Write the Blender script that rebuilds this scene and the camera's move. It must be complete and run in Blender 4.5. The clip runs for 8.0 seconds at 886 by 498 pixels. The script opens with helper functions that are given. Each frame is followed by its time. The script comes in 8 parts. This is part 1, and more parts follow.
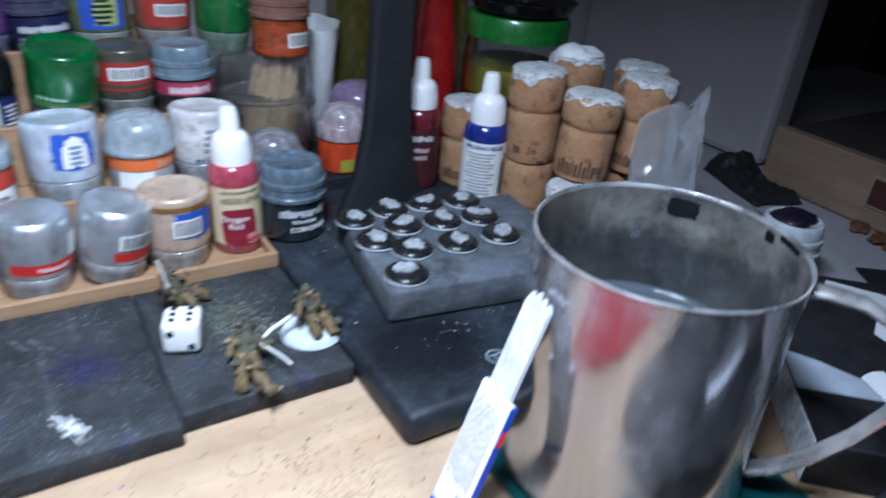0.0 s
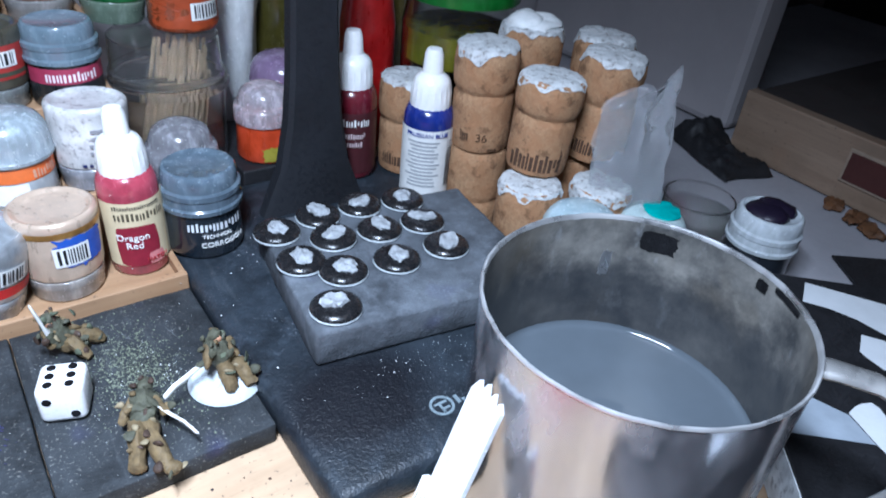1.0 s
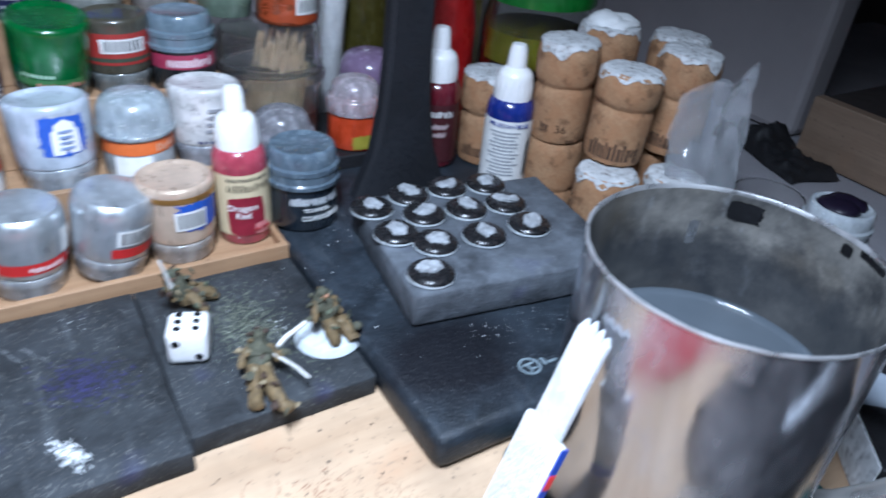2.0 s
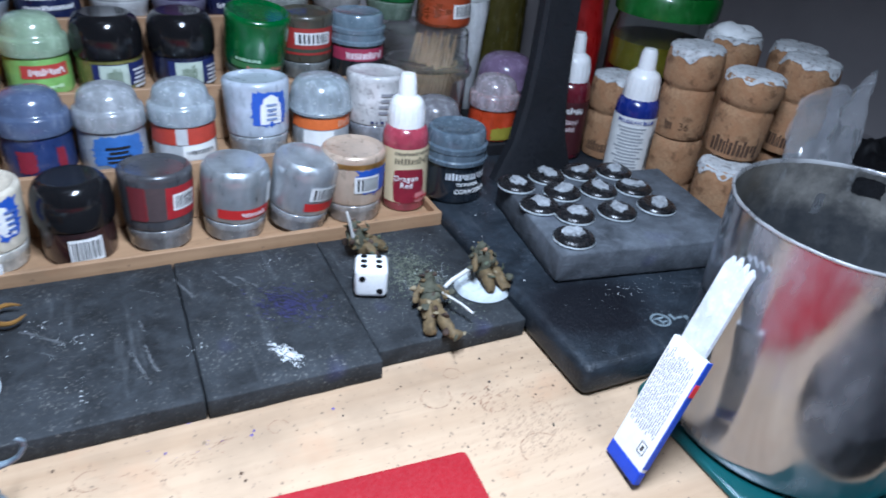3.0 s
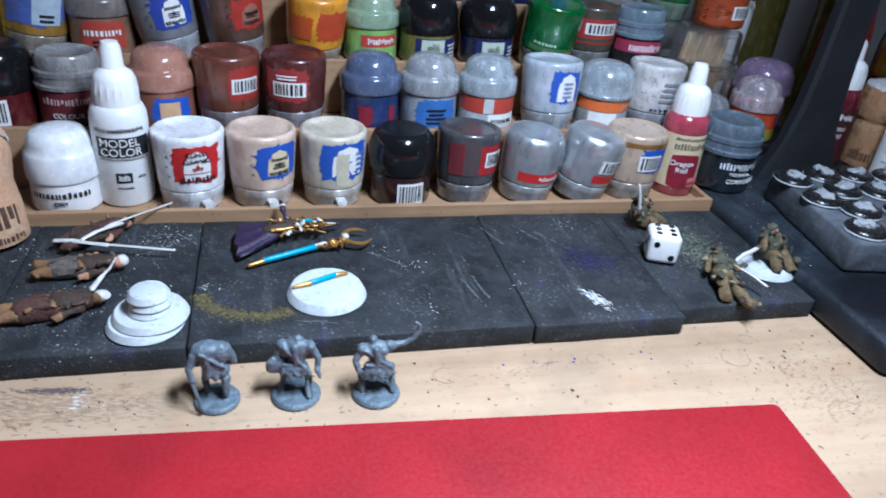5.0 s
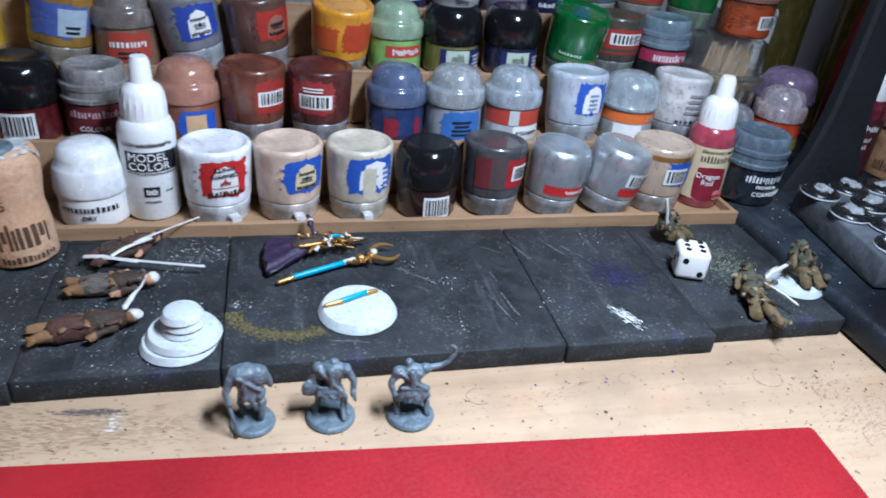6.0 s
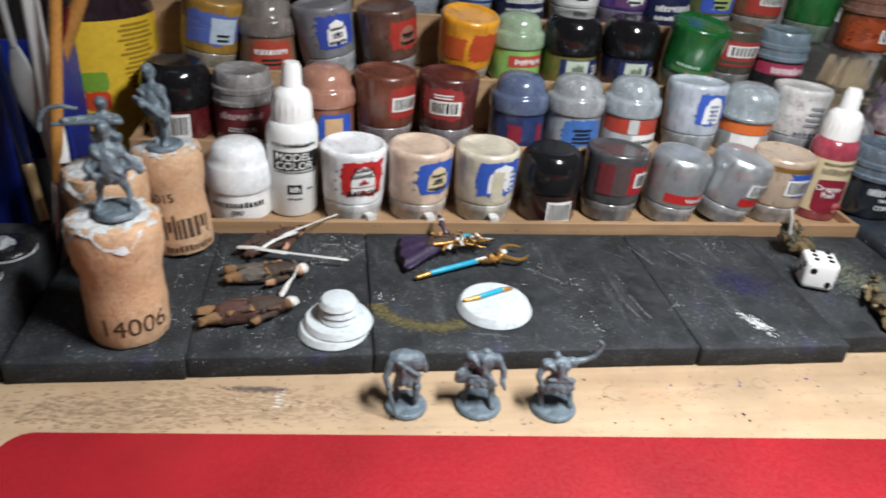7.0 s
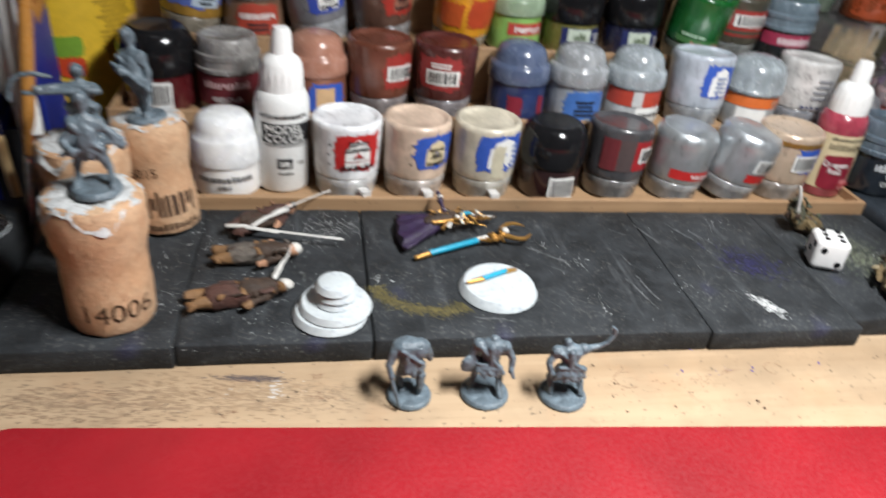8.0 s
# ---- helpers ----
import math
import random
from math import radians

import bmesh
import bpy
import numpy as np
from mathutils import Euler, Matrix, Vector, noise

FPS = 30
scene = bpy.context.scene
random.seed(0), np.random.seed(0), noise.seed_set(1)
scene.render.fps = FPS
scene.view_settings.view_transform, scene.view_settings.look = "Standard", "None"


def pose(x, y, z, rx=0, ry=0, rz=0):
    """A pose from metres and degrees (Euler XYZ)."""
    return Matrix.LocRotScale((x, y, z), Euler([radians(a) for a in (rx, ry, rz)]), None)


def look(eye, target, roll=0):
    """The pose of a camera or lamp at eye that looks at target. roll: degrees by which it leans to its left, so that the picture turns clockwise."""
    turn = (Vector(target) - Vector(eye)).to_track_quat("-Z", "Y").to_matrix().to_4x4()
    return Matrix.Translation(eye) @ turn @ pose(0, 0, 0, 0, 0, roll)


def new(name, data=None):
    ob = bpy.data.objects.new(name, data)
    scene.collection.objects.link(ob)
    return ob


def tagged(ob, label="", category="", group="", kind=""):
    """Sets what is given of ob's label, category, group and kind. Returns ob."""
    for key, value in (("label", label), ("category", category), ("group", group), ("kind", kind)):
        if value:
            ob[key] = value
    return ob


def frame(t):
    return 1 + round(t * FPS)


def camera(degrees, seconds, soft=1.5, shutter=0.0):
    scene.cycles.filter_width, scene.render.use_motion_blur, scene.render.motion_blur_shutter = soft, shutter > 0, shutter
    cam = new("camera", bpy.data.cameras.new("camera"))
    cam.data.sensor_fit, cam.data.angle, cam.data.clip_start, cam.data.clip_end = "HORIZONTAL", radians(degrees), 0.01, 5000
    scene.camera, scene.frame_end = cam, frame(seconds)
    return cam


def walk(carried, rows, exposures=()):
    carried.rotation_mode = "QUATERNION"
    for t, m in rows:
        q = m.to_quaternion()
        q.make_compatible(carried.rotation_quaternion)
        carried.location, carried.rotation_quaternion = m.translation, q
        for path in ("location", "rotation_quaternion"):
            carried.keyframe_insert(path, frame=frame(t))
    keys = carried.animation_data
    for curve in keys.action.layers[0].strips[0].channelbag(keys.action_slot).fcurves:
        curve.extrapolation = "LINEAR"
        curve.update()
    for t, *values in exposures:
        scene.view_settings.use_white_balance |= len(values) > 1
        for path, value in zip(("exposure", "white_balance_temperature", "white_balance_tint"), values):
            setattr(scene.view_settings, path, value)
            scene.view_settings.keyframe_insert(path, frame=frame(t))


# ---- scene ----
cam = camera(64.2, 8.0, 1.8, 0.75)
PATH = [
    (0.0, 0.1820, -0.2970, 0.1903, 61.44, -4.64, -31.32),
    (0.5, 0.2117, -0.2675, 0.2002, 58.44, -5.02, -34.17),
    (1.0, 0.2197, -0.2512, 0.2007, 55.96, -5.20, -34.99),
    (1.2, 0.2200, -0.2498, 0.2010, 55.08, -4.88, -34.87),
    (2.5, 0.1553, -0.2788, 0.1900, 58.91, -5.31, -27.93),
    (3.0, 0.1318, -0.2936, 0.1910, 58.92, -4.79, -24.83),
    (3.5, 0.1208, -0.3024, 0.1858, 60.92, -5.16, -22.85),
    (4.0, 0.0885, -0.3087, 0.1814, 61.44, -5.64, -18.33),
    (4.5, 0.0599, -0.3113, 0.1731, 60.10, -5.59, -13.83),
    (5.8, 0.0405, -0.2976, 0.1780, 59.71, -4.89, -12.19),
    (6.0, 0.0369, -0.2983, 0.1803, 59.33, -5.13, -12.20),
    (6.5, 0.0171, -0.3029, 0.1816, 59.84, -4.62, -9.88),
    (7.0, 0.0010, -0.3056, 0.1782, 60.04, -4.42, -7.43),
    (7.5, -0.0091, -0.3060, 0.1769, 60.73, -4.52, -5.62),
    (8.0, -0.0056, -0.2896, 0.1735, 57.67, -5.36, -8.83),
]
walk(cam, [(t, pose(x, y, z, rx, ry, rz)) for t, x, y, z, rx, ry, rz in PATH],
     [(0.0, 0.1, 5200, 10), (0.6, 0.5, 5200, 10), (1.2, 0.55, 5200, 10), (2.5, 0.12, 5200, 10), (3.5, 0.0, 5200, 10), (4.7, -0.10, 5200, 10), (6.2, -0.06, 5400, 10), (7.0, -0.03, 6600, 10), (8.0, 0.02, 6700, 10)])

from mathutils.bvhtree import BVHTree

# ---------------------------------------------------------------- world and lights
world = bpy.data.worlds.new("room_dark")
scene.world = world
world.use_nodes = True
world.node_tree.nodes["Background"].inputs[0].default_value = (0.55, 0.60, 0.70, 1)
world.node_tree.nodes["Background"].inputs[1].default_value = 0.005


def area_light(name, eye, target, size, power, colour, spread=180):
    data = bpy.data.lights.new(name, "AREA")
    data.shape, data.size, data.size_y, data.energy, data.color = "RECTANGLE", size, size * 0.28, power, colour
    data.spread = radians(spread)
    ob = new(name, data)
    ob.matrix_world = look(eye, target)
    return ob


area_light("desk_lamp_light", (0.186, -0.218, 0.37), (0.105, -0.205, 0.0), 0.15, 3.22, (0.935, 0.97, 1.0), 158)
area_light("room_light", (0.0, -0.55, 1.45), (0.0, -0.2, 0.0), 0.6, 0.30, (0.86, 0.92, 1.0))


# ---------------------------------------------------------------- materials
def nodes_of(name):
    m = bpy.data.materials.new(name)
    m.use_nodes = True
    t = m.node_tree
    return m, t.nodes, t.links, t.nodes["Principled BSDF"]


def noise_node(nodes, links, coord, scale, detail=4.0, rough=0.55, stretch=None):
    n = nodes.new("ShaderNodeTexNoise")
    n.inputs["Scale"].default_value, n.inputs["Detail"].default_value, n.inputs["Roughness"].default_value = scale, detail, rough
    if stretch:
        mp = nodes.new("ShaderNodeMapping")
        mp.inputs["Scale"].default_value = stretch
        links.new(coord, mp.inputs["Vector"])
        coord = mp.outputs["Vector"]
    links.new(coord, n.inputs["Vector"])
    return n.outputs["Fac"]


def ramp_node(nodes, links, fac, stops):
    r = nodes.new("ShaderNodeValToRGB")
    while len(r.color_ramp.elements) < len(stops):
        r.color_ramp.elements.new(0.5)
    for e, (p, c) in zip(r.color_ramp.elements, stops):
        e.position, e.color = p, (*c, 1) if len(c) == 3 else c
    links.new(fac, r.inputs["Fac"])
    return r.outputs["Color"]


def mix_node(nodes, links, fac, a, b, mode="MIX"):
    m = nodes.new("ShaderNodeMix")
    m.data_type, m.blend_type = "RGBA", mode
    for value, socket in ((fac, m.inputs[0]), (a, m.inputs[6]), (b, m.inputs[7])):
        if isinstance(value, (int, float)):
            socket.default_value = value
        elif isinstance(value, tuple):
            socket.default_value = (*value, 1)
        else:
            links.new(value, socket)
    return m.outputs[2]


def bump_node(nodes, links, height, strength, distance):
    b = nodes.new("ShaderNodeBump")
    b.inputs["Strength"].default_value, b.inputs["Distance"].default_value = strength, distance
    links.new(height, b.inputs["Height"])
    return b.outputs["Normal"]


def grey(v):
    return (v, v, v)


MADE = {}


def surf(name, col, rough=0.4, metal=0.0, var=0.12, scale=90.0, bump=0.15, bscale=700.0, trans=0.0, smear=0.0, smear_col=(0.5, 0.5, 0.5), coat=0.0, softness=0.0):
    """A surface of one paint or plastic with grain, a little colour drift and dried smears."""
    key = (name, col, rough, metal, trans)
    if key in MADE:
        return MADE[key]
    m, nodes, links, bsdf = nodes_of(name)
    co = nodes.new("ShaderNodeTexCoord").outputs["Object"]
    big = noise_node(nodes, links, co, scale)
    fine = noise_node(nodes, links, co, bscale, 3.0)
    lo, hi = tuple(c * (1 - var) for c in col), tuple(min(1, c * (1 + var)) for c in col)
    c = ramp_node(nodes, links, big, [(0.3, lo), (0.7, hi)])
    if smear > 0:
        s = noise_node(nodes, links, co, scale * 2.3, 6.0, 0.65)
        f = ramp_node(nodes, links, s, [(0.62 - 0.1 * smear, grey(0)), (0.70, grey(smear))])
        c = mix_node(nodes, links, f, c, smear_col)
    links.new(c, bsdf.inputs["Base Color"])
    r = ramp_node(nodes, links, fine, [(0.25, grey(rough * (0.95 if metal else 0.75))), (0.75, grey(min(1, rough * (1.05 if metal else 1.3))))])
    links.new(r, bsdf.inputs["Roughness"])
    bsdf.inputs["Metallic"].default_value = metal
    bsdf.inputs["Transmission Weight"].default_value = trans
    bsdf.inputs["Coat Weight"].default_value = coat
    bsdf.inputs["Coat Roughness"].default_value = 0.12
    if softness > 0:
        bsdf.inputs["Subsurface Weight"].default_value = softness
        bsdf.inputs["Subsurface Radius"].default_value = (0.0030, 0.0030, 0.0034)
        bsdf.inputs["Subsurface Scale"].default_value = 1.0
    links.new(bump_node(nodes, links, fine, bump, 0.0006), bsdf.inputs["Normal"])
    MADE[key] = m
    return m


def wood_material(name, light, dark, along, speck):
    m, nodes, links, bsdf = nodes_of(name)
    co = nodes.new("ShaderNodeTexCoord").outputs["Object"]
    st = {"x": (0.06, 1, 1), "y": (1, 0.06, 1)}[along]
    grain = noise_node(nodes, links, co, 230.0, 6.0, 0.6, st)
    wide = noise_node(nodes, links, co, 26.0, 3.0, 0.5, st)
    c = ramp_node(nodes, links, grain, [(0.28, dark), (0.62, light)])
    c2 = ramp_node(nodes, links, wide, [(0.34, (light[0] * 0.66, light[1] * 0.58, light[2] * 0.50)), (0.50, light), (0.7, tuple(min(1, v * 1.10) for v in light))])
    c = mix_node(nodes, links, 0.48, c, c2)
    pores = noise_node(nodes, links, co, 520.0, 3.0, 0.6, {"x": (0.13, 1, 1), "y": (1, 0.13, 1)}[along])
    f = ramp_node(nodes, links, pores, [(0.60, grey(0)), (0.74, grey(0.30))])
    c = mix_node(nodes, links, f, c, tuple(v * 0.6 for v in dark))
    dirt = noise_node(nodes, links, co, 420.0, 2.0, 0.5)
    f = ramp_node(nodes, links, dirt, [(0.66, grey(0)), (0.72, grey(speck))])
    c = mix_node(nodes, links, f, c, (0.06, 0.045, 0.035))
    smudge = noise_node(nodes, links, co, 17.0, 4.0, 0.6)
    f = ramp_node(nodes, links, smudge, [(0.48, grey(0)), (0.72, grey(0.55))])
    c = mix_node(nodes, links, f, c, tuple(v * 0.45 for v in light))
    blots = noise_node(nodes, links, co, 95.0, 5.0, 0.7)
    f = ramp_node(nodes, links, blots, [(0.60, grey(0)), (0.72, grey(0.45 * speck))])
    c = mix_node(nodes, links, f, c, (light[0] * 0.42, light[1] * 0.36, light[2] * 0.33))
    tint = noise_node(nodes, links, co, 31.0, 5.0, 0.65)
    f = ramp_node(nodes, links, tint, [(0.56, grey(0)), (0.70, grey(0.34 * speck))])
    c = mix_node(nodes, links, f, c, (light[0] * 0.92, light[1] * 0.66, light[2] * 0.52))
    links.new(c, bsdf.inputs["Base Color"])
    bsdf.inputs["Roughness"].default_value = 0.55
    links.new(bump_node(nodes, links, grain, 0.25, 0.0004), bsdf.inputs["Normal"])
    return m


def foam_material(name, base, dust, dust_at, streak, rough=0.7, dark_spot=None):
    """Black foam board, dusty, with soft worn patches, dry-brush streaks, pale grit and paint flecks."""
    m, nodes, links, bsdf = nodes_of(name)
    co = nodes.new("ShaderNodeTexCoord").outputs["Object"]
    wide = noise_node(nodes, links, co, 42.0, 8.0, 0.66)
    c = ramp_node(nodes, links, wide, [(0.34, tuple(v * 0.45 for v in base)), (0.50, base), (0.70, tuple(v * 1.5 for v in base))])
    worn = noise_node(nodes, links, co, 130.0, 5.0, 0.7)
    f = ramp_node(nodes, links, worn, [(0.48, grey(0)), (0.70, grey(0.45))])
    c = mix_node(nodes, links, f, c, tuple(v * 2.35 for v in base))
    grit = noise_node(nodes, links, co, 900.0, 2.0, 0.6)
    patch = noise_node(nodes, links, co, 38.0, 4.0, 0.65)
    f = ramp_node(nodes, links, grit, [(0.60, grey(0)), (0.70, grey(1))])
    f2 = ramp_node(nodes, links, patch, [(dust_at, grey(0)), (dust_at + 0.22, grey(0.45))])
    both = mix_node(nodes, links, 1.0, f, f2, "MULTIPLY")
    c = mix_node(nodes, links, both, c, dust)
    st = noise_node(nodes, links, co, 170.0, 4.0, 0.6, (1.0, 0.10, 1.0))
    f = ramp_node(nodes, links, st, [(0.60, grey(0)), (0.74, grey(streak))])
    c = mix_node(nodes, links, f, c, (0.30, 0.32, 0.34))
    tint = noise_node(nodes, links, co, 34.0, 2.0, 0.5)
    f = ramp_node(nodes, links, tint, [(0.68, grey(0)), (0.80, grey(0.22))])
    c = mix_node(nodes, links, f, c, (0.03, 0.025, 0.14))
    # one near-black patch with a soft uneven edge around a given point
    if dark_spot:
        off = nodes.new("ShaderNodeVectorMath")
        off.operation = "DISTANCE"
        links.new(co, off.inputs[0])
        off.inputs[1].default_value = dark_spot[:3]
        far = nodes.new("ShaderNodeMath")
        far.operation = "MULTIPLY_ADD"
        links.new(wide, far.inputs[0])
        far.inputs[1].default_value = -dark_spot[3]
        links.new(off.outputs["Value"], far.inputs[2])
        f = ramp_node(nodes, links, far.outputs[0], [(0.0, grey(0.92)), (dark_spot[3] * 0.55, grey(0))])
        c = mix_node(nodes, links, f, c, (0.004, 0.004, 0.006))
    links.new(c, bsdf.inputs["Base Color"])
    bsdf.inputs["Roughness"].default_value = rough
    bsdf.inputs["Specular IOR Level"].default_value = 0.28
    rough_mix = mix_node(nodes, links, 0.5, worn, grit)
    links.new(bump_node(nodes, links, rough_mix, 0.7, 0.0011), bsdf.inputs["Normal"])
    return m


def cork_material(name, light, dark):
    m, nodes, links, bsdf = nodes_of(name)
    co = nodes.new("ShaderNodeTexCoord").outputs["Object"]
    v = nodes.new("ShaderNodeTexVoronoi")
    v.inputs["Scale"].default_value = 900.0
    links.new(co, v.inputs["Vector"])
    bw = nodes.new("ShaderNodeRGBToBW")
    links.new(v.outputs["Color"], bw.inputs["Color"])
    c = ramp_node(nodes, links, bw.outputs["Val"], [(0.15, tuple(x * 0.82 for x in light)), (0.8, light)])
    drift = noise_node(nodes, links, co, 70.0, 5.0, 0.7)
    f = ramp_node(nodes, links, drift, [(0.42, grey(0.55)), (0.60, grey(0))])
    c = mix_node(nodes, links, f, c, (light[0] * 0.80, light[1] * 0.62, light[2] * 0.50))
    big = noise_node(nodes, links, co, 125.0, 8.0, 0.75)
    f = ramp_node(nodes, links, big, [(0.52, grey(0)), (0.63, grey(0.9))])
    c = mix_node(nodes, links, f, c, dark)
    links.new(c, bsdf.inputs["Base Color"])
    bsdf.inputs["Roughness"].default_value = 0.8
    links.new(bump_node(nodes, links, big, 0.8, 0.0014), bsdf.inputs["Normal"])
    return m


def steel_material(name, clean, stain, cover, rough):
    """Scuffed steel under runs of dried paint water."""
    m, nodes, links, bsdf = nodes_of(name)
    co = nodes.new("ShaderNodeTexCoord").outputs["Object"]
    runs = noise_node(nodes, links, co, 80.0, 4.0, 0.55, (1, 1, 0.45))
    film = noise_node(nodes, links, co, 28.0, 4.0, 0.6, (1, 1, 0.5))
    fine = noise_node(nodes, links, co, 600.0, 4.0, 0.6, (1, 1, 0.3))
    f1 = ramp_node(nodes, links, runs, [(0.52 - cover * 0.4, grey(0.06)), (0.78 - cover * 0.3, grey(0.60))])
    f2 = ramp_node(nodes, links, film, [(0.44 - cover * 0.3, grey(0.0)), (0.72 - cover * 0.2, grey(0.50))])
    f = mix_node(nodes, links, 1.0, f1, f2, "SCREEN")
    drift = ramp_node(nodes, links, film, [(0.3, tuple(v * 0.5 for v in stain)), (0.7, tuple(min(1, v * 1.4) for v in stain))])
    c = mix_node(nodes, links, f, clean, drift)
    links.new(c, bsdf.inputs["Base Color"])
    r = ramp_node(nodes, links, f, [(0.0, grey(rough)), (1.0, grey(min(1, rough + 0.42)))])
    links.new(r, bsdf.inputs["Roughness"])
    links.new(ramp_node(nodes, links, f, [(0.0, grey(1.0)), (1.0, grey(0.18))]), bsdf.inputs["Metallic"])
    links.new(bump_node(nodes, links, fine, 0.08, 0.0004), bsdf.inputs["Normal"])
    return m


def stained_lining(name, gain=1.0, metal=0.25):
    """Inside of a paint-water mug: grey scale, dark tide patches and pale runs over dull steel."""
    m, nodes, links, bsdf = nodes_of(name)
    co = nodes.new("ShaderNodeTexCoord").outputs["Object"]
    tide = noise_node(nodes, links, co, 48.0, 7.0, 0.68)
    runs = noise_node(nodes, links, co, 150.0, 6.0, 0.65, (1, 1, 0.45))
    hue = noise_node(nodes, links, co, 36.0, 3.0, 0.5)
    c = ramp_node(nodes, links, tide, [(0.34, grey(0.045 * gain)), (0.52, (0.125 * gain, 0.12 * gain, 0.11 * gain)), (0.68, (0.21 * gain, 0.20 * gain, 0.18 * gain))])
    f = ramp_node(nodes, links, hue, [(0.50, grey(0)), (0.66, grey(0.5))])
    c = mix_node(nodes, links, f, c, (0.13, 0.105, 0.07))
    f = ramp_node(nodes, links, runs, [(0.58, grey(0)), (0.74, grey(0.6))])
    c = mix_node(nodes, links, f, c, (0.30, 0.31, 0.32))
    # darker tone below a set height, with a ragged edge
    split = nodes.new("ShaderNodeSeparateXYZ")
    links.new(co, split.inputs[0])
    line = nodes.new("ShaderNodeMath")
    line.operation = "MULTIPLY_ADD"
    links.new(tide, line.inputs[0])
    line.inputs[1].default_value = 0.030
    links.new(split.outputs["Z"], line.inputs[2])
    f = ramp_node(nodes, links, line.outputs[0], [(0.082, grey(0.72)), (0.094, grey(0))])
    c = mix_node(nodes, links, f, c, (0.030, 0.033, 0.038))
    links.new(c, bsdf.inputs["Base Color"])
    links.new(ramp_node(nodes, links, tide, [(0.3, grey(0.30)), (0.7, grey(0.6))]), bsdf.inputs["Roughness"])
    bsdf.inputs["Metallic"].default_value = metal
    links.new(bump_node(nodes, links, runs, 0.3, 0.0006), bsdf.inputs["Normal"])
    return m


def clear_material(name, col, rough, trans=0.92, ior=1.45):
    key = (name, col, rough)
    if key in MADE:
        return MADE[key]
    m, nodes, links, bsdf = nodes_of(name)
    co = nodes.new("ShaderNodeTexCoord").outputs["Object"]
    n = noise_node(nodes, links, co, 120.0, 4.0)
    links.new(ramp_node(nodes, links, n, [(0.35, tuple(v * 0.93 for v in col)), (0.7, col)]), bsdf.inputs["Base Color"])
    links.new(ramp_node(nodes, links, n, [(0.3, grey(rough * 0.6)), (0.75, grey(rough * 1.5))]), bsdf.inputs["Roughness"])
    bsdf.inputs["Transmission Weight"].default_value, bsdf.inputs["IOR"].default_value = trans, ior
    MADE[key] = m
    return m


DESK = wood_material("pine_board", (0.475, 0.342, 0.220), (0.37, 0.255, 0.155), "x", 0.7)
RACK = wood_material("plywood", (0.385, 0.240, 0.132), (0.22, 0.125, 0.065), "x", 0.6)
CRATE = wood_material("rough_box_wood", (0.30, 0.215, 0.150), (0.17, 0.115, 0.078), "y", 0.5)
FOAM = foam_material("black_foam", (0.0220, 0.0246, 0.0275), (0.30, 0.29, 0.265), 0.38, 0.12)
FOAM_BLOCK = foam_material("grey_dusted_foam", (0.076, 0.084, 0.096), (0.26, 0.28, 0.30), 0.50, 0.10, 0.8)
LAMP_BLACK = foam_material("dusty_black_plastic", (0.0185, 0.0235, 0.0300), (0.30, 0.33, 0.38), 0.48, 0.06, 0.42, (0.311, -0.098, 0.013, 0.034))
CORK = cork_material("cork", (0.41, 0.240, 0.122), (0.16, 0.08, 0.036))
CORK_PALE = cork_material("pale_cork", (0.62, 0.405, 0.250), (0.42, 0.245, 0.135))
STEEL = steel_material("scuffed_steel", (0.43, 0.435, 0.46), (0.34, 0.345, 0.365), 0.02, 0.085)
STEEL_RIM = steel_material("worn_rim_steel", (0.66, 0.66, 0.67), (0.30, 0.30, 0.30), 0.16, 0.17)
STEEL_STRAP = steel_material("worn_strap_steel", (0.66, 0.65, 0.64), (0.36, 0.35, 0.33), 0.14, 0.16)
STEEL_IN = stained_lining("stained_steel", 1.2)
CHROME = surf("bright_steel", (0.68, 0.68, 0.69), 0.2, 1.0, 0.10, 120)
WATER = surf("murky_water", (0.072, 0.084, 0.097), 0.06, 0, 0.10, 40, 0.02, 60)
RED_MAT = surf("red_vinyl", (0.290, 0.0105, 0.0165), 0.42, 0, 0.16, 22, 0.08, 700)
WHITE = surf("white_plastic", (0.80, 0.80, 0.79), 0.3, 0, 0.05)
WHITE_PAPER = surf("white_label", (0.74, 0.74, 0.72), 0.5, 0, 0.07, 200, 0.1)
PRIMER = surf("white_primer", (0.52, 0.56, 0.575), 0.55, 0, 0.10, 160, 0.4, 900, 0, 1.0, (0.36, 0.40, 0.45))
BLACK = surf("black_plastic", (0.008, 0.008, 0.009), 0.12, 0, 0.2, 90, 0.05)
BLACK_INK = surf("black_ink", (0.012, 0.012, 0.014), 0.5, 0, 0.1)
BROWN_INK = surf("branded_ink", (0.07, 0.035, 0.018), 0.7, 0, 0.3, 400)
DISC_BLACK = surf("glossy_black_disc", (0.011, 0.011, 0.012), 0.26, 0, 0.3, 260, 0.3, 600, 0, 0.5, (0.07, 0.05, 0.04))
MATT_BLACK = surf("matt_black", (0.012, 0.012, 0.014), 0.55, 0, 0.35, 120, 0.3)
LAMP_SKIN = surf("satin_black_lamp", (0.0056, 0.0066, 0.0098), 0.7, 0, 0.25, 40, 0.12)
STONE = surf("pale_putty", (0.33, 0.345, 0.36), 0.6, 0, 0.25, 300, 0.8, 600, 0, 0.9, (0.10, 0.10, 0.11))
FIG_GREY = surf("grey_resin", (0.112, 0.146, 0.172), 0.36, 0, 0.35, 380, 0.9, 800)
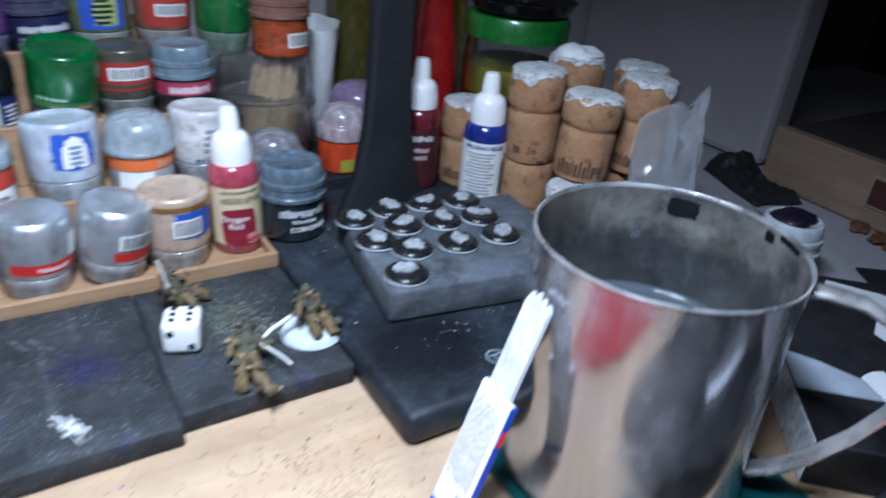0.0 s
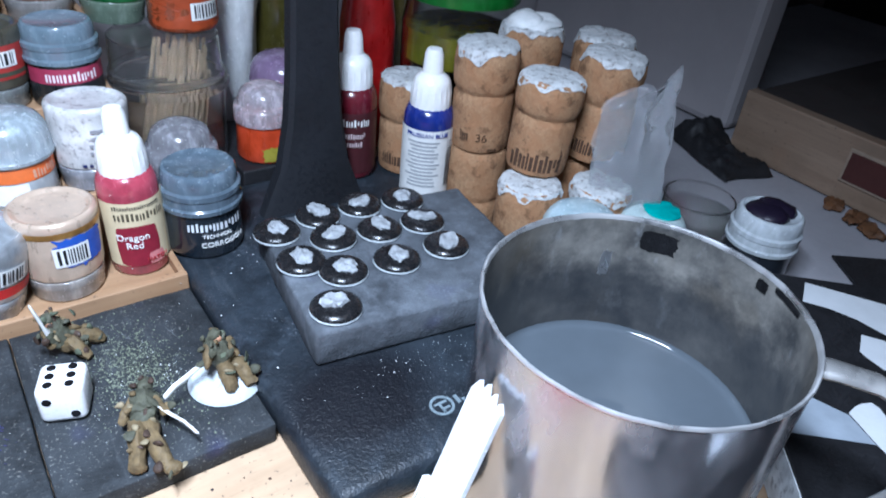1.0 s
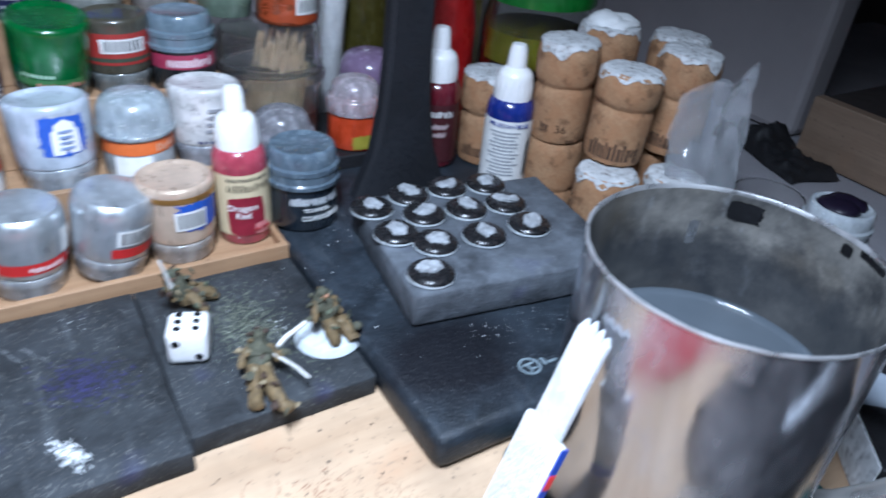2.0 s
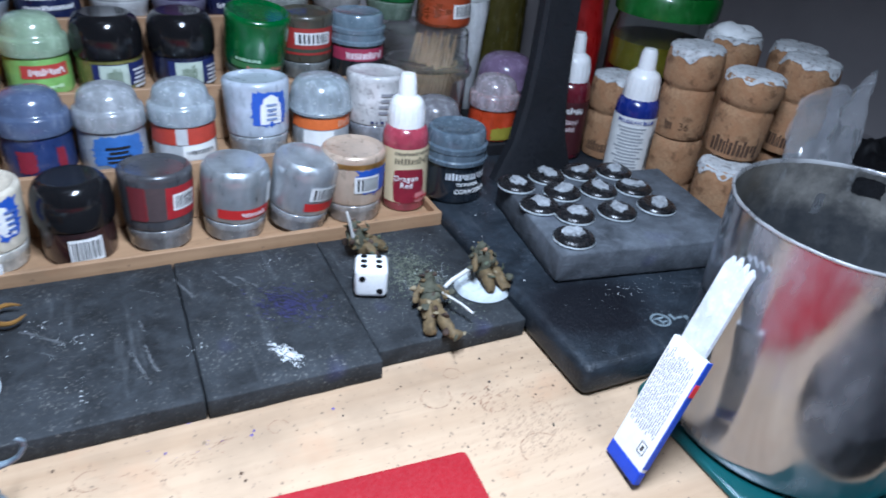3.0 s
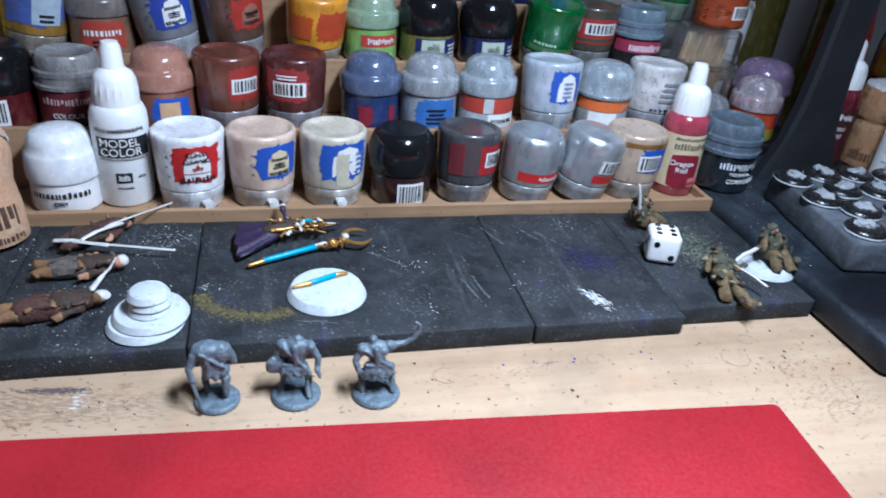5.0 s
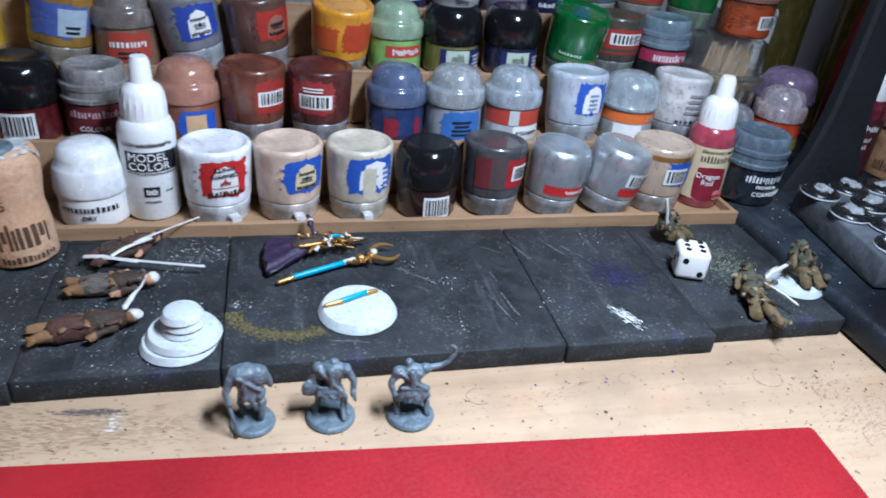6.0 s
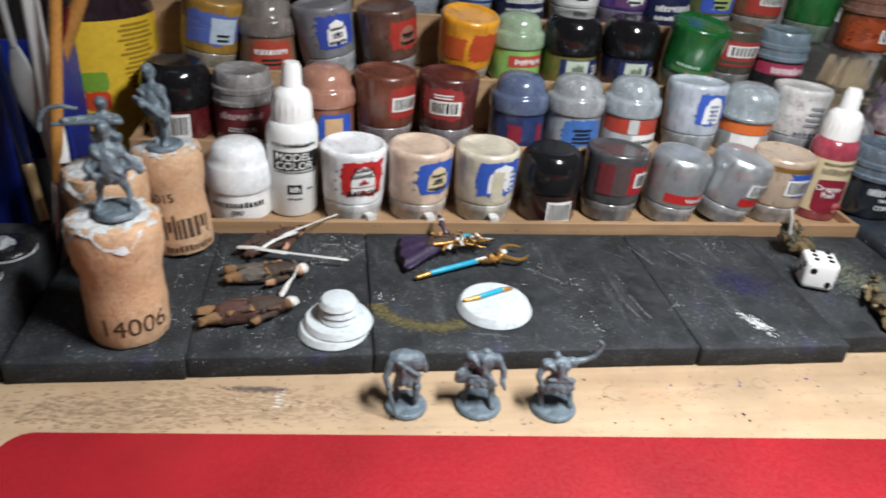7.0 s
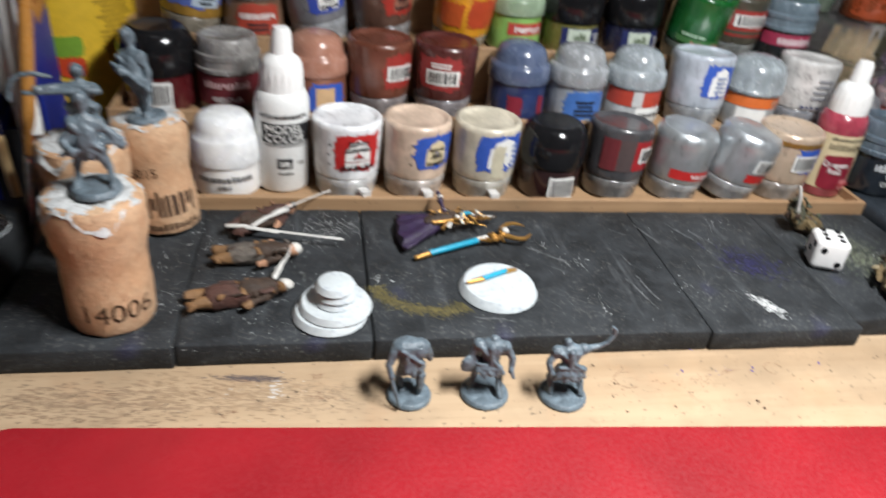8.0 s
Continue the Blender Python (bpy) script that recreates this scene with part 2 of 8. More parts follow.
CHIP_PAINT = surf("crackled_white_paint", (0.52, 0.53, 0.53), 0.6, 0, 0.14, 150, 0.8, 500, 0, 1.0, (0.16, 0.14, 0.13))
BLUE_CARD = surf("blue_card", (0.008, 0.024, 0.23), 0.45, 0, 0.2, 40)
WALL_GREY = surf("grey_wall_paint", (0.36, 0.335, 0.342), 0.85, 0, 0.10, 9, 0.3, 120)
ROOM_PAINT = surf("room_paint", (0.42, 0.42, 0.42), 0.9, 0, 0.06, 3, 0.2, 60)
# near-black brown with the shade put into the colour: right wall, box inside
SHADE_BROWN = surf("shade_brown", (0.035, 0.028, 0.026), 0.9, 0, 0.3, 6, 0.3, 50)
GREY_SHEET = surf("grey_sheet", (0.34, 0.33, 0.35), 0.75, 0, 0.10, 20, 0.3, 200)
CREAM = surf("cream_label", (0.62, 0.52, 0.33), 0.5, 0, 0.06)
BRASS = surf("dull_brass", (0.66, 0.48, 0.25), 0.32, 0.7, 0.12, 300)
GOLD = surf("gold_paint", (0.50, 0.27, 0.075), 0.36, 0.75, 0.2, 400)
FILM = clear_material("thin_clear_film", (0.93, 0.95, 0.98), 0.10, 0.86, 1.30)
JAR_GLASS = clear_material("jar_glass", (0.93, 0.96, 0.94), 0.03, 1.0, 1.3)
CLEAR_TUB = clear_material("scratched_clear_plastic", (0.96, 0.96, 0.95), 0.06, 0.98, 1.22)


def paint(col, rough=0.26, metal=0.0, smear=0.0):
    """Paint seen through a clear pot: settled streaks, thin and thick patches, dried crumbs and a glossy skin."""
    col = tuple(col)
    key = ("paint_in_plastic", col, rough, metal, smear)
    if key in MADE:
        return MADE[key]
    m, nodes, links, bsdf = nodes_of("paint_in_plastic")
    co = nodes.new("ShaderNodeTexCoord").outputs["Object"]
    big = noise_node(nodes, links, co, 75.0, 6.0, 0.65)
    runs = noise_node(nodes, links, co, 210.0, 5.0, 0.65, (1, 1, 0.28))
    fine = noise_node(nodes, links, co, 620.0, 3.0)
    v = 0.16 if metal else 0.34
    c = ramp_node(nodes, links, big, [(0.30, tuple(x * (1 - v) for x in col)), (0.52, col), (0.72, tuple(min(1, x * (1 + v) + 0.008) for x in col))])
    f = ramp_node(nodes, links, runs, [(0.54, grey(0)), (0.70, grey(0.45))])
    c = mix_node(nodes, links, f, c, tuple(min(1, x * 1.45 + 0.02) for x in col))
    f = ramp_node(nodes, links, runs, [(0.30, grey(0.55)), (0.44, grey(0))])
    c = mix_node(nodes, links, f, c, tuple(x * 0.55 for x in col))
    if smear > 0:
        crumbs = noise_node(nodes, links, co, 260.0, 7.0, 0.7)
        f = ramp_node(nodes, links, crumbs, [(0.60 - 0.05 * smear, grey(0)), (0.64, grey(0.85 * smear))])
        c = mix_node(nodes, links, f, c, (0.20, 0.19, 0.19))
    links.new(c, bsdf.inputs["Base Color"])
    links.new(ramp_node(nodes, links, runs, [(0.3, grey(rough * 0.75)), (0.7, grey(min(1, rough * 1.5)))]), bsdf.inputs["Roughness"])
    bsdf.inputs["Metallic"].default_value = metal
    bsdf.inputs["Coat Weight"].default_value = 0.55
    bsdf.inputs["Coat Roughness"].default_value = 0.15
    links.new(bump_node(nodes, links, mix_node(nodes, links, 0.4, runs, fine), 0.10 if metal else 0.16, 0.0006), bsdf.inputs["Normal"])
    MADE[key] = m
    return m


def milky(col, trans=0.48):
    """Cloudy lid plastic, partly clear, with dried paint smeared inside it."""
    lum = 0.3 * col[0] + 0.5 * col[1] + 0.2 * col[2]
    col = tuple((0.72 * v + 0.28 * lum) * (0.80 + 0.42 * lum) for v in col)
    key = ("milky_plastic", col, trans)
    if key in MADE:
        return MADE[key]
    m, nodes, links, bsdf = nodes_of("milky_plastic")
    co = nodes.new("ShaderNodeTexCoord").outputs["Object"]
    big = noise_node(nodes, links, co, 90.0, 6.0, 0.65)
    runs = noise_node(nodes, links, co, 240.0, 5.0, 0.65, (1, 1, 0.35))
    fine = noise_node(nodes, links, co, 500.0, 3.0)
    c = ramp_node(nodes, links, big, [(0.30, tuple(x * 0.78 for x in col)), (0.52, col), (0.72, tuple(min(1, x * 1.14 + 0.02) for x in col))])
    f = ramp_node(nodes, links, runs, [(0.54, grey(0)), (0.72, grey(0.36))])
    c = mix_node(nodes, links, f, c, tuple(min(1, 0.22 + 0.75 * x) for x in col))
    links.new(c, bsdf.inputs["Base Color"])
    links.new(ramp_node(nodes, links, fine, [(0.25, grey(0.14)), (0.75, grey(0.30))]), bsdf.inputs["Roughness"])
    links.new(ramp_node(nodes, links, runs, [(0.45, grey(min(0.8, trans * 1.1))), (0.70, grey(trans * 0.4))]), bsdf.inputs["Transmission Weight"])
    bsdf.inputs["IOR"].default_value = 1.35
    bsdf.inputs["Coat Weight"].default_value = 0.45
    bsdf.inputs["Coat Roughness"].default_value = 0.14
    bsdf.inputs["Subsurface Weight"].default_value = 0.30
    bsdf.inputs["Subsurface Radius"].default_value = (0.0030, 0.0030, 0.0034)
    bsdf.inputs["Subsurface Scale"].default_value = 1.0
    links.new(bump_node(nodes, links, mix_node(nodes, links, 0.5, runs, fine), 0.05, 0.0006), bsdf.inputs["Normal"])
    MADE[key] = m
    return m


def ink(col):
    return surf("label_ink", tuple(col), 0.45, 0, 0.10, 300, 0.05)


# ---------------------------------------------------------------- mesh helpers
def part(name, bm, material, parent=None, label="", smooth=True, angle=40):
    """Links a bmesh as one mesh object, under a thing or a part."""
    me = bpy.data.meshes.new(name)
    bm.normal_update()
    bm.to_mesh(me)
    bm.free()
    for mt in material if isinstance(material, (list, tuple)) else [material]:
        me.materials.append(mt)
    if smooth:
        me.shade_smooth()
        me.set_sharp_from_angle(angle=radians(angle))
    ob = new(name, me)
    ob.parent = parent
    if label:
        tagged(ob, label)
    elif name in ("barcode", "lettering", "print", "burnt_mark"):
        tagged(ob, kind="stuff")
    return ob


def thing(name, m, label, category, group="", kind=""):
    ob = new(name)
    ob.matrix_world = m
    ob.empty_display_size = 0.01
    return tagged(ob, label, category, group, kind)


def lathe(profile, n=36, bm=None, cap=True):
    """Turns a profile of (radius, height) about z; a radius of 0 closes it to a point."""
    bm = bm or bmesh.new()
    rings = []
    for r, z in profile:
        if r <= 1e-7:
            rings.append([bm.verts.new((0, 0, z))])
        else:
            rings.append([bm.verts.new((r * math.sin(2 * math.pi * i / n), -r * math.cos(2 * math.pi * i / n), z)) for i in range(n)])
    for a, b in zip(rings, rings[1:]):
        for i in range(n):
            j = (i + 1) % n
            if len(a) == 1 and len(b) == 1:
                continue
            if len(a) == 1:
                bm.faces.new((a[0], b[j], b[i]))
            elif len(b) == 1:
                bm.faces.new((a[i], a[j], b[0]))
            else:
                bm.faces.new((a[i], a[j], b[j], b[i]))
    if cap:
        for ring, turn in ((rings[0], True), (rings[-1], False)):
            if len(ring) > 1:
                bm.faces.new(list(reversed(ring)) if turn else ring)
    return bm


def block(size, at=(0, 0, 0), bevel=0.0, seg=2, bm=None, m=None, index=0):
    """A bevelled block of that size with its middle at the given place."""
    own = bmesh.new()
    bmesh.ops.create_cube(own, size=1.0, matrix=Matrix.Translation(at) @ Matrix.Diagonal((*size, 1)))
    if bevel > 0:
        bmesh.ops.bevel(own, geom=own.edges[:], offset=bevel, segments=seg, profile=0.5, affect="EDGES")
    if m is not None:
        own.transform(m)
    for f in own.faces:
        f.material_index = index
    if bm is None:
        return own
    me = bpy.data.meshes.new("join")
    own.to_mesh(me)
    own.free()
    bm.from_mesh(me)
    bpy.data.meshes.remove(me)
    return bm


def slab(x0, x1, y0, y1, z0, z1, bevel=0.0, seg=2):
    return block((x1 - x0, y1 - y0, z1 - z0), ((x0 + x1) / 2, (y0 + y1) / 2, (z0 + z1) / 2), bevel, seg)


def rough_up(bm, amount, scale, seed=0.0):
    for v in bm.verts:
        v.co += noise.noise_vector(v.co * scale + Vector((seed, seed * 2, 0))) * amount
    return bm


def limb(bm, a, b, ra, rb, n=8, index=0, flat=1.0):
    """A rounded limb from a to b, for figures, handles and tools."""
    a, b = Vector(a), Vector(b)
    way = b - a
    length = max(way.length, 1e-6)
    q = way.to_track_quat("Z", "Y").to_matrix()
    rings = []
    steps = [(-0.95, 0.3), (-0.6, 0.8), (0, 1.0)]
    prof = [(ra * s, ra * t) for t, s in steps] + [(ra + (rb - ra) * k, length * k) for k in (0.33, 0.67)] + [(rb * s, length + rb * -t) for t, s in reversed(steps)]
    for r, z in prof:
        rings.append([bm.verts.new(a + q @ Vector((r * math.cos(2 * math.pi * i / n), flat * r * math.sin(2 * math.pi * i / n), z))) for i in range(n)])
    fs = []
    for p, c in zip(rings, rings[1:]):
        for i in range(n):
            j = (i + 1) % n
            fs.append(bm.faces.new((p[i], p[j], c[j], c[i])))
    fs.append(bm.faces.new(list(reversed(rings[0]))))
    fs.append(bm.faces.new(rings[-1]))
    for f in fs:
        f.material_index = index
    return bm


def blob(bm, at, size, index=0, turn=0.0, sub=2):
    m = Matrix.Translation(at) @ pose(0, 0, 0, 0, 0, turn) @ Matrix.Diagonal((*size, 1))
    r = bmesh.ops.create_icosphere(bm, subdivisions=sub, radius=1.0, matrix=m)
    for v in r["verts"]:
        for f in v.link_faces:
            f.material_index = index
    return bm


def tube(points, radius, n=10, flat=(1.0, 1.0), bm=None, side=None):
    """A round or flattened bar swept along points."""
    bm = bm or bmesh.new()
    pts = [Vector(p) for p in points]
    side = Vector(side) if side else None
    rings = []
    for k, p in enumerate(pts):
        d = (pts[min(k + 1, len(pts) - 1)] - pts[max(k - 1, 0)]).normalized()
        if side is None:
            side = d.orthogonal().normalized()
        side = (side - d * side.dot(d)).normalized()
        up = d.cross(side)
        rr = radius[k] if isinstance(radius, (list, tuple)) else radius
        rings.append([bm.verts.new(p + side * rr * flat[0] * math.cos(2 * math.pi * i / n) + up * rr * flat[1] * math.sin(2 * math.pi * i / n)) for i in range(n)])
    for a, b in zip(rings, rings[1:]):
        for i in range(n):
            j = (i + 1) % n
            bm.faces.new((a[i], a[j], b[j], b[i]))
    bm.faces.new(list(reversed(rings[0])))
    bm.faces.new(rings[-1])
    return bm


def radius_at(profile, z):
    best = profile[0][0]
    for (r0, z0), (r1, z1) in zip(profile, profile[1:]):
        if z1 > z0 and z0 <= z <= z1:
            best = r0 + (r1 - r0) * (z - z0) / (z1 - z0)
    return best


def wrap_rect(profile, a, half, z0, z1, lift=0.00025, bm=None):
    """A curved rectangle on a turned body: angle from the front, in degrees, and heights."""
    bm = bm or bmesh.new()
    nu, nv = max(2, int(half * 2 / 7)), 3
    grid = []
    for j in range(nv + 1):
        z = z0 + (z1 - z0) * j / nv
        r = radius_at(profile, z) + lift
        grid.append([bm.verts.new((r * math.sin(radians(a - half + 2 * half * i / nu)), -r * math.cos(radians(a - half + 2 * half * i / nu)), z)) for i in range(nu + 1)])
    for j in range(nv):
        for i in range(nu):
            bm.faces.new((grid[j][i], grid[j][i + 1], grid[j + 1][i + 1], grid[j + 1][i]))
    return bm


def wrap_splash(profile, a, half, z0, z1, jag=0.22, seed=1, lift=0.00025):
    """A ragged painted splash on a turned body."""
    rnd = random.Random(seed)
    bm = bmesh.new()
    n, zc, zh, r0 = 66, (z0 + z1) / 2, (z1 - z0) / 2, 0.0
    outline = []
    for i in range(n):
        t = 2 * math.pi * i / n
        c, s = math.cos(t), math.sin(t)
        k = 1.0 / max(abs(c), abs(s)) ** 0.72
        k *= 1.0 - jag * 0.40 * rnd.random() + (jag * rnd.uniform(0.2, 0.8) if rnd.random() < 0.24 else 0.0)
        outline.append((half * c * k * 0.92, zh * s * k * 0.92))

    def at(u, v):
        z = zc + v
        r = radius_at(profile, z) + lift
        return (r * math.sin(radians(a + u)), -r * math.cos(radians(a + u)), z)
    rings = [[bm.verts.new(at(u * f, v * f)) for u, v in outline] for f in (0.35, 0.7, 1.0)]
    mid = bm.verts.new(at(0, 0))
    for i in range(n):
        j = (i + 1) % n
        bm.faces.new((mid, rings[0][i], rings[0][j]))
        for p, c in zip(rings, rings[1:]):
            bm.faces.new((p[i], c[i], c[j], p[j]))
    return bm


def wrap_arch(profile, a, half, z0, z1, lift=0.00025):
    """A gabled plate on a turned body, with small shoulders."""
    outline = [(-1, -1), (-0.4, -1), (0.4, -1), (1, -1), (1, -0.3), (0.92, 0.35), (0.72, 0.42), (0.66, 0.72), (0.30, 0.86), (0, 1), (-0.30, 0.86), (-0.66, 0.72), (-0.72, 0.42), (-0.92, 0.35), (-1, -0.3)]
    bm, zc, zh = bmesh.new(), (z0 + z1) / 2, (z1 - z0) / 2
    rings = []
    for k in (0.4, 0.75, 1.0):
        ring = []
        for u, v in outline:
            z, t = zc + v * k * zh, radians(a + u * k * half)
            r = radius_at(profile, z) + lift
            ring.append(bm.verts.new((r * math.sin(t), -r * math.cos(t), z)))
        rings.append(ring)
    bm.faces.new(rings[0])
    for p, c in zip(rings, rings[1:]):
        for i in range(len(outline)):
            j = (i + 1) % len(outline)
            bm.faces.new((p[i], c[i], c[j], p[j]))
    return bm


def wrap_bars(profile, a, half, z0, z1, count, seed=3, lift=0.0005, gap=0.35, even=False):
    """A row of plain upright bars where small lettering or a bar code stands."""
    rnd = random.Random(seed)
    bm = bmesh.new()
    count = count if even else count * 2
    w = [(0.35 if even else 0.7) + rnd.random() * (1.0 if even else 0.7) for _ in range(count)]
    gap = gap if even or gap < 0.35 else 0.42
    tot, x = sum(w), -half
    for k in w:
        step = 2 * half * k / tot
        lo = 0.0 if even or rnd.random() < 0.9 else (z1 - z0) * 0.3
        hi = 0.0 if even or rnd.random() < 0.25 else (z1 - z0) * rnd.uniform(0.16, 0.24)
        wrap_rect(profile, a + x + step / 2, step * (1 - gap) / 2, z0 + lo, z1 - hi, lift, bm)
        x += step
    return bm


def wrap_lines(profile, a, half, z0, z1, count, seed=5, lift=0.0005):
    """Lines of unreadable print."""
    rnd = random.Random(seed)
    bm = bmesh.new()
    for k in range(count):
        z = z0 + (z1 - z0) * (k + 0.2) / count
        h = half * (0.6 + 0.4 * rnd.random())
        wrap_rect(profile, a, h, z, z + (z1 - z0) / count * 0.5, lift, bm)
    return bm


def wrap_text(text, size, radius, a, z, lift=0.0003, tall=1.0, flip=False):
    """Raised or printed characters bent round a body of that radius."""
    cu = bpy.data.curves.new("writing", "FONT")
    cu.body, cu.size, cu.align_x, cu.extrude = text, size, "CENTER", 0.00015
    tmp = new("writing", cu)
    dg = bpy.context.evaluated_depsgraph_get()
    dg.update()
    me = bpy.data.meshes.new_from_object(tmp.evaluated_get(dg))
    bpy.data.objects.remove(tmp)
    bpy.data.curves.remove(cu)
    bm = bmesh.new()
    bm.from_mesh(me)
    bpy.data.meshes.remove(me)
    if flip:
        bm.transform(Matrix.Rotation(math.pi, 4, "Z"))
    for v in bm.verts:
        t, r = radians(a) + v.co.x / radius, radius + lift + v.co.z
        v.co = Vector((r * math.sin(t), -r * math.cos(t), z + v.co.y * tall))
    return bm


def drape(bm, body, lift=0.0002):
    """Lays thin printed shapes on the uneven side of a turned body."""
    src = bmesh.new()
    src.from_mesh(body.data)
    tree = BVHTree.FromBMesh(src)
    src.free()
    bmesh.ops.triangulate(bm, faces=bm.faces[:])
    bmesh.ops.subdivide_edges(bm, edges=[e for e in bm.edges if e.calc_length() > 0.0012], cuts=2)
    for v in bm.verts:
        out = Vector((v.co.x, v.co.y, 0)).normalized()
        spot = tree.ray_cast(Vector((0, 0, v.co.z)) + out * 0.05, -out)[0]
        if spot:
            v.co = spot + out * lift
    return bm


# ---------------------------------------------------------------- room and desk
def structure(name, bm, material, label, category, smooth=False):
    return tagged(part(name, bm, material, None, "", smooth), label, category, "", "structure")


# thin flat slab before the back wall; its dark colour stands for shade
structure("wall_shade_panel", slab(0.7101, 1.1999, 0.232, 0.2349, -0.02, 1.6), surf("painted_shade_brown", (0.15, 0.13, 0.125), 0.9, 0, 0.2, 8, 0.3, 60), "flat dark panel painting the shade beside the desk", "wall")
structure("wall_back", slab(-0.9, 1.3, 0.235, 0.30, -0.75, 1.6), WALL_GREY, "plain grey painted wall behind the desk", "wall")
# this wall's lack of light is put into its dark colour
structure("wall_right", slab(1.20, 1.30, -1.4, 0.235, -0.75, 1.6), SHADE_BROWN, "side wall coloured dark to look unlit", "wall")
structure("wall_side", slab(0.68, 0.71, 0.012, 0.2349, 0.0001, 0.75, 0.006), WALL_GREY, "plain grey painted side wall by the desk", "wall")
structure("wall_left", slab(-0.9, -0.8, -1.4, 0.235, -0.75, 1.6), ROOM_PAINT, "plain painted room wall", "wall")
structure("wall_rear", slab(-0.9, 1.3, -1.5, -1.4, -0.75, 1.6), ROOM_PAINT, "plain painted room wall", "wall")
structure("ceiling", slab(-0.9, 1.3, -1.5, 0.30, 1.6, 1.66), ROOM_PAINT, "plain painted ceiling", "ceiling")
structure("floor", slab(-0.9, 1.3, -1.5, 0.30, -0.81, -0.75), CRATE, "dark wooden floor under the desk", "floor")

desk = thing("desk", pose(0, 0, 0), "pale pine hobby desk, worn and flecked with paint", "desk")
part("desktop", slab(-0.45, 0.455, -0.42, 0.225, -0.018, 0.0, 0.0015), DESK, desk, "", False)
part("desktop_extension", slab(0.457, 1.15, -0.42, 0.225, -0.020, -0.001, 0.0015), GREY_SHEET, desk, "grey laminate desk top", False)
for lx, ly in ((-0.42, -0.39), (1.11, -0.39), (-0.42, 0.20), (1.11, 0.20)):
    part("leg", slab(lx - 0.02, lx + 0.02, ly - 0.02, ly + 0.02, -0.75, -0.018, 0.002), DESK, desk, "", False)

# red cutting mat with rounded corners, a little askew
bm = bmesh.new()
MAT_W, MAT_D, MAT_R = 0.3315, 0.22, 0.009
ring = []
for cx, cy, a0 in ((MAT_W - MAT_R, -MAT_R, 0), (MAT_R, -MAT_R, 90), (MAT_R, -MAT_D + MAT_R, 180), (MAT_W - MAT_R, -MAT_D + MAT_R, 270)):
    rr = MAT_R if a0 else 0.002
    ox, oy = (cx, cy) if a0 else (MAT_W - rr, -rr)
    ring += [(ox + rr * math.cos(radians(a0 + 15 * k)), oy + rr * math.sin(radians(a0 + 15 * k))) for k in range(7)]
low, high = [bm.verts.new((x, y, 0)) for x, y in ring], [bm.verts.new((x, y, 0.0026)) for x, y in ring]
bm.faces.new(high)
bm.faces.new(list(reversed(low)))
for i in range(len(ring)):
    j = (i + 1) % len(ring)
    bm.faces.new((low[i], low[j], high[j], high[i]))
mat = tagged(part("cutting_mat", bm, RED_MAT, None, "", False), "smooth red vinyl mat with rounded corners on the desk", "mat")
mat.matrix_world = pose(-0.1035, -0.1225, 0.0002, 0, 0, -3.6)

# black foam boards along the front of the paint rack
BOARDS = [(-0.1150, -0.0532, -0.0960, 0.0094), (-0.0530, 0.0149, -0.0950, 0.0093), (0.0155, 0.1475, -0.0948, 0.0094),
          (0.1479, 0.2144, -0.0955, 0.0093), (0.2149, 0.2832, -0.0895, 0.0088)]
for k, (x0, x1, y0, z1) in enumerate(BOARDS):
    bm = block((x1 - x0, -0.0006 - y0, z1), ((x1 - x0) / 2, (-0.0006 - y0) / 2, z1 / 2), 0.0007, 2)
    bmesh.ops.subdivide_edges(bm, edges=[e for e in bm.edges if e.calc_length() > 0.02], cuts=10, use_grid_fill=True)
    rough_up(bm, 0.00035, 90, k * 3.7)
    for v in bm.verts:
        v.co.z = max(v.co.z, 0.0)
    ob = tagged(part("foam_board", bm, FOAM, None, "", True, 50), "black foam board with brush marks and pale paint dust", "foam board", "foam boards")
    ob.matrix_world = pose(x0, y0, 0.0001, 0, 0, 0)

# stepped plywood paint rack
rack = thing("paint_rack", pose(0, 0, 0), "stepped plywood paint rack filled with pots", "rack")
RX0, RX1 = -0.0995, 0.2835
TIERS = [(0.0, 0.0105, 0.0153), (0.0375, 0.0360, 0.0405), (0.0750, 0.0615, 0.0657), (0.1125, 0.0870, 0.0915)]
for k, (y, zf, zl) in enumerate(TIERS):
    low = 0.0001 if k == 0 else TIERS[k - 1][1]
    back = TIERS[k + 1][0] if k < 3 else 0.152
    part("front_strip", slab(RX0, RX1, y, y + 0.0032, low, zl, 0.0005), RACK, rack, "", False)
    part("shelf", slab(RX0 + 0.003, RX1 - 0.003, y + 0.0032, back, zf - 0.003, zf), RACK, rack, "", False)
    part("side_strip", slab(RX1 - 0.0029, RX1 - 0.0001, y + 0.0033, back - 0.0001, 0.0001, zl - 0.0002, 0.0004), RACK, rack, "", False)
    part("side_strip", slab(RX0 + 0.0001, RX0 + 0.0029, y + 0.0033, back - 0.0001, 0.0001, zl - 0.0002, 0.0004), RACK, rack, "", False)
part("back_panel", slab(RX0, RX1, 0.1521, 0.1551, 0.0001, 0.10), RACK, rack, "", False)

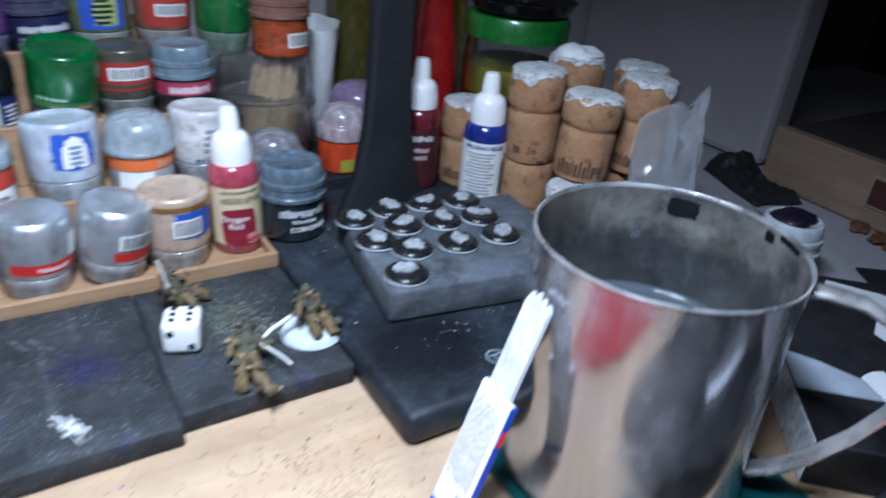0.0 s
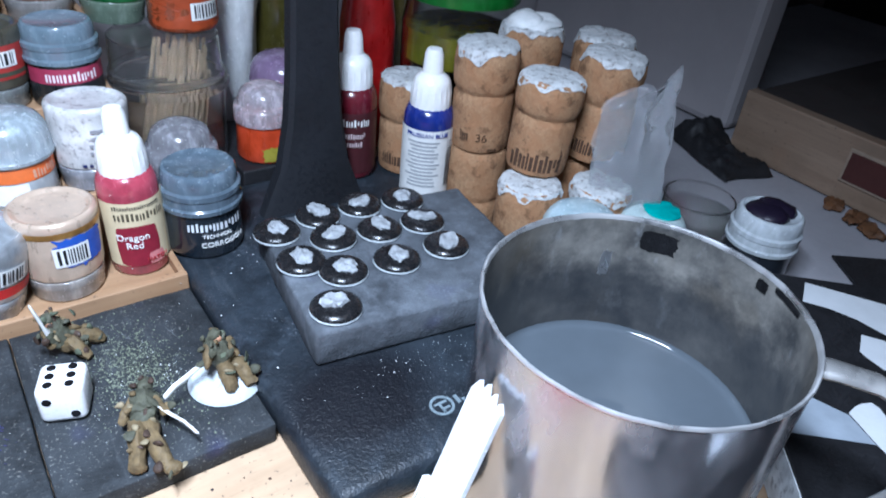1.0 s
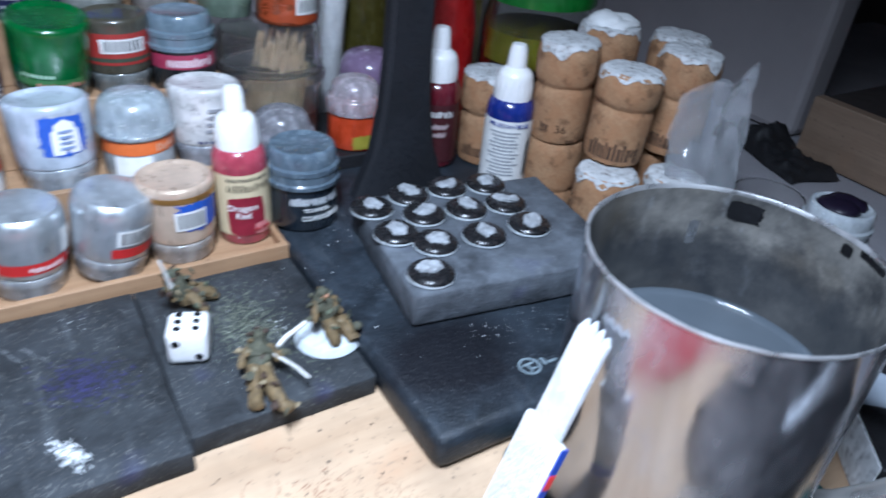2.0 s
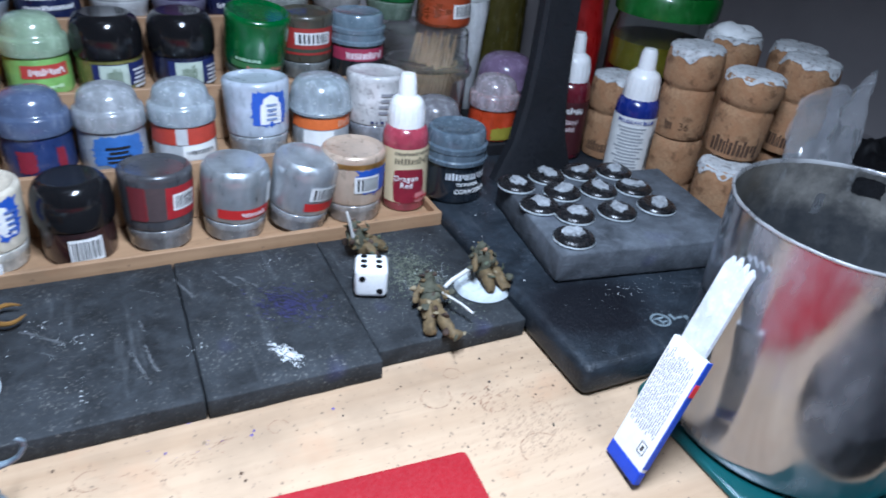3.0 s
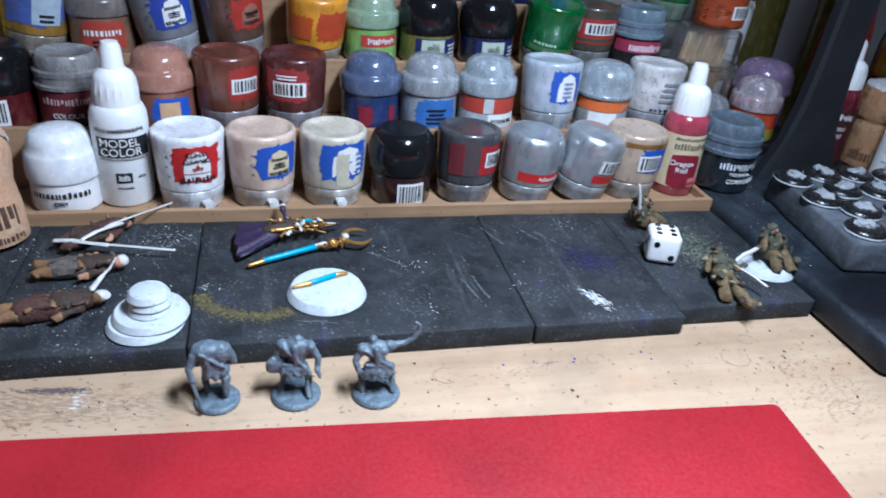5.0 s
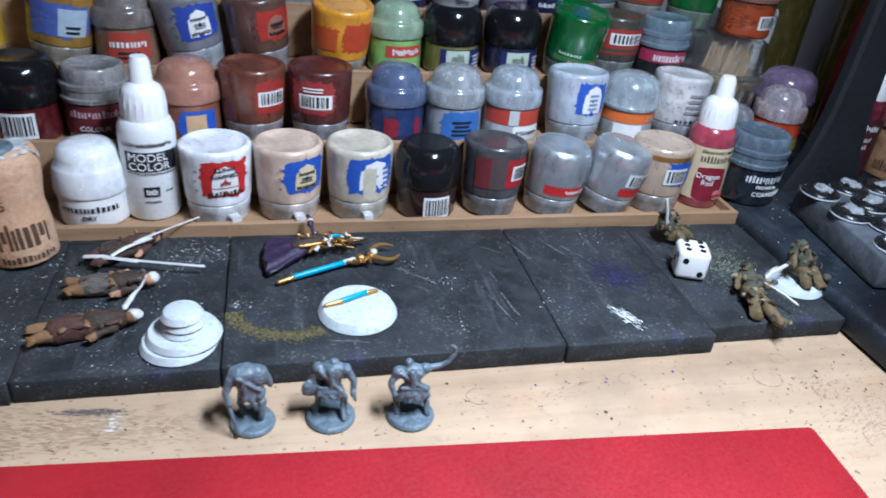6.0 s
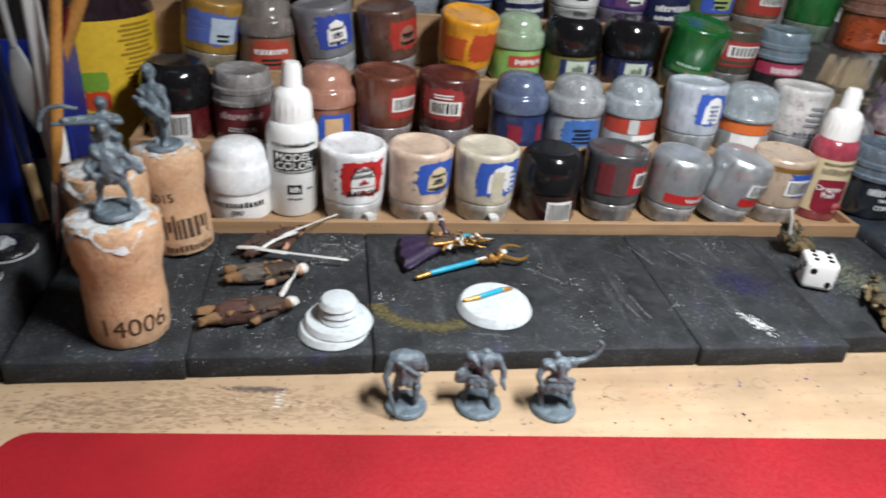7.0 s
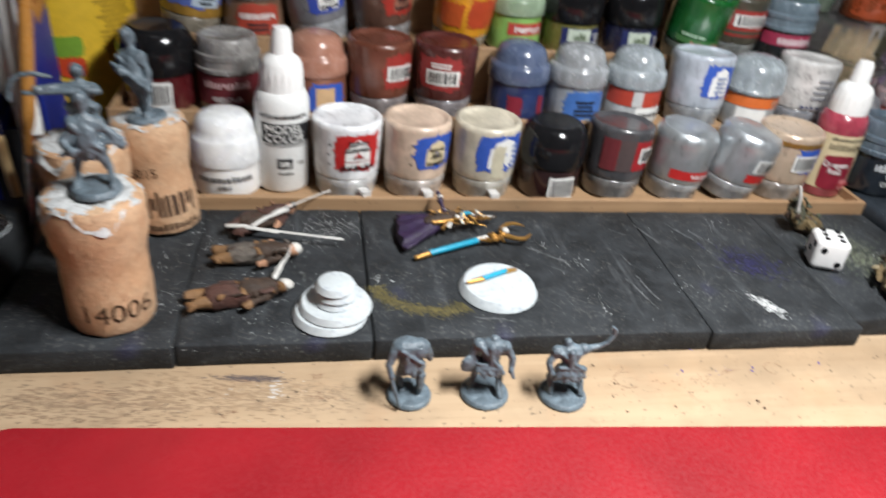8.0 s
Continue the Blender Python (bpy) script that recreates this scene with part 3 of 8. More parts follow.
# ---------------------------------------------------------------- paint pots
INV_LID = [(0.0122, 0.0), (0.0134, 0.0004), (0.0140, 0.0014), (0.0143, 0.0060), (0.0147, 0.0066), (0.0148, 0.0100), (0.0144, 0.0104), (0.0141, 0.0114)]
INV_BODY = [(0.0138, 0.0108), (0.0150, 0.0111), (0.0153, 0.0122), (0.0154, 0.0150), (0.0164, 0.0345), (0.01635, 0.0362), (0.0157, 0.0373), (0.0147, 0.0377), (0.0136, 0.0373), (0.0130, 0.0364), (0.0120, 0.0361), (0.0, 0.0361)]
SILVER_BODY = [(0.0138, 0.0108), (0.0150, 0.0111), (0.0153, 0.0122), (0.0154, 0.0150), (0.0162, 0.0290), (0.0161, 0.0318), (0.0155, 0.0342), (0.0146, 0.0358), (0.0136, 0.0366), (0.0130, 0.0364), (0.0122, 0.0366), (0.0080, 0.0373), (0.0, 0.0376)]
UP_BODY = [(0.0135, 0.0), (0.0150, 0.0006), (0.0156, 0.0020), (0.0152, 0.0120), (0.0150, 0.0205), (0.0, 0.0205)]
DOME_LID = [(0.0152, 0.0200), (0.0161, 0.0203), (0.0163, 0.0214), (0.0160, 0.0272), (0.0154, 0.0286), (0.0142, 0.0293), (0.0137, 0.0300), (0.0133, 0.0328), (0.0120, 0.0358), (0.0095, 0.0378), (0.0058, 0.0388), (0.0, 0.0391)]
ROUND_LID = [(0.0152, 0.0195), (0.0167, 0.0199), (0.0169, 0.0214), (0.0163, 0.0222), (0.0162, 0.0265), (0.0154, 0.0310), (0.0135, 0.0345), (0.0105, 0.0366), (0.0060, 0.0376), (0.0, 0.0379)]
STEP_LID = [(0.0152, 0.0203), (0.0164, 0.0207), (0.0166, 0.0225), (0.0158, 0.0233), (0.0157, 0.0265), (0.0162, 0.0270), (0.0162, 0.0292), (0.0150, 0.0300), (0.0148, 0.0352), (0.0140, 0.0366), (0.0128, 0.0370), (0.0118, 0.0362), (0.0, 0.0358)]
OLD_LOW = [(0.0130, 0.0), (0.0148, 0.0006), (0.0155, 0.0020), (0.0155, 0.0165), (0.0146, 0.0170)]
OLD_TOP = [(0.0146, 0.0168), (0.0162, 0.0172), (0.0168, 0.0190), (0.0169, 0.0270), (0.0163, 0.0312), (0.0147, 0.0345), (0.0128, 0.0364), (0.0114, 0.0372), (0.0100, 0.0370), (0.0, 0.0368)]

DRY_LID = [(0.0150, 0.0150), (0.0160, 0.0153), (0.0162, 0.0165), (0.0158, 0.0220), (0.0152, 0.0262), (0.0147, 0.0275), (0.0138, 0.0284), (0.0134, 0.0310), (0.0124, 0.0340), (0.0104, 0.0362), (0.0066, 0.0373), (0.0, 0.0376)]
KINDS = {"dry": (UP_BODY, DRY_LID, False), "inverted": (INV_LID, INV_BODY, True), "silver": (INV_LID, SILVER_BODY, True), "dome": (UP_BODY, DOME_LID, False),
         "round": (UP_BODY, ROUND_LID, False), "step": (UP_BODY, STEP_LID, False), "old": (OLD_LOW, OLD_TOP, False)}


def paint_pot(kind, x, y, z, body, lid, marks=(), label="", turn=0.0, lean=(0.0, 0.0), size=1.0, tab=None):
    """A hobby paint pot. marks: (shape, angle, half width, low, high, material[, count]) on the body or, from the same heights, on the upper piece."""
    low, high, flipped = KINDS[kind]
    m = pose(x, y, z + 0.0002, lean[0], lean[1], turn) @ Matrix.Scale(size, 4)
    pot = thing("paint_pot", m, label, "paint pot", "paint pots")
    mats = (lid, body) if flipped else (body, lid)
    names = ("lid", "body") if flipped else ("body", "lid")
    a = part(names[0], lathe(low), mats[0], pot)
    b = part(names[1], lathe(high), mats[1], pot)
    holder = b if flipped else a
    prof = high if flipped else low
    for k, mk in enumerate(marks):
        shape, ang, half, z0, z1, mt = mk[:6]
        seed = int(abs(x) * 9000) + k
        if shape == "rect":
            part("label", wrap_rect(prof, ang, half, z0, z1, 0.00022 + 0.0001 * k), mt, holder)
        elif shape == "splash":
            part("label", wrap_splash(prof, ang, half, z0, z1, 0.24, seed, 0.00022 + 0.0001 * k), mt, holder)
        elif shape == "plate":
            part("label_plate", wrap_arch(prof, ang, half, z0, z1, 0.00022 + 0.0001 * k), mt, holder)
        elif shape == "bars":
            part("lettering", wrap_bars(prof, ang, half, z0, z1, mk[6], seed, 0.0006 + 0.00005 * k), mt, holder)
        elif shape == "lines":
            part("print", wrap_lines(prof, ang, half, z0, z1, mk[6], seed, 0.0006 + 0.00005 * k), mt, holder)
        elif shape == "barcode":
            part("barcode_patch", wrap_rect(prof, ang, half, z0, z1, 0.0005), WHITE_PAPER, holder)
            part("barcode", wrap_bars(prof, ang, half * 0.86, z0 + (z1 - z0) * 0.14, z1 - (z1 - z0) * 0.10, 9, seed, 0.0008, 0.50, True), BLACK_INK, holder)
    if tab:
        bt = block((0.0046, 0.0052, 0.0016), (0, -0.0178, 0.0062), 0.0005, 2)
        block((0.0046, 0.0014, 0.0070), (0, -0.0199, 0.0036), 0.0005, 2, bt)
        bt.transform(pose(0, 0, 0, 0, 0, tab))
        part("lid_tab", bt, milky((0.80, 0.78, 0.76), 0.45), a)
    return pot


BLUE_L, RED_L, WHT, BLK = ink((0.03, 0.09, 0.42)), ink((0.46, 0.02, 0.02)), WHITE_PAPER, BLACK_INK
NAVY_L, ORANGE_L, PINK_L = ink((0.015, 0.022, 0.10)), ink((0.62, 0.14, 0.03)), ink((0.30, 0.03, 0.07))
Y1, Y2, Y3, Y4 = 0.0212, 0.0588, 0.0962, 0.1335
Z1, Z2, Z3, Z4 = 0.0105, 0.0360, 0.0615, 0.0870


def splash_marks(col, ang, name_ink=BLK, inner=WHT, z0=0.0158, z1=0.0350, half=44):
    """The ragged panel with a pale inner plate and rows of small print."""
    return [("splash", ang, half, z0, z1, col), ("plate", ang, half * 0.46, z0 + 0.0026, z1 - 0.0034, inner),
            ("bars", ang, half * 0.42, z0 + 0.0032, z0 + 0.0054, name_ink, 6), ("lines", ang, half * 0.30, z0 + 0.0064, z0 + 0.0094, name_ink, 3), ("bars", ang, half * 0.34, z1 - 0.0088, z1 - 0.0070, name_ink, 5),
            ("bars", ang - half * 1.02, half * 0.05, z0 + 0.003, z0 + 0.0046, name_ink, 1), ("bars", ang - half * 1.04, half * 0.05, z0 + 0.008, z0 + 0.0096, name_ink, 1), ("bars", ang - half * 1.0, half * 0.05, z0 + 0.013, z0 + 0.0144, name_ink, 1)]


# first row
dry_pot = paint_pot("dry", -0.0457, Y1, Z1, milky((0.80, 0.78, 0.76), 0.1), milky((0.80, 0.82, 0.84), 0.25),
          [("bars", 8, 48, 0.0085, 0.0115, BLK, 7)], "white dry-paint pot with a cloudy domed lid, upright", -6)
white_pot = paint_pot("inverted", 0.0097, Y1 - 0.0010, Z1, paint((0.74, 0.75, 0.77), 0.3), milky((0.86, 0.88, 0.90)),
          [("splash", 11, 44, 0.0150, 0.0350, RED_L), ("plate", 11, 22, 0.0172, 0.0318, WHT), ("bars", 11, 30, 0.0164, 0.0192, BLK, 5), ("rect", 11, 24, 0.0205, 0.0209, ink((0.3, 0.04, 0.04))),
           ("bars", -36, 3, 0.0180, 0.0196, BLK, 1), ("bars", -38, 3, 0.0230, 0.0246, BLK, 1), ("bars", -36, 3, 0.0280, 0.0294, BLK, 1)], "white paint pot with a red splash label, standing upside down", 6, tab=20)
paint_pot("inverted", 0.0428, Y1, Z1, paint((0.58, 0.44, 0.34), 0.35), milky((0.76, 0.66, 0.58)),
          splash_marks(BLUE_L, 26, BLK, CREAM), "pale flesh paint pot with a blue label, standing upside down", 4, tab=10)
paint_pot("inverted", 0.0770, Y1, Z1, paint((0.54, 0.49, 0.39), 0.35, 0, 0.12), milky((0.72, 0.68, 0.58)),
          [("splash", 14, 50, 0.0150, 0.0360, BLUE_L), ("plate", 20, 28, 0.0180, 0.0335, WHT), ("splash", 10, 13, 0.0115, 0.0310, ink((0.52, 0.48, 0.36))), ("lines", 42, 10, 0.0195, 0.0305, ink((0.10, 0.16, 0.40)), 4)],
          "bone paint pot with a dripped blue label, standing upside down", 2, tab=6)
paint_pot("old", 0.1116, Y1, Z1, paint((0.030, 0.012, 0.012), 0.2), BLACK,
          [("barcode", 2, 25, 0.0020, 0.0135, WHT)], "glossy black paint pot with a bar code, standing upside down", 8)
paint_pot("inverted", 0.1456, Y1, Z1, paint((0.055, 0.055, 0.060), 0.3), milky((0.34, 0.34, 0.34)),
          [("rect", 14, 62, 0.0165, 0.0320, ink((0.30, 0.015, 0.02))), ("rect", -12, 15, 0.0160, 0.0325, ink((0.07, 0.05, 0.05))), ("rect", -42, 14, 0.0160, 0.0325, ink((0.13, 0.02, 0.025))), ("barcode", 36, 22, 0.0205, 0.0285, WHT)],
          "dark grey paint pot with a red label, standing upside down", 6, (-3, 2))
paint_pot("silver", 0.1796, Y1, Z1, paint((0.45, 0.48, 0.50), 0.34, 0.7), milky((0.52, 0.55, 0.57), 0.45),
          [("rect", 8, 52, 0.0135, 0.0185, RED_L), ("bars", 20, 24, 0.0148, 0.0172, ink((0.75, 0.70, 0.70)), 5), ("rect", 58, 12, 0.0190, 0.0300, WHT)],
          "silver paint pot with a narrow red label, standing upside down", 4, (2, 4))
paint_pot("silver", 0.2105, Y1 - 0.001, Z1 + 0.0012, paint((0.50, 0.53, 0.56), 0.34, 0.7), milky((0.54, 0.57, 0.60), 0.45),
          [("rect", 26, 40, 0.0135, 0.0180, RED_L), ("barcode", 20, 27, 0.0195, 0.0270, WHT)],
          "bright silver paint pot tipped to one side, upside down", 4, (5, 9))
paint_pot("inverted", 0.2412, Y1 + 0.001, Z1, paint((0.52, 0.40, 0.30), 0.3, 0.25), milky((0.58, 0.52, 0.46)),
          [("rect", 0, 90, 0.0315, 0.0340, GOLD), ("splash", 24, 40, 0.0165, 0.0320, BLUE_L), ("barcode", 8, 24, 0.0185, 0.0275, WHT)],
          "pale gold paint pot with a blue bar code label, upside down", 0)
rust_pot = paint_pot("step", 0.2990, 0.0215, 0.0152, paint((0.010, 0.015, 0.022), 0.22), milky((0.16, 0.24, 0.32), 0.45),
          [("bars", -2, 44, 0.0135, 0.0175, ink((0.62, 0.64, 0.66)), 7), ],
          "dark technical paint pot with a smoky lid beside the rack", 4, (0, 0), 1.06)


def pot_word(pot, text, size, a, z, mt, r=0.0152, flip=False):
    """A plain readable word printed on a pot."""
    holder = [o for o in pot.children if o.name.startswith("body")][0]
    part("word", wrap_text(text, size, r, a, z, 0.0008, 1.0, flip), mt, holder)


# second row
paint_pot("old", -0.0787, Y2, Z2, paint((0.075, 0.008, 0.010), 0.2), BLACK,
          [("barcode", 2, 26, 0.0030, 0.0150, WHT)], "large glossy black paint pot with a dark red base", 0, (0, 0), 1.03)
red_pot = paint_pot("step", -0.0463, Y2, Z2, paint((0.055, 0.012, 0.012), 0.25), milky((0.40, 0.38, 0.36)),
          [("rect", 0, 78, 0.0050, 0.0196, ink((0.13, 0.018, 0.024))), ("bars", 0, 44, 0.0135, 0.0172, ink((0.62, 0.42, 0.42)), 7)],
          "dark red paint pot with a clear stepped lid", 0, (0, 0), 0.96)
paint_pot("dome", -0.0045, Y2, Z2, paint((0.30, 0.12, 0.075), 0.3, 0.3), milky((0.52, 0.20, 0.11), 0.2),
          [("splash", 22, 40, 0.0020, 0.0180, BLUE_L), ("rect", 18, 18, 0.0030, 0.0150, ink((0.55, 0.36, 0.2)))], "copper paint pot with a reddish domed lid", 0)
paint_pot("inverted", 0.0268, Y2, Z2, paint((0.125, 0.040, 0.024), 0.28), milky((0.42, 0.36, 0.36)),
          [("splash", 36, 36, 0.0150, 0.0340, ink((0.28, 0.025, 0.02))), ("barcode", 36, 26, 0.0200, 0.0275, WHT)], "red-brown paint pot with a bar code, upside down", 0)
paint_pot("inverted", 0.0602, Y2, Z2, paint((0.075, 0.020, 0.018), 0.28), milky((0.40, 0.37, 0.40)),
          [("splash", -14, 46, 0.0155, 0.0340, ink((0.26, 0.025, 0.025))), ("barcode", -8, 30, 0.0190, 0.0265, WHT), ("lines", -12, 18, 0.0275, 0.0305, WHT, 2)], "dark brown paint pot with a red label, upside down", -4)
paint_pot("dome", 0.0997, Y2, Z2, paint((0.018, 0.032, 0.105), 0.3), milky((0.10, 0.15, 0.29), 0.25),
          [("splash", -16, 16, 0.0030, 0.0150, ink((0.20, 0.015, 0.03))), ("splash", 40, 9, 0.0040, 0.0150, ink((0.20, 0.015, 0.03)))], "navy blue paint pot with a blue domed lid", 0)
paint_pot("dome", 0.1318, Y2, Z2, paint((0.30, 0.33, 0.37), 0.3), milky((0.44, 0.47, 0.50)),
          [("splash", 8, 50, 0.0030, 0.0190, ink((0.05, 0.14, 0.40))), ("lines", 6, 22, 0.0050, 0.0140, BLK, 4)], "pale grey paint pot with a blue label and cloudy lid", 0)
paint_pot("dome", 0.1645, Y2, Z2, paint((0.50, 0.52, 0.53), 0.3), milky((0.44, 0.51, 0.56)),
          [("rect", 0, 80, 0.0110, 0.0195, ink((0.42, 0.05, 0.03))), ("rect", 24, 34, 0.0000, 0.0108, WHT), ("bars", 22, 26, 0.0060, 0.0085, BLK, 5), ("rect", -10, 10, 0.0112, 0.0194, ink((0.5, 0.5, 0.5)))],
          "white paint pot with a red band and cloudy lid", 0)
paint_pot("inverted", 0.2012, Y2 - 0.002, Z2, paint((0.40, 0.44, 0.50), 0.3), milky((0.50, 0.55, 0.60)),
          [("splash", 10, 36, 0.0155, 0.0345, BLUE_L), ("plate", 12, 20, 0.0175, 0.0325, WHT), ("lines", 12, 12, 0.0190, 0.0285, ink((0.20, 0.26, 0.42)), 4)],
          "pale blue-grey paint pot with a blue label, upside down", 2, (-4, 0), 1.02)
paint_pot("round", 0.2348, Y2, Z2, paint((0.34, 0.36, 0.37), 0.3), milky((0.44, 0.52, 0.57)),
          [("rect", 0, 85, 0.0125, 0.0185, ORANGE_L), ("bars", 40, 22, 0.0135, 0.0172, ink((0.55, 0.30, 0.2)), 4), ("rect", -20, 30, 0.0030, 0.0120, WHT)], "paint pot with an orange band and pale domed lid", 0)
paint_pot("inverted", 0.2655, Y2, Z2, paint((0.52, 0.51, 0.50), 0.5, 0, 0.9), milky((0.50, 0.52, 0.58)),
          [("lines", 6, 22, 0.0170, 0.0300, ink((0.25, 0.25, 0.27)), 4), ("bars", 0, 30, 0.0125, 0.0140, NAVY_L, 3)], "dirty white paint pot smeared with dried paint, upside down", 0, (-3, 2))
paint_pot("dome", 0.3035, 0.0600, 0.0152, paint((0.30, 0.29, 0.33), 0.3), milky((0.42, 0.41, 0.45), 0.6), [], "clear lilac-tinged paint pot beside the rack", 0, (0, 0), 1.05)

# third row
paint_pot("inverted", -0.0690, Y3, Z3, paint((0.29, 0.16, 0.030), 0.3), milky((0.42, 0.36, 0.26)),
          [("splash", 8, 60, 0.0150, 0.0330, ink((0.08, 0.12, 0.36))), ("rect", 30, 24, 0.0165, 0.0300, ink((0.40, 0.48, 0.56))), ("lines", 30, 18, 0.0175, 0.0225, BLK, 2)], "mustard yellow paint pot with a blue label, upside down", 0, (0, 10))
paint_pot("dome", -0.0362, Y3, Z3, paint((0.20, 0.11, 0.07), 0.3), milky((0.28, 0.23, 0.20), 0.4),
          [("splash", 14, 46, 0.0030, 0.0190, ink((0.36, 0.05, 0.03))), ("bars", 12, 34, 0.0110, 0.0145, WHT, 5), ("lines", 12, 20, 0.0050, 0.0095, BLK, 2)], "brown paint pot with a red label and cloudy lid", 0)
paint_pot("inverted", -0.0015, Y3, Z3, paint((0.17, 0.17, 0.185), 0.35), milky((0.50, 0.52, 0.56)),
          splash_marks(ink((0.03, 0.06, 0.32)), 26, BLK, WHT, 0.0150, 0.0345), "grey paint pot with a blue label, tipped and upside down", 0, (2, -9))
paint_pot("inverted", 0.0320, Y3, Z3, paint((0.095, 0.048, 0.034), 0.3), milky((0.40, 0.38, 0.38)),
          splash_marks(ink((0.34, 0.03, 0.02)), 40, BLK, ink((0.28, 0.12, 0.08)), 0.0160, 0.0330), "dark brown paint pot with a red label, upside down", 0, (2, -6))
paint_pot("inverted", 0.0722, Y3 - 0.003, Z3, paint((0.62, 0.27, 0.018), 0.3), milky((0.50, 0.42, 0.32)),
          [("splash", 34, 40, 0.0150, 0.0325, ink((0.45, 0.06, 0.02))), ("splash", -34, 26, 0.0150, 0.0290, ink((0.50, 0.09, 0.02)))], "bright orange-yellow paint pot, upside down", 0, (9, 3))
paint_pot("dome", 0.1040, Y3, Z3, paint((0.22, 0.42, 0.11), 0.3), milky((0.32, 0.47, 0.28), 0.3),
          [("rect", 16, 44, 0.0100, 0.0165, ink((0.42, 0.05, 0.04))), ("bars", 18, 32, 0.0115, 0.0150, WHT, 6), ("bars", 16, 26, 0.0045, 0.0065, ink((0.6, 0.75, 0.5)), 5)], "light green paint pot with a red label", 0, (0, 0), 0.96)
for px in (0.1364, 0.1716):
    paint_pot("old", px, Y3, Z3, paint((0.16, 0.15, 0.04) if px < 0.15 else (0.012, 0.014, 0.040), 0.25), BLACK,
              [("rect", 26, 60, 0.0006, 0.0150, NAVY_L), ("rect", 4, 25, 0.0010, 0.0146, ink((0.46, 0.52, 0.44))), ("bars", 4, 13, 0.0055, 0.0130, ink((0.10, 0.14, 0.08)), 4),
               ("lines", 52, 18, 0.0020, 0.0125, ink((0.6, 0.6, 0.62)), 5)], "glossy black paint pot with a pale printed panel, upside down", 0, (0, 0), 1.0)
paint_pot("inverted", 0.2072, Y3 - 0.003, Z3, paint((0.006, 0.090, 0.018), 0.22), milky((0.20, 0.26, 0.20)),
          [("rect", -10, 50, 0.0125, 0.0155, ink((0.05, 0.16, 0.05))), ("bars", 6, 34, 0.0118, 0.0142, ink((0.50, 0.20, 0.16)), 6), ("bars", -26, 24, 0.0165, 0.0185, ink((0.45, 0.62, 0.45)), 4)], "bright green paint pot tipped forward, upside down", 0, (9, 4), 1.04)
paint_pot("inverted", 0.2378, Y3 + 0.002, Z3, paint((0.060, 0.055, 0.040), 0.3), milky((0.30, 0.33, 0.32)),
          [("rect", 0, 60, 0.0155, 0.0310, ink((0.30, 0.03, 0.025))), ("rect", 0, 60, 0.0170, 0.0190, ink((0.05, 0.06, 0.04))), ("barcode", 2, 38, 0.0215, 0.0285, WHT)], "dark olive paint pot with a red bar code label, upside down", 0, (0, 0), 0.94)
teal_pot = paint_pot("step", 0.2662, Y3 - 0.004, Z3, paint((0.012, 0.014, 0.016), 0.3), milky((0.17, 0.26, 0.33), 0.25),
          [("rect", 0, 80, 0.0120, 0.0190, PINK_L), ("bars", 0, 42, 0.0132, 0.0175, ink((0.7, 0.62, 0.64)), 7)], "black paint pot with a wine band and steel-blue lid", 0, (0, 0), 0.98)

pot_word(white_pot, "WHITE", 0.0030, 11, 0.0312, BLK, 0.0161, True)
pot_word(white_pot, "CERAMITE", 0.0026, 11, 0.0278, BLK, 0.0159, True)
pot_word(white_pot, "BASE", 0.0020, 11, 0.0238, ink((0.3, 0.04, 0.04)), 0.0158, True)
pot_word(dry_pot, "DRY", 0.0030, 8, 0.0050, BLK)
pot_word(rust_pot, "TECHNICAL", 0.0022, -2, 0.0105, WHT)
pot_word(rust_pot, "CORROSION", 0.0032, 8, 0.0062, WHT)
pot_word(red_pot, "COLOUR", 0.0034, 2, 0.0070, WHT)
pot_word(teal_pot, "COLOUR", 0.0034, 0, 0.0070, WHT)

# top row
TOP_ROW = [(-0.040, "inverted", (0.20, 0.12, 0.07), (0.4, 0.36, 0.3), ((0.36, 0.05, 0.03), 10)),
           (-0.004, "dome", (0.10, 0.07, 0.05), (0.32, 0.28, 0.26), None),
           (0.047, "inverted", (0.025, 0.07, 0.26), (0.3, 0.34, 0.4), ((0.02, 0.05, 0.22), 0)),
           (0.079, "inverted", (0.020, 0.06, 0.22), (0.3, 0.34, 0.4), ((0.25, 0.3, 0.4), 8)),
           (0.112, "step", (0.008, 0.013, 0.052), (0.02, 0.03, 0.10), None),
           (0.146, "inverted", (0.52, 0.52, 0.52), (0.5, 0.5, 0.5), ((0.60, 0.60, 0.60), 0)),
           (0.176, "inverted", (0.060, 0.030, 0.16), (0.2, 0.18, 0.3), ((0.10, 0.04, 0.12), 8)),
           (0.206, "step", (0.010, 0.014, 0.055), (0.08, 0.08, 0.16), None),
           (0.2345, "inverted", (0.11, 0.13, 0.05), (0.34, 0.36, 0.32), ((0.04, 0.09, 0.42), 0)),
           (0.2665, "inverted", (0.20, 0.085, 0.05), (0.36, 0.34, 0.32), ((0.34, 0.04, 0.03), 0)),
           (0.2965, "inverted", (0.012, 0.11, 0.025), (0.2, 0.3, 0.2), None)]
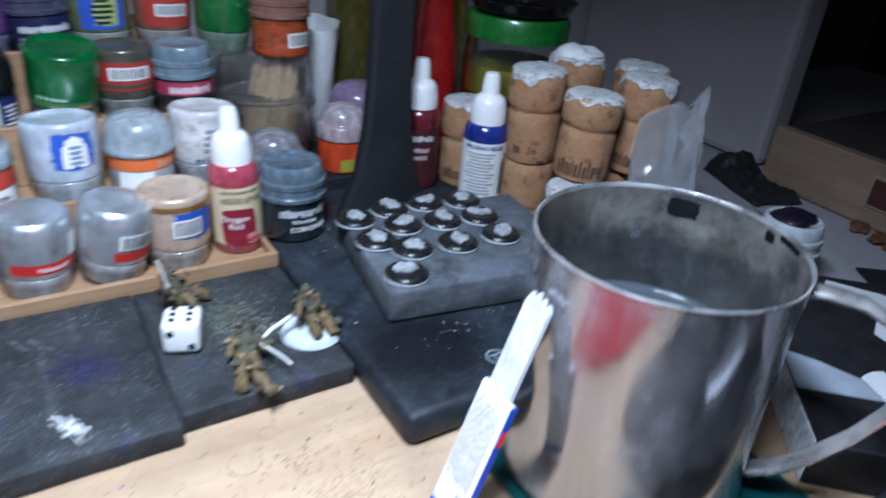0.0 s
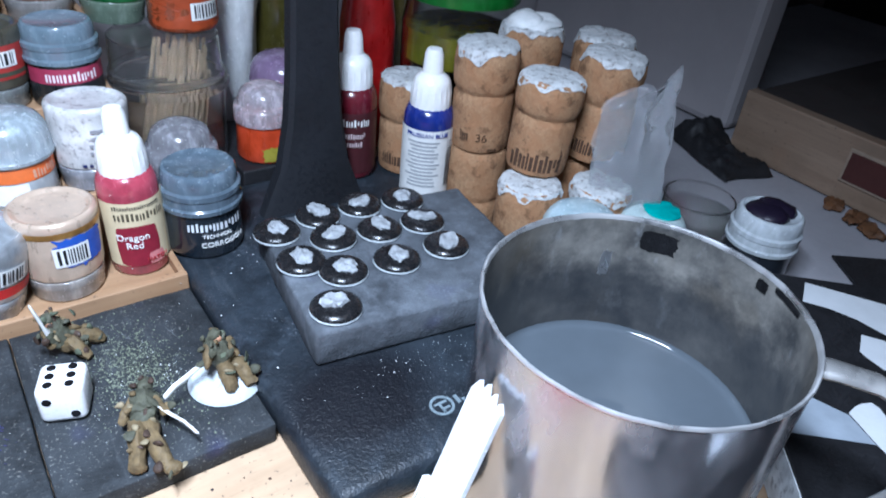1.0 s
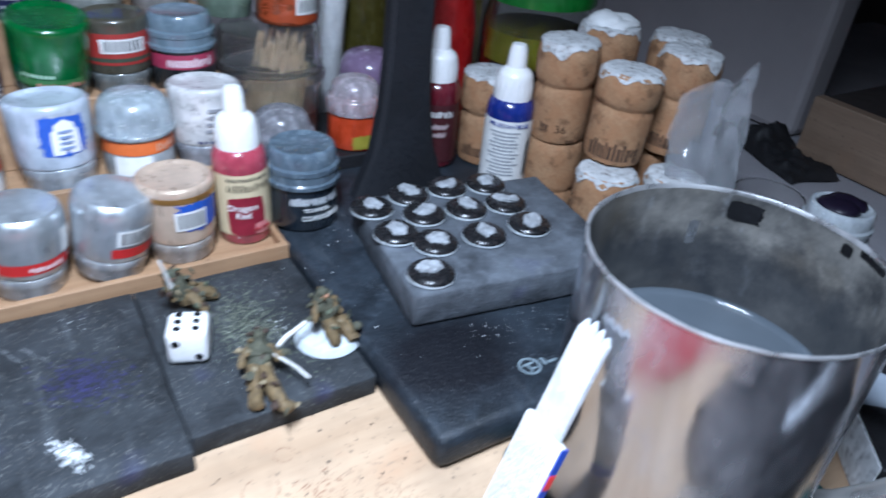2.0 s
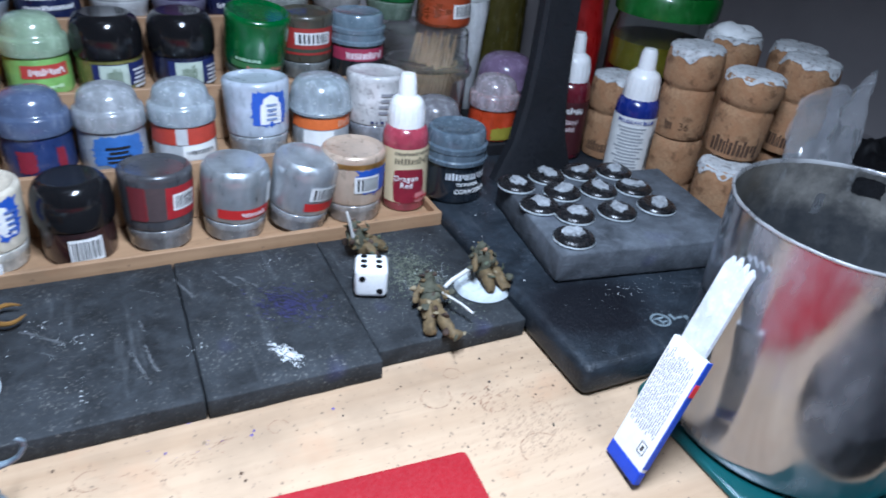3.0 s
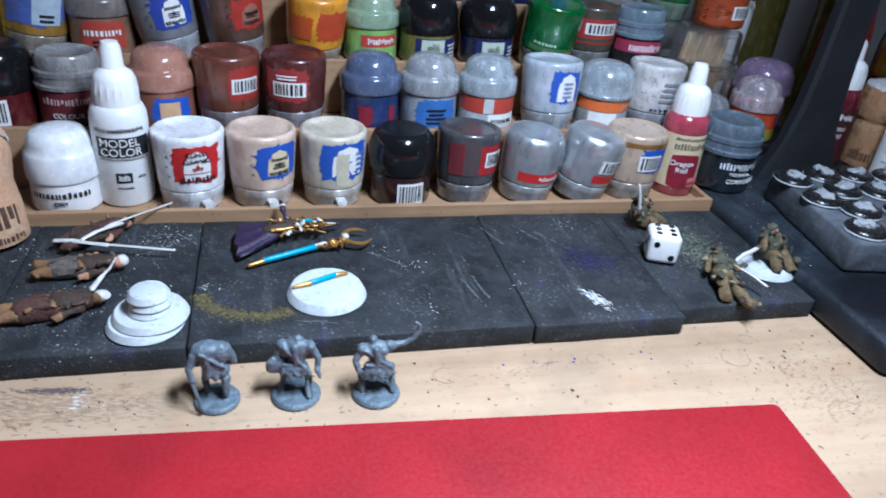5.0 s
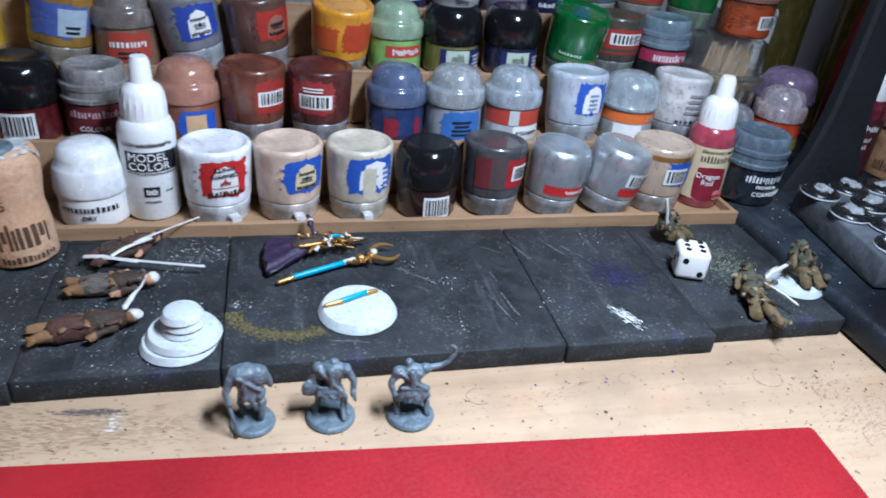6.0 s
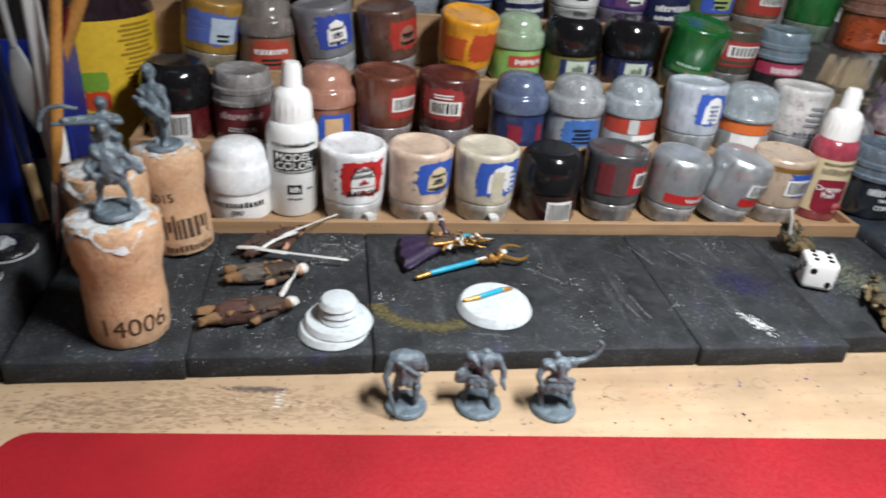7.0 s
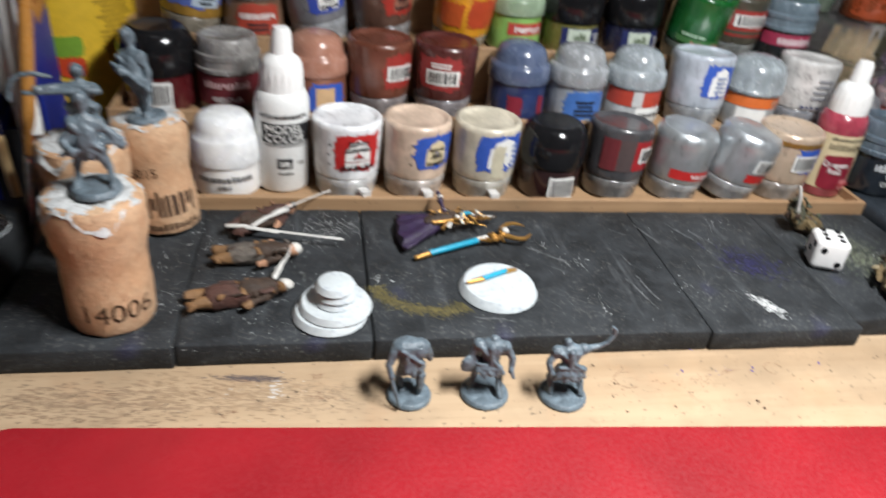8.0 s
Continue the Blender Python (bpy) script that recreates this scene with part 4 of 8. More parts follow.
for k, (px, kind, bc, lc, lab) in enumerate(TOP_ROW):
    marks = [("rect", 0, 80, 0.0120, 0.0190, ink(bc)), ("bars", 4, 46, 0.0120, 0.0158, WHT, 7), ("bars", 4, 46, 0.0070, 0.0095, WHT, 9)] if kind == "step" else []
    if lab:
        marks = [("rect", lab[1], 42, 0.0125, 0.0330, ink(lab[0])), ("splash", lab[1] + 6, 24, 0.0135, 0.0320, ink((0.34, 0.42, 0.14)) if k == 8 else WHT), ("lines", lab[1], 20, 0.0150, 0.0290, BLK, 5)]
        if k == 9:
            marks = [("rect", 0, 50, 0.0130, 0.0330, ink(lab[0])), ("barcode", 6, 30, 0.0185, 0.0250, WHT)]
    paint_pot(kind, px, Y4 if px < 0.27 else 0.1215, Z4, paint(bc, 0.3), milky(lc, 0.3), marks, "paint pot at the back of the top shelf", 0, (0, (k * 37 % 7) - 3))

# orange pot with a white cap, standing on the pick tub
paint_pot("step", 0.3235, 0.1010, 0.0872, paint((0.20, 0.045, 0.015), 0.25), milky((0.30, 0.12, 0.07), 0.2),
          [("splash", 0, 80, 0.0010, 0.0185, ink((0.30, 0.05, 0.012))), ("barcode", 24, 28, 0.0060, 0.0135, WHT)], "orange-brown paint pot with a brownish stepped cap", 0, (0, 0), 1.05)
paint_pot("dome", 0.3540, 0.0800, 0.0212, paint((0.50, 0.055, 0.015), 0.28), milky((0.66, 0.58, 0.63), 0.6),
          [("splash", 10, 44, 0.0010, 0.0100, ink((0.30, 0.26, 0.03)))], "orange-red paint pot with a cloudy clear lid", 0, (0, 0), 1.0)
paint_pot("round", 0.3770, 0.1075, 0.0212, paint((0.30, 0.20, 0.30), 0.28), milky((0.36, 0.22, 0.42), 0.4), [], "lilac paint pot with a purple lid", 0, (0, 0), 1.15)

# ---------------------------------------------------------------- dropper bottles
BOTTLE = [(0.0095, 0.0), (0.0115, 0.0005), (0.0124, 0.0020), (0.0125, 0.0400), (0.0121, 0.0440), (0.0108, 0.0470), (0.0090, 0.0484)]
CAP = [(0.0085, 0.0470), (0.0098, 0.0474), (0.0098, 0.0485), (0.0095, 0.0550), (0.0090, 0.0592), (0.0080, 0.0615), (0.0062, 0.0628), (0.0050, 0.0638), (0.0044, 0.0725), (0.0034, 0.0748), (0.0, 0.0752)]


def ribbed(profile, z0, z1, n=48, depth=0.00011):
    bm = lathe(profile, n)
    for v in bm.verts:
        if z0 <= v.co.z <= z1:
            a = math.atan2(v.co.x, -v.co.y)
            k = 1.0 + (depth / 0.0094 if round(a / (2 * math.pi / n)) % 2 else -depth / 0.0094)
            v.co.x, v.co.y = v.co.x * k, v.co.y * k
    return bm


def dropper_bottle(x, y, z, body, label_text, turn=0.0, lean=(0.0, 0.0), size=1.0):
    bot = thing("dropper_bottle", pose(x, y, z + 0.0002, lean[0], lean[1], turn) @ Matrix.Scale(size, 4), label_text, "bottle", "dropper bottles")
    b = part("body", lathe(BOTTLE), body, bot)
    part("cap", ribbed(CAP, 0.0480, 0.0595, 40, 0.00026), WHITE, bot)
    return b


b = dropper_bottle(-0.0207, 0.0245, Z1, surf("white_bottle", (0.74, 0.75, 0.74), 0.3, 0, 0.04), "white dropper bottle of paint with black printed panels", 0, (0, 1), 1.0)
part("panel", wrap_rect(BOTTLE, 14, 56, 0.0255, 0.0350), BLK, b)
part("writing", wrap_text("MODEL", 0.0052, 0.0125, 6, 0.0308, 0.0006), WHT, b)
part("writing", wrap_text("COLOR", 0.0052, 0.0125, 8, 0.0264, 0.0006), WHT, b)
part("print", wrap_bars(BOTTLE, 12, 50, 0.0242, 0.0252, 14, 4), BLK, b)
part("print", wrap_bars(BOTTLE, 6, 52, 0.0375, 0.0396, 11, 6), BLK, b)
part("panel", wrap_rect(BOTTLE, 8, 16, 0.0130, 0.0180), BLK, b)
part("lettering", wrap_bars(BOTTLE, 8, 11, 0.0142, 0.0170, 3, 9), WHT, b)
part("print", wrap_bars(BOTTLE, 44, 9, 0.0150, 0.0162, 4, 12), BLK, b)
part("print", wrap_bars(BOTTLE, 9, 16, 0.0100, 0.0112, 6, 12), BLK, b)

b = dropper_bottle(0.2712, 0.0245, Z1, paint((0.31, 0.045, 0.070), 0.2), "dropper bottle of red paint with a cream label and white cap", 2, (0, -1), 0.97)
part("label", wrap_rect(BOTTLE, -4, 78, 0.0060, 0.0375), CREAM, b)
part("print", wrap_bars(BOTTLE, -4, 46, 0.0342, 0.0362, 12, 2), BLK, b)
part("lettering", wrap_bars(BOTTLE, 0, 50, 0.0290, 0.0328, 7, 5), ink((0.10, 0.08, 0.05)), b)
hexa = wrap_splash(BOTTLE, -12, 44, 0.0050, 0.0272, 0.02, 4, 0.0005)
part("shield", hexa, ink((0.215, 0.013, 0.030)), b)
part("writing", wrap_text("Dragon", 0.0043, 0.0125, -20, 0.0195, 0.0008), WHT, b)
part("writing", wrap_text("Red", 0.0043, 0.0125, -19, 0.0155, 0.0008), WHT, b)
part("seal", wrap_splash(BOTTLE, 18, 17, 0.0060, 0.0125, 0.05, 7, 0.0008), ink((0.55, 0.20, 0.20)), b)
part("writing", wrap_text("MATCH", 0.0026, 0.0125, 18, 0.0082, 0.0012), ink((0.35, 0.03, 0.04)), b)
part("margin", wrap_rect(BOTTLE, 62, 7, 0.0060, 0.0400, 0.0006), ink((0.68, 0.62, 0.46)), b)

b = dropper_bottle(0.4145, 0.0165, 0.0152, paint((0.010, 0.022, 0.17), 0.22), "dropper bottle of dark blue paint with a white printed label", -34, (0, 0), 1.025)
part("label", wrap_rect(BOTTLE, 6, 88, 0.0020, 0.0385), WHITE_PAPER, b)
part("writing", wrap_text("PRUSSIAN BLUE", 0.0030, 0.0125, -2, 0.0352, 0.0006), ink((0.03, 0.05, 0.25)), b)
part("print", wrap_lines(BOTTLE, -10, 42, 0.0080, 0.0335, 13, 9), ink((0.35, 0.36, 0.38)), b)
part("print", wrap_bars(BOTTLE, 56, 10, 0.0080, 0.0330, 6, 9, 0.0006, 0.5), BLK, b)

b = dropper_bottle(0.3910, 0.0530, 0.0152, paint((0.10, 0.008, 0.016), 0.22), "dropper bottle of wine red paint with a dark label", -34, (0, 0), 1.03)
part("label", wrap_rect(BOTTLE, 0, 85, 0.0040, 0.0370), ink((0.055, 0.012, 0.015)), b)
part("lettering", wrap_bars(BOTTLE, 0, 46, 0.0300, 0.0338, 7, 5), WHT, b)
part("print", wrap_bars(BOTTLE, 6, 30, 0.0235, 0.0265, 6, 2), ink((0.6, 0.5, 0.5)), b)
part("print", wrap_bars(BOTTLE, 8, 22, 0.0190, 0.0218, 4, 6), ink((0.6, 0.5, 0.5)), b)


# ---------------------------------------------------------------- desk lamp, foam block and bases
lamp = thing("desk_lamp", pose(0, 0, 0), "black desk lamp with a broad flat foot and flared stem, dusty", "lamp")
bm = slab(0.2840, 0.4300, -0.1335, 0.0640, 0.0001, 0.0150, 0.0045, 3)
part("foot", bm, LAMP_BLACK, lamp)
bm = bmesh.new()
rings = []
for k in range(15):
    t = k / 14
    z = 0.0148 + 0.33 * t
    h = 0.0108 + 0.0162 * math.exp(-z / 0.028) * 1.7
    c = 0.3575 - 0.0020 * math.exp(-z / 0.05) - 0.02 * max(0, t - 0.4)
    y = 0.030 - 0.16 * max(0, t - 0.45) ** 2
    d = 0.0050
    rings.append([bm.verts.new((c + sx * h, y + sy * d, z)) for sx, sy in ((-1, -0.6), (-0.85, -1), (0.85, -1), (1, -0.6), (1, 0.6), (0.85, 1), (-0.85, 1), (-1, 0.6))])
for a, b2 in zip(rings, rings[1:]):
    for i in range(8):
        bm.faces.new((a[i], a[(i + 1) % 8], b2[(i + 1) % 8], b2[i]))
bm.faces.new(rings[-1])
bm.faces.new(list(reversed(rings[0])))
part("stem", bm, LAMP_SKIN, lamp)
bm = block((0.170, 0.052, 0.014), (0, 0, 0.0075), 0.003, 2)
head = part("head", bm, LAMP_SKIN, lamp)
head.matrix_local = look((0.1880, -0.2181, 0.3800), (0.105, -0.205, 0.0))
bm = tube([(0.3455, -0.018, 0.340), (0.340, -0.030, 0.380), (0.315, -0.070, 0.415), (0.255, -0.135, 0.425), (0.1925, -0.2181, 0.4030)], 0.0055)
part("neck", bm, LAMP_SKIN, lamp)
EMB_X, EMB_Y = 0.3345, -0.1160
EMBLEM = surf("worn_grey_print", (0.17, 0.21, 0.23), 0.6, 0, 0.2, 300, 0.1, 700, 0, 0.8, (0.05, 0.06, 0.07))
bm = lathe([(0.0050, 0.0), (0.0050, 0.0003), (0.0064, 0.0003), (0.0064, 0.0)], 28, None, False)
block((0.0072, 0.0013, 0.0003), (0, 0.0016, 0.00015), 0, 1, bm)
block((0.0013, 0.0060, 0.0003), (-0.0008, -0.0012, 0.00016), 0, 1, bm)
block((0.0040, 0.0012, 0.0003), (0.0014, -0.0022, 0.00015), 0, 1, bm)
bm.transform(pose(EMB_X, EMB_Y, 0.0150) @ Matrix.Diagonal((0.72, 0.72, 1, 1)))
part("emblem", bm, EMBLEM, lamp, "pale round emblem")
bm = bmesh.new()
for k, (w, hh) in enumerate(((0.0014, 0.004), (0.0030, 0.0012), (0.0022, 0.003), (0.0022, 0.003), (0.0022, 0.003))):
    block((w, hh, 0.0003), (EMB_X + 0.0066 + 0.0030 * k, EMB_Y - 0.0012 * k, 0.01515), 0, 1, bm)
part("emblem_lettering", bm, EMBLEM, lamp, "pale worn print", False)

fb = block((0.100, 0.0800, 0.0164), (0.050, 0.0400, 0.0082), 0.0016, 2)
bmesh.ops.subdivide_edges(fb, edges=[e for e in fb.edges if e.calc_length() > 0.03], cuts=8, use_grid_fill=True)
rough_up(fb, 0.0008, 80, 4.0)
foam_block = tagged(part("foam_block", fb, FOAM_BLOCK, None, "", True, 50), "thick grey-dusted black foam block holding model bases", "foam block")
foam_block.matrix_world = pose(0.3045, -0.0778, 0.0152, 0, 0, -8.0)


def model_base(x, y, z, seed, size=1.0, stone=True, rock=1.0):
    rnd = random.Random(seed)
    base = thing("scenery_disc", pose(x, y, z, 0, 0, rnd.uniform(0, 360)) @ Matrix.Scale(size, 4), "round black scenery disc with white rim and pale putty rock", "scenery disc", "bases on foam")
    part("disc", lathe([(0.0094, 0.0008), (0.0099, 0.0010), (0.0096, 0.0018), (0.0080, 0.0030), (0.0070, 0.0031), (0.0, 0.0030)], 28), DISC_BLACK, base)
    part("rim", rough_up(lathe([(0.0099, 0.0), (0.01005, 0.0003), (0.0099, 0.0008), (0.0094, 0.0010)], 28), 0.00018, 420, seed), PRIMER, base, "white rim")
    if stone:
        bm = bmesh.new()
        blob(bm, (rnd.uniform(-0.0010, 0.0010), rnd.uniform(-0.0010, 0.0010), 0.0034), (rock * rnd.uniform(0.0048, 0.0064), rock * rnd.uniform(0.0036, 0.0046), rnd.uniform(0.0012, 0.0018)), 0, rnd.uniform(0, 180), 3)
        rough_up(bm, 0.0016, 330, seed)
        rough_up(bm, 0.0007, 900, seed + 3)
        part("rock", bm, STONE, base, "pale grey putty rock")
    return base


CAPS = [(0.3173, -0.0688), (0.3307, -0.0497), (0.3189, -0.036), (0.3539, -0.0529), (0.3783, -0.0537), (0.3382, -0.0268),
        (0.3191, -0.0122), (0.3592, -0.0299), (0.3798, -0.0329), (0.3405, -0.008), (0.3614, -0.0084), (0.3818, -0.0127)]
for k, (px, py) in enumerate(CAPS):
    model_base(px, py, 0.0321, k + 1, 1.0)

# second foam block with bases by the brush holder
fb = block((0.085, 0.078, 0.024), (0.0425, 0.039, 0.012), 0.0020, 2)
bmesh.ops.subdivide_edges(fb, edges=[e for e in fb.edges if e.calc_length() > 0.03], cuts=8, use_grid_fill=True)
rough_up(fb, 0.0008, 80, 9.0)
ob = tagged(part("foam_block", fb, FOAM, None, "", True, 50), "thick black foam block with model bases, in shade", "foam block")
ob.matrix_world = pose(-0.2010, -0.1000, 0.0001, 0, 0, 3)
for k, (px, py) in enumerate(((-0.1285, -0.0885), (-0.1500, -0.0850), (-0.1330, -0.0655), (-0.1280, -0.0440), (-0.1520, -0.0600), (-0.1480, -0.0380))):
    model_base(px, py, 0.0247, k + 40, 1.08, True, 0.7)


# ---------------------------------------------------------------- corks
CORK_UP = [(0.0126, 0.0), (0.0142, 0.0005), (0.0147, 0.0018), (0.0150, 0.0120), (0.0149, 0.0235), (0.0147, 0.0272), (0.0140, 0.0286), (0.0139, 0.0296), (0.0148, 0.0308), (0.0155, 0.0330), (0.0159, 0.0390), (0.0158, 0.0450), (0.0151, 0.0492), (0.0140, 0.0512), (0.0, 0.0518)]
CORK_LOW = [(0.0130, 0.0), (0.0146, 0.0006), (0.0152, 0.0020), (0.0154, 0.0110), (0.0151, 0.0150), (0.0145, 0.0164), (0.0144, 0.0172), (0.0150, 0.0184), (0.0153, 0.0210), (0.0154, 0.0330), (0.0150, 0.0420), (0.0138, 0.0442), (0.0, 0.0445)]
CORK_SHORT = [(0.0126, 0.0), (0.0142, 0.0005), (0.0147, 0.0018), (0.0150, 0.0120), (0.0148, 0.0240), (0.0146, 0.0262), (0.0139, 0.0275), (0.0138, 0.0284), (0.0148, 0.0296), (0.0156, 0.0320), (0.0159, 0.0370), (0.0156, 0.0415), (0.0148, 0.0440), (0.0136, 0.0450), (0.0, 0.0453)]
CORK_A = [(0.0122, 0.0), (0.0140, 0.0006), (0.0146, 0.0022), (0.0147, 0.0140), (0.0143, 0.0215), (0.0141, 0.0255), (0.0147, 0.0290), (0.0156, 0.0330), (0.0163, 0.0390), (0.0162, 0.0450), (0.0154, 0.0480), (0.0140, 0.0490), (0.0, 0.0490)]



def cork(x, y, z, seed, painted=True, mat=None, label="", lean=(0, 0), turn=0.0, size=1.0, profile=CORK_A, wide=1.0):
    ck = thing("cork", pose(x, y, z + 0.0003, lean[0], lean[1], turn) @ Matrix.Diagonal((size * wide, size * wide, size, 1)), label or "used bottle cork with chipped white paint on top", "cork", "corks")
    fine = []
    for (r0, z0), (r1, z1) in zip(profile, profile[1:]):
        fine += [(r0, z0), ((r0 + r1) / 2, (z0 + z1) / 2)] if abs(z1 - z0) > 0.004 else [(r0, z0)]
    fine.append(profile[-1])
    bm = lathe(fine, 72)
    rough_up(bm, 0.00042, 190, seed * 1.7)
    rough_up(bm, 0.00022, 700, seed * 2.3)
    for v in bm.verts:
        v.co.z = max(v.co.z, 0.0)
    b = part("body", bm, mat or CORK, ck)
    if painted:
        top = profile[-1][1]
        rnd = random.Random(seed)
        bm = bmesh.new()
        n = 96
        mid = bm.verts.new((0, 0, top + 0.0006))
        edge = profile[-2][0]
        shift = rnd.uniform(0, 60)
        runs = [max(0.0, noise.noise((math.cos(i * 6.2832 / n) * 1.5 + shift, math.sin(i * 6.2832 / n) * 1.5, 0.0)) + 0.10) * 0.0100 + abs(noise.noise((i * 0.35, shift, 2.0))) * 0.0016 for i in range(n)]
        rr, rings = [radius_at(profile, top - 0.0012 - runs[i]) + 0.0005 for i in range(n)], []
        for f, zz in ((0.35, 0.0008), (0.65, 0.0007), (0.86, 0.0005)):
            rings.append([bm.verts.new((edge * f * math.sin(2 * math.pi * i / n), -edge * f * math.cos(2 * math.pi * i / n), top + zz)) for i in range(n)])
        rings.append([bm.verts.new(((edge + 0.0006) * math.sin(2 * math.pi * i / n), -(edge + 0.0006) * math.cos(2 * math.pi * i / n), top - 0.0004)) for i in range(n)])
        rings.append([bm.verts.new((rr[i] * math.sin(2 * math.pi * i / n), -rr[i] * math.cos(2 * math.pi * i / n), top - 0.0012 - runs[i])) for i in range(n)])
        for i in range(n):
            j = (i + 1) % n
            bm.faces.new((mid, rings[0][i], rings[0][j]))
            for p, c in zip(rings, rings[1:]):
                bm.faces.new((p[i], c[i], c[j], p[j]))
        rough_up(bm, 0.0007, 260, seed)
        rough_up(bm, 0.00030, 900, seed)
        part("paint_crust", bm, CHIP_PAINT, ck, "crackled white paint")
    return ck, b


def cork_number(b, text, size, a, z, r=0.0147):
    part("number", drape(wrap_text(text, size, r, a, z, 0.0008), b), BROWN_INK, b)


def cork_brand(b, a, half, z0, z1, count, seed, prof=CORK_A):
    part("burnt_mark", drape(wrap_bars(prof, a, half, z0, z1, count, seed, 0.0007, 0.30), b), BROWN_INK, b)


LOW_CORK = "bottle cork in the lower layer of the pile"
_, b = cork(0.4365, 0.0015, 0.0003, 1, False, None, LOW_CORK, (0, 0), -38, 1.0, CORK_LOW)
cork_number(b, "0140", 0.0090, -4, 0.0020, 0.0153)
_, b = cork(0.4365, 0.0020, 0.0452, 2, True, None, "", (0, -1), -38, 1.0, CORK_UP)
cork_number(b, "36", 0.0062, 2, 0.0065, 0.0150)
cork_brand(b, -32, 9, 0.0060, 0.0115, 2, 3, CORK_UP)
cork_brand(b, 26, 10, 0.0008, 0.0028, 3, 13, CORK_UP)
_, b = cork(0.4340, -0.0425, 0.0003, 3, True, None, "lower cork of the pile with white paint on top", (0, 0), -38, 1.0, CORK_LOW)
cork_brand(b, -6, 24, 0.0012, 0.0055, 4, 33, CORK_LOW)
_, b = cork(0.4450, -0.0320, 0.0465, 4, True, None, "", (0, 2), -42, 1.0, CORK_SHORT)
cork_brand(b, -6, 52, 0.0030, 0.0120, 6, 6, CORK_SHORT)
cork_brand(b, 42, 3, 0.0030, 0.0150, 1, 7, CORK_SHORT)
_, b = cork(0.4750, -0.0250, 0.0003, 6, False, None, LOW_CORK, (0, 0), -38, 1.0, CORK_LOW)
_, b = cork(0.4800, -0.0345, 0.0468, 7, True, None, "", (0, 3), -44, 1.0, CORK_UP)
cork_brand(b, -22, 24, 0.0045, 0.0115, 4, 8, CORK_UP)
cork(0.5070, -0.0080, 0.0003, 8, False, None, LOW_CORK, (0, 0), -38, 1.0, CORK_LOW)
cork(0.5030, -0.0080, 0.0452, 9, True, None, "", (0, 2), -38, 1.0, CORK_UP)
cork(0.4700, 0.0160, 0.0003, 10, False, None, LOW_CORK, (0, 0), -38, 1.0, CORK_LOW)
ck, _ = cork(0.4715, 0.0120, 0.0452, 11, True, None, "bottle cork capped with a thick lump of white putty", (0, 0), -38, 1.05, CORK_UP)
bm = bmesh.new()
top = CORK_UP[-1][1]
for px, py, rx, ry, rz in ((0.0, 0.0, 0.0135, 0.0130, 0.0036), (-0.0035, -0.0010, 0.0100, 0.0110, 0.0056), (0.0050, 0.0020, 0.0090, 0.0090, 0.0046)):
    blob(bm, (px, py, top + 0.0004), (rx, ry, rz), 0, 0, 3)
part("putty_lump", rough_up(rough_up(bm, 0.0020, 110, 2), 0.0004, 500, 4), surf("white_putty", (0.66, 0.67, 0.66), 0.6, 0, 0.1, 200, 0.5, 600), ck, "smooth white putty")
cork(0.4660, -0.0580, 0.0003, 12, True, None, "lower cork of the pile with white paint on top", (0, 0), -38, 0.97, CORK_LOW)
_, b = cork(0.4215, 0.0465, 0.0153, 13, True, None, "", (0, 0), -38, 1.0, CORK_UP)
cork_brand(b, -24, 26, 0.0050, 0.0120, 4, 9, CORK_UP)

# corks with unpainted figures at the other end
_, b = cork(-0.0755, -0.0765, 0.0095, 21, True, CORK_PALE, "pale cork stuck with white putty, holding a model soldier", (0, 0), 6, 1.0, CORK_A, 0.97)
cork_number(b, "14006", 0.0105, 17, 0.0062)
cork(-0.0880, -0.0330, 0.0095, 22, True, CORK_PALE, "pale cork holding a model archer", (0, -3), 0, 0.97)
_, b = cork(-0.0668, -0.0140, 0.0100, 23, True, CORK_PALE, "pale cork with burnt print, holding a model soldier", (-6, -5), 8, 0.97, CORK_A, 0.92)
cork_number(b, "5015", 0.0062, -20, 0.0262, 0.0146)
cork_brand(b, 14, 50, 0.0085, 0.0200, 5, 4)
cork_brand(b, 18, 48, 0.0022, 0.0052, 6, 5)


# ---------------------------------------------------------------- steel mug with paint water
MX, MY, MR, MH = 0.3522, -0.1702, 0.0424, 0.0937
coaster = thing("coaster", pose(0.3530, -0.1825, 0.0002), "square teal plastic coaster with rounded corners under the mug", "coaster")
TEAL = surf("teal_plastic", (0.008, 0.062, 0.064), 0.34, 0, 0.15, 60)
bm, loops = bmesh.new(), []
for half, rad, z in ((0.0468, 0.0108, 0.0), (0.0478, 0.0118, 0.0006), (0.0480, 0.0120, 0.0016), (0.0474, 0.0114, 0.0026), (0.0462, 0.0102, 0.0029), (0.0452, 0.0094, 0.0028)):
    loop = []
    for k, (sx, sy) in enumerate(((1, 1), (-1, 1), (-1, -1), (1, -1))):
        for q in range(9):
            a = radians(90 * k + 11.25 * q)
            loop.append(bm.verts.new((sx * (half - rad) + rad * math.cos(a), sy * (half - rad) + rad * math.sin(a), z)))
    loops.append(loop)
for lo, hi in zip(loops, loops[1:]):
    for i in range(len(lo)):
        bm.faces.new((lo[i], lo[(i + 1) % len(lo)], hi[(i + 1) % len(lo)], hi[i]))
bm.faces.new(loops[-1])
bm.faces.new(list(reversed(loops[0])))
part("plate", bm, TEAL, coaster)
mug = thing("steel_mug", pose(MX, MY, 0.0030), "scuffed stainless steel mug of murky paint water, stained inside", "mug")
H = MH - 0.003
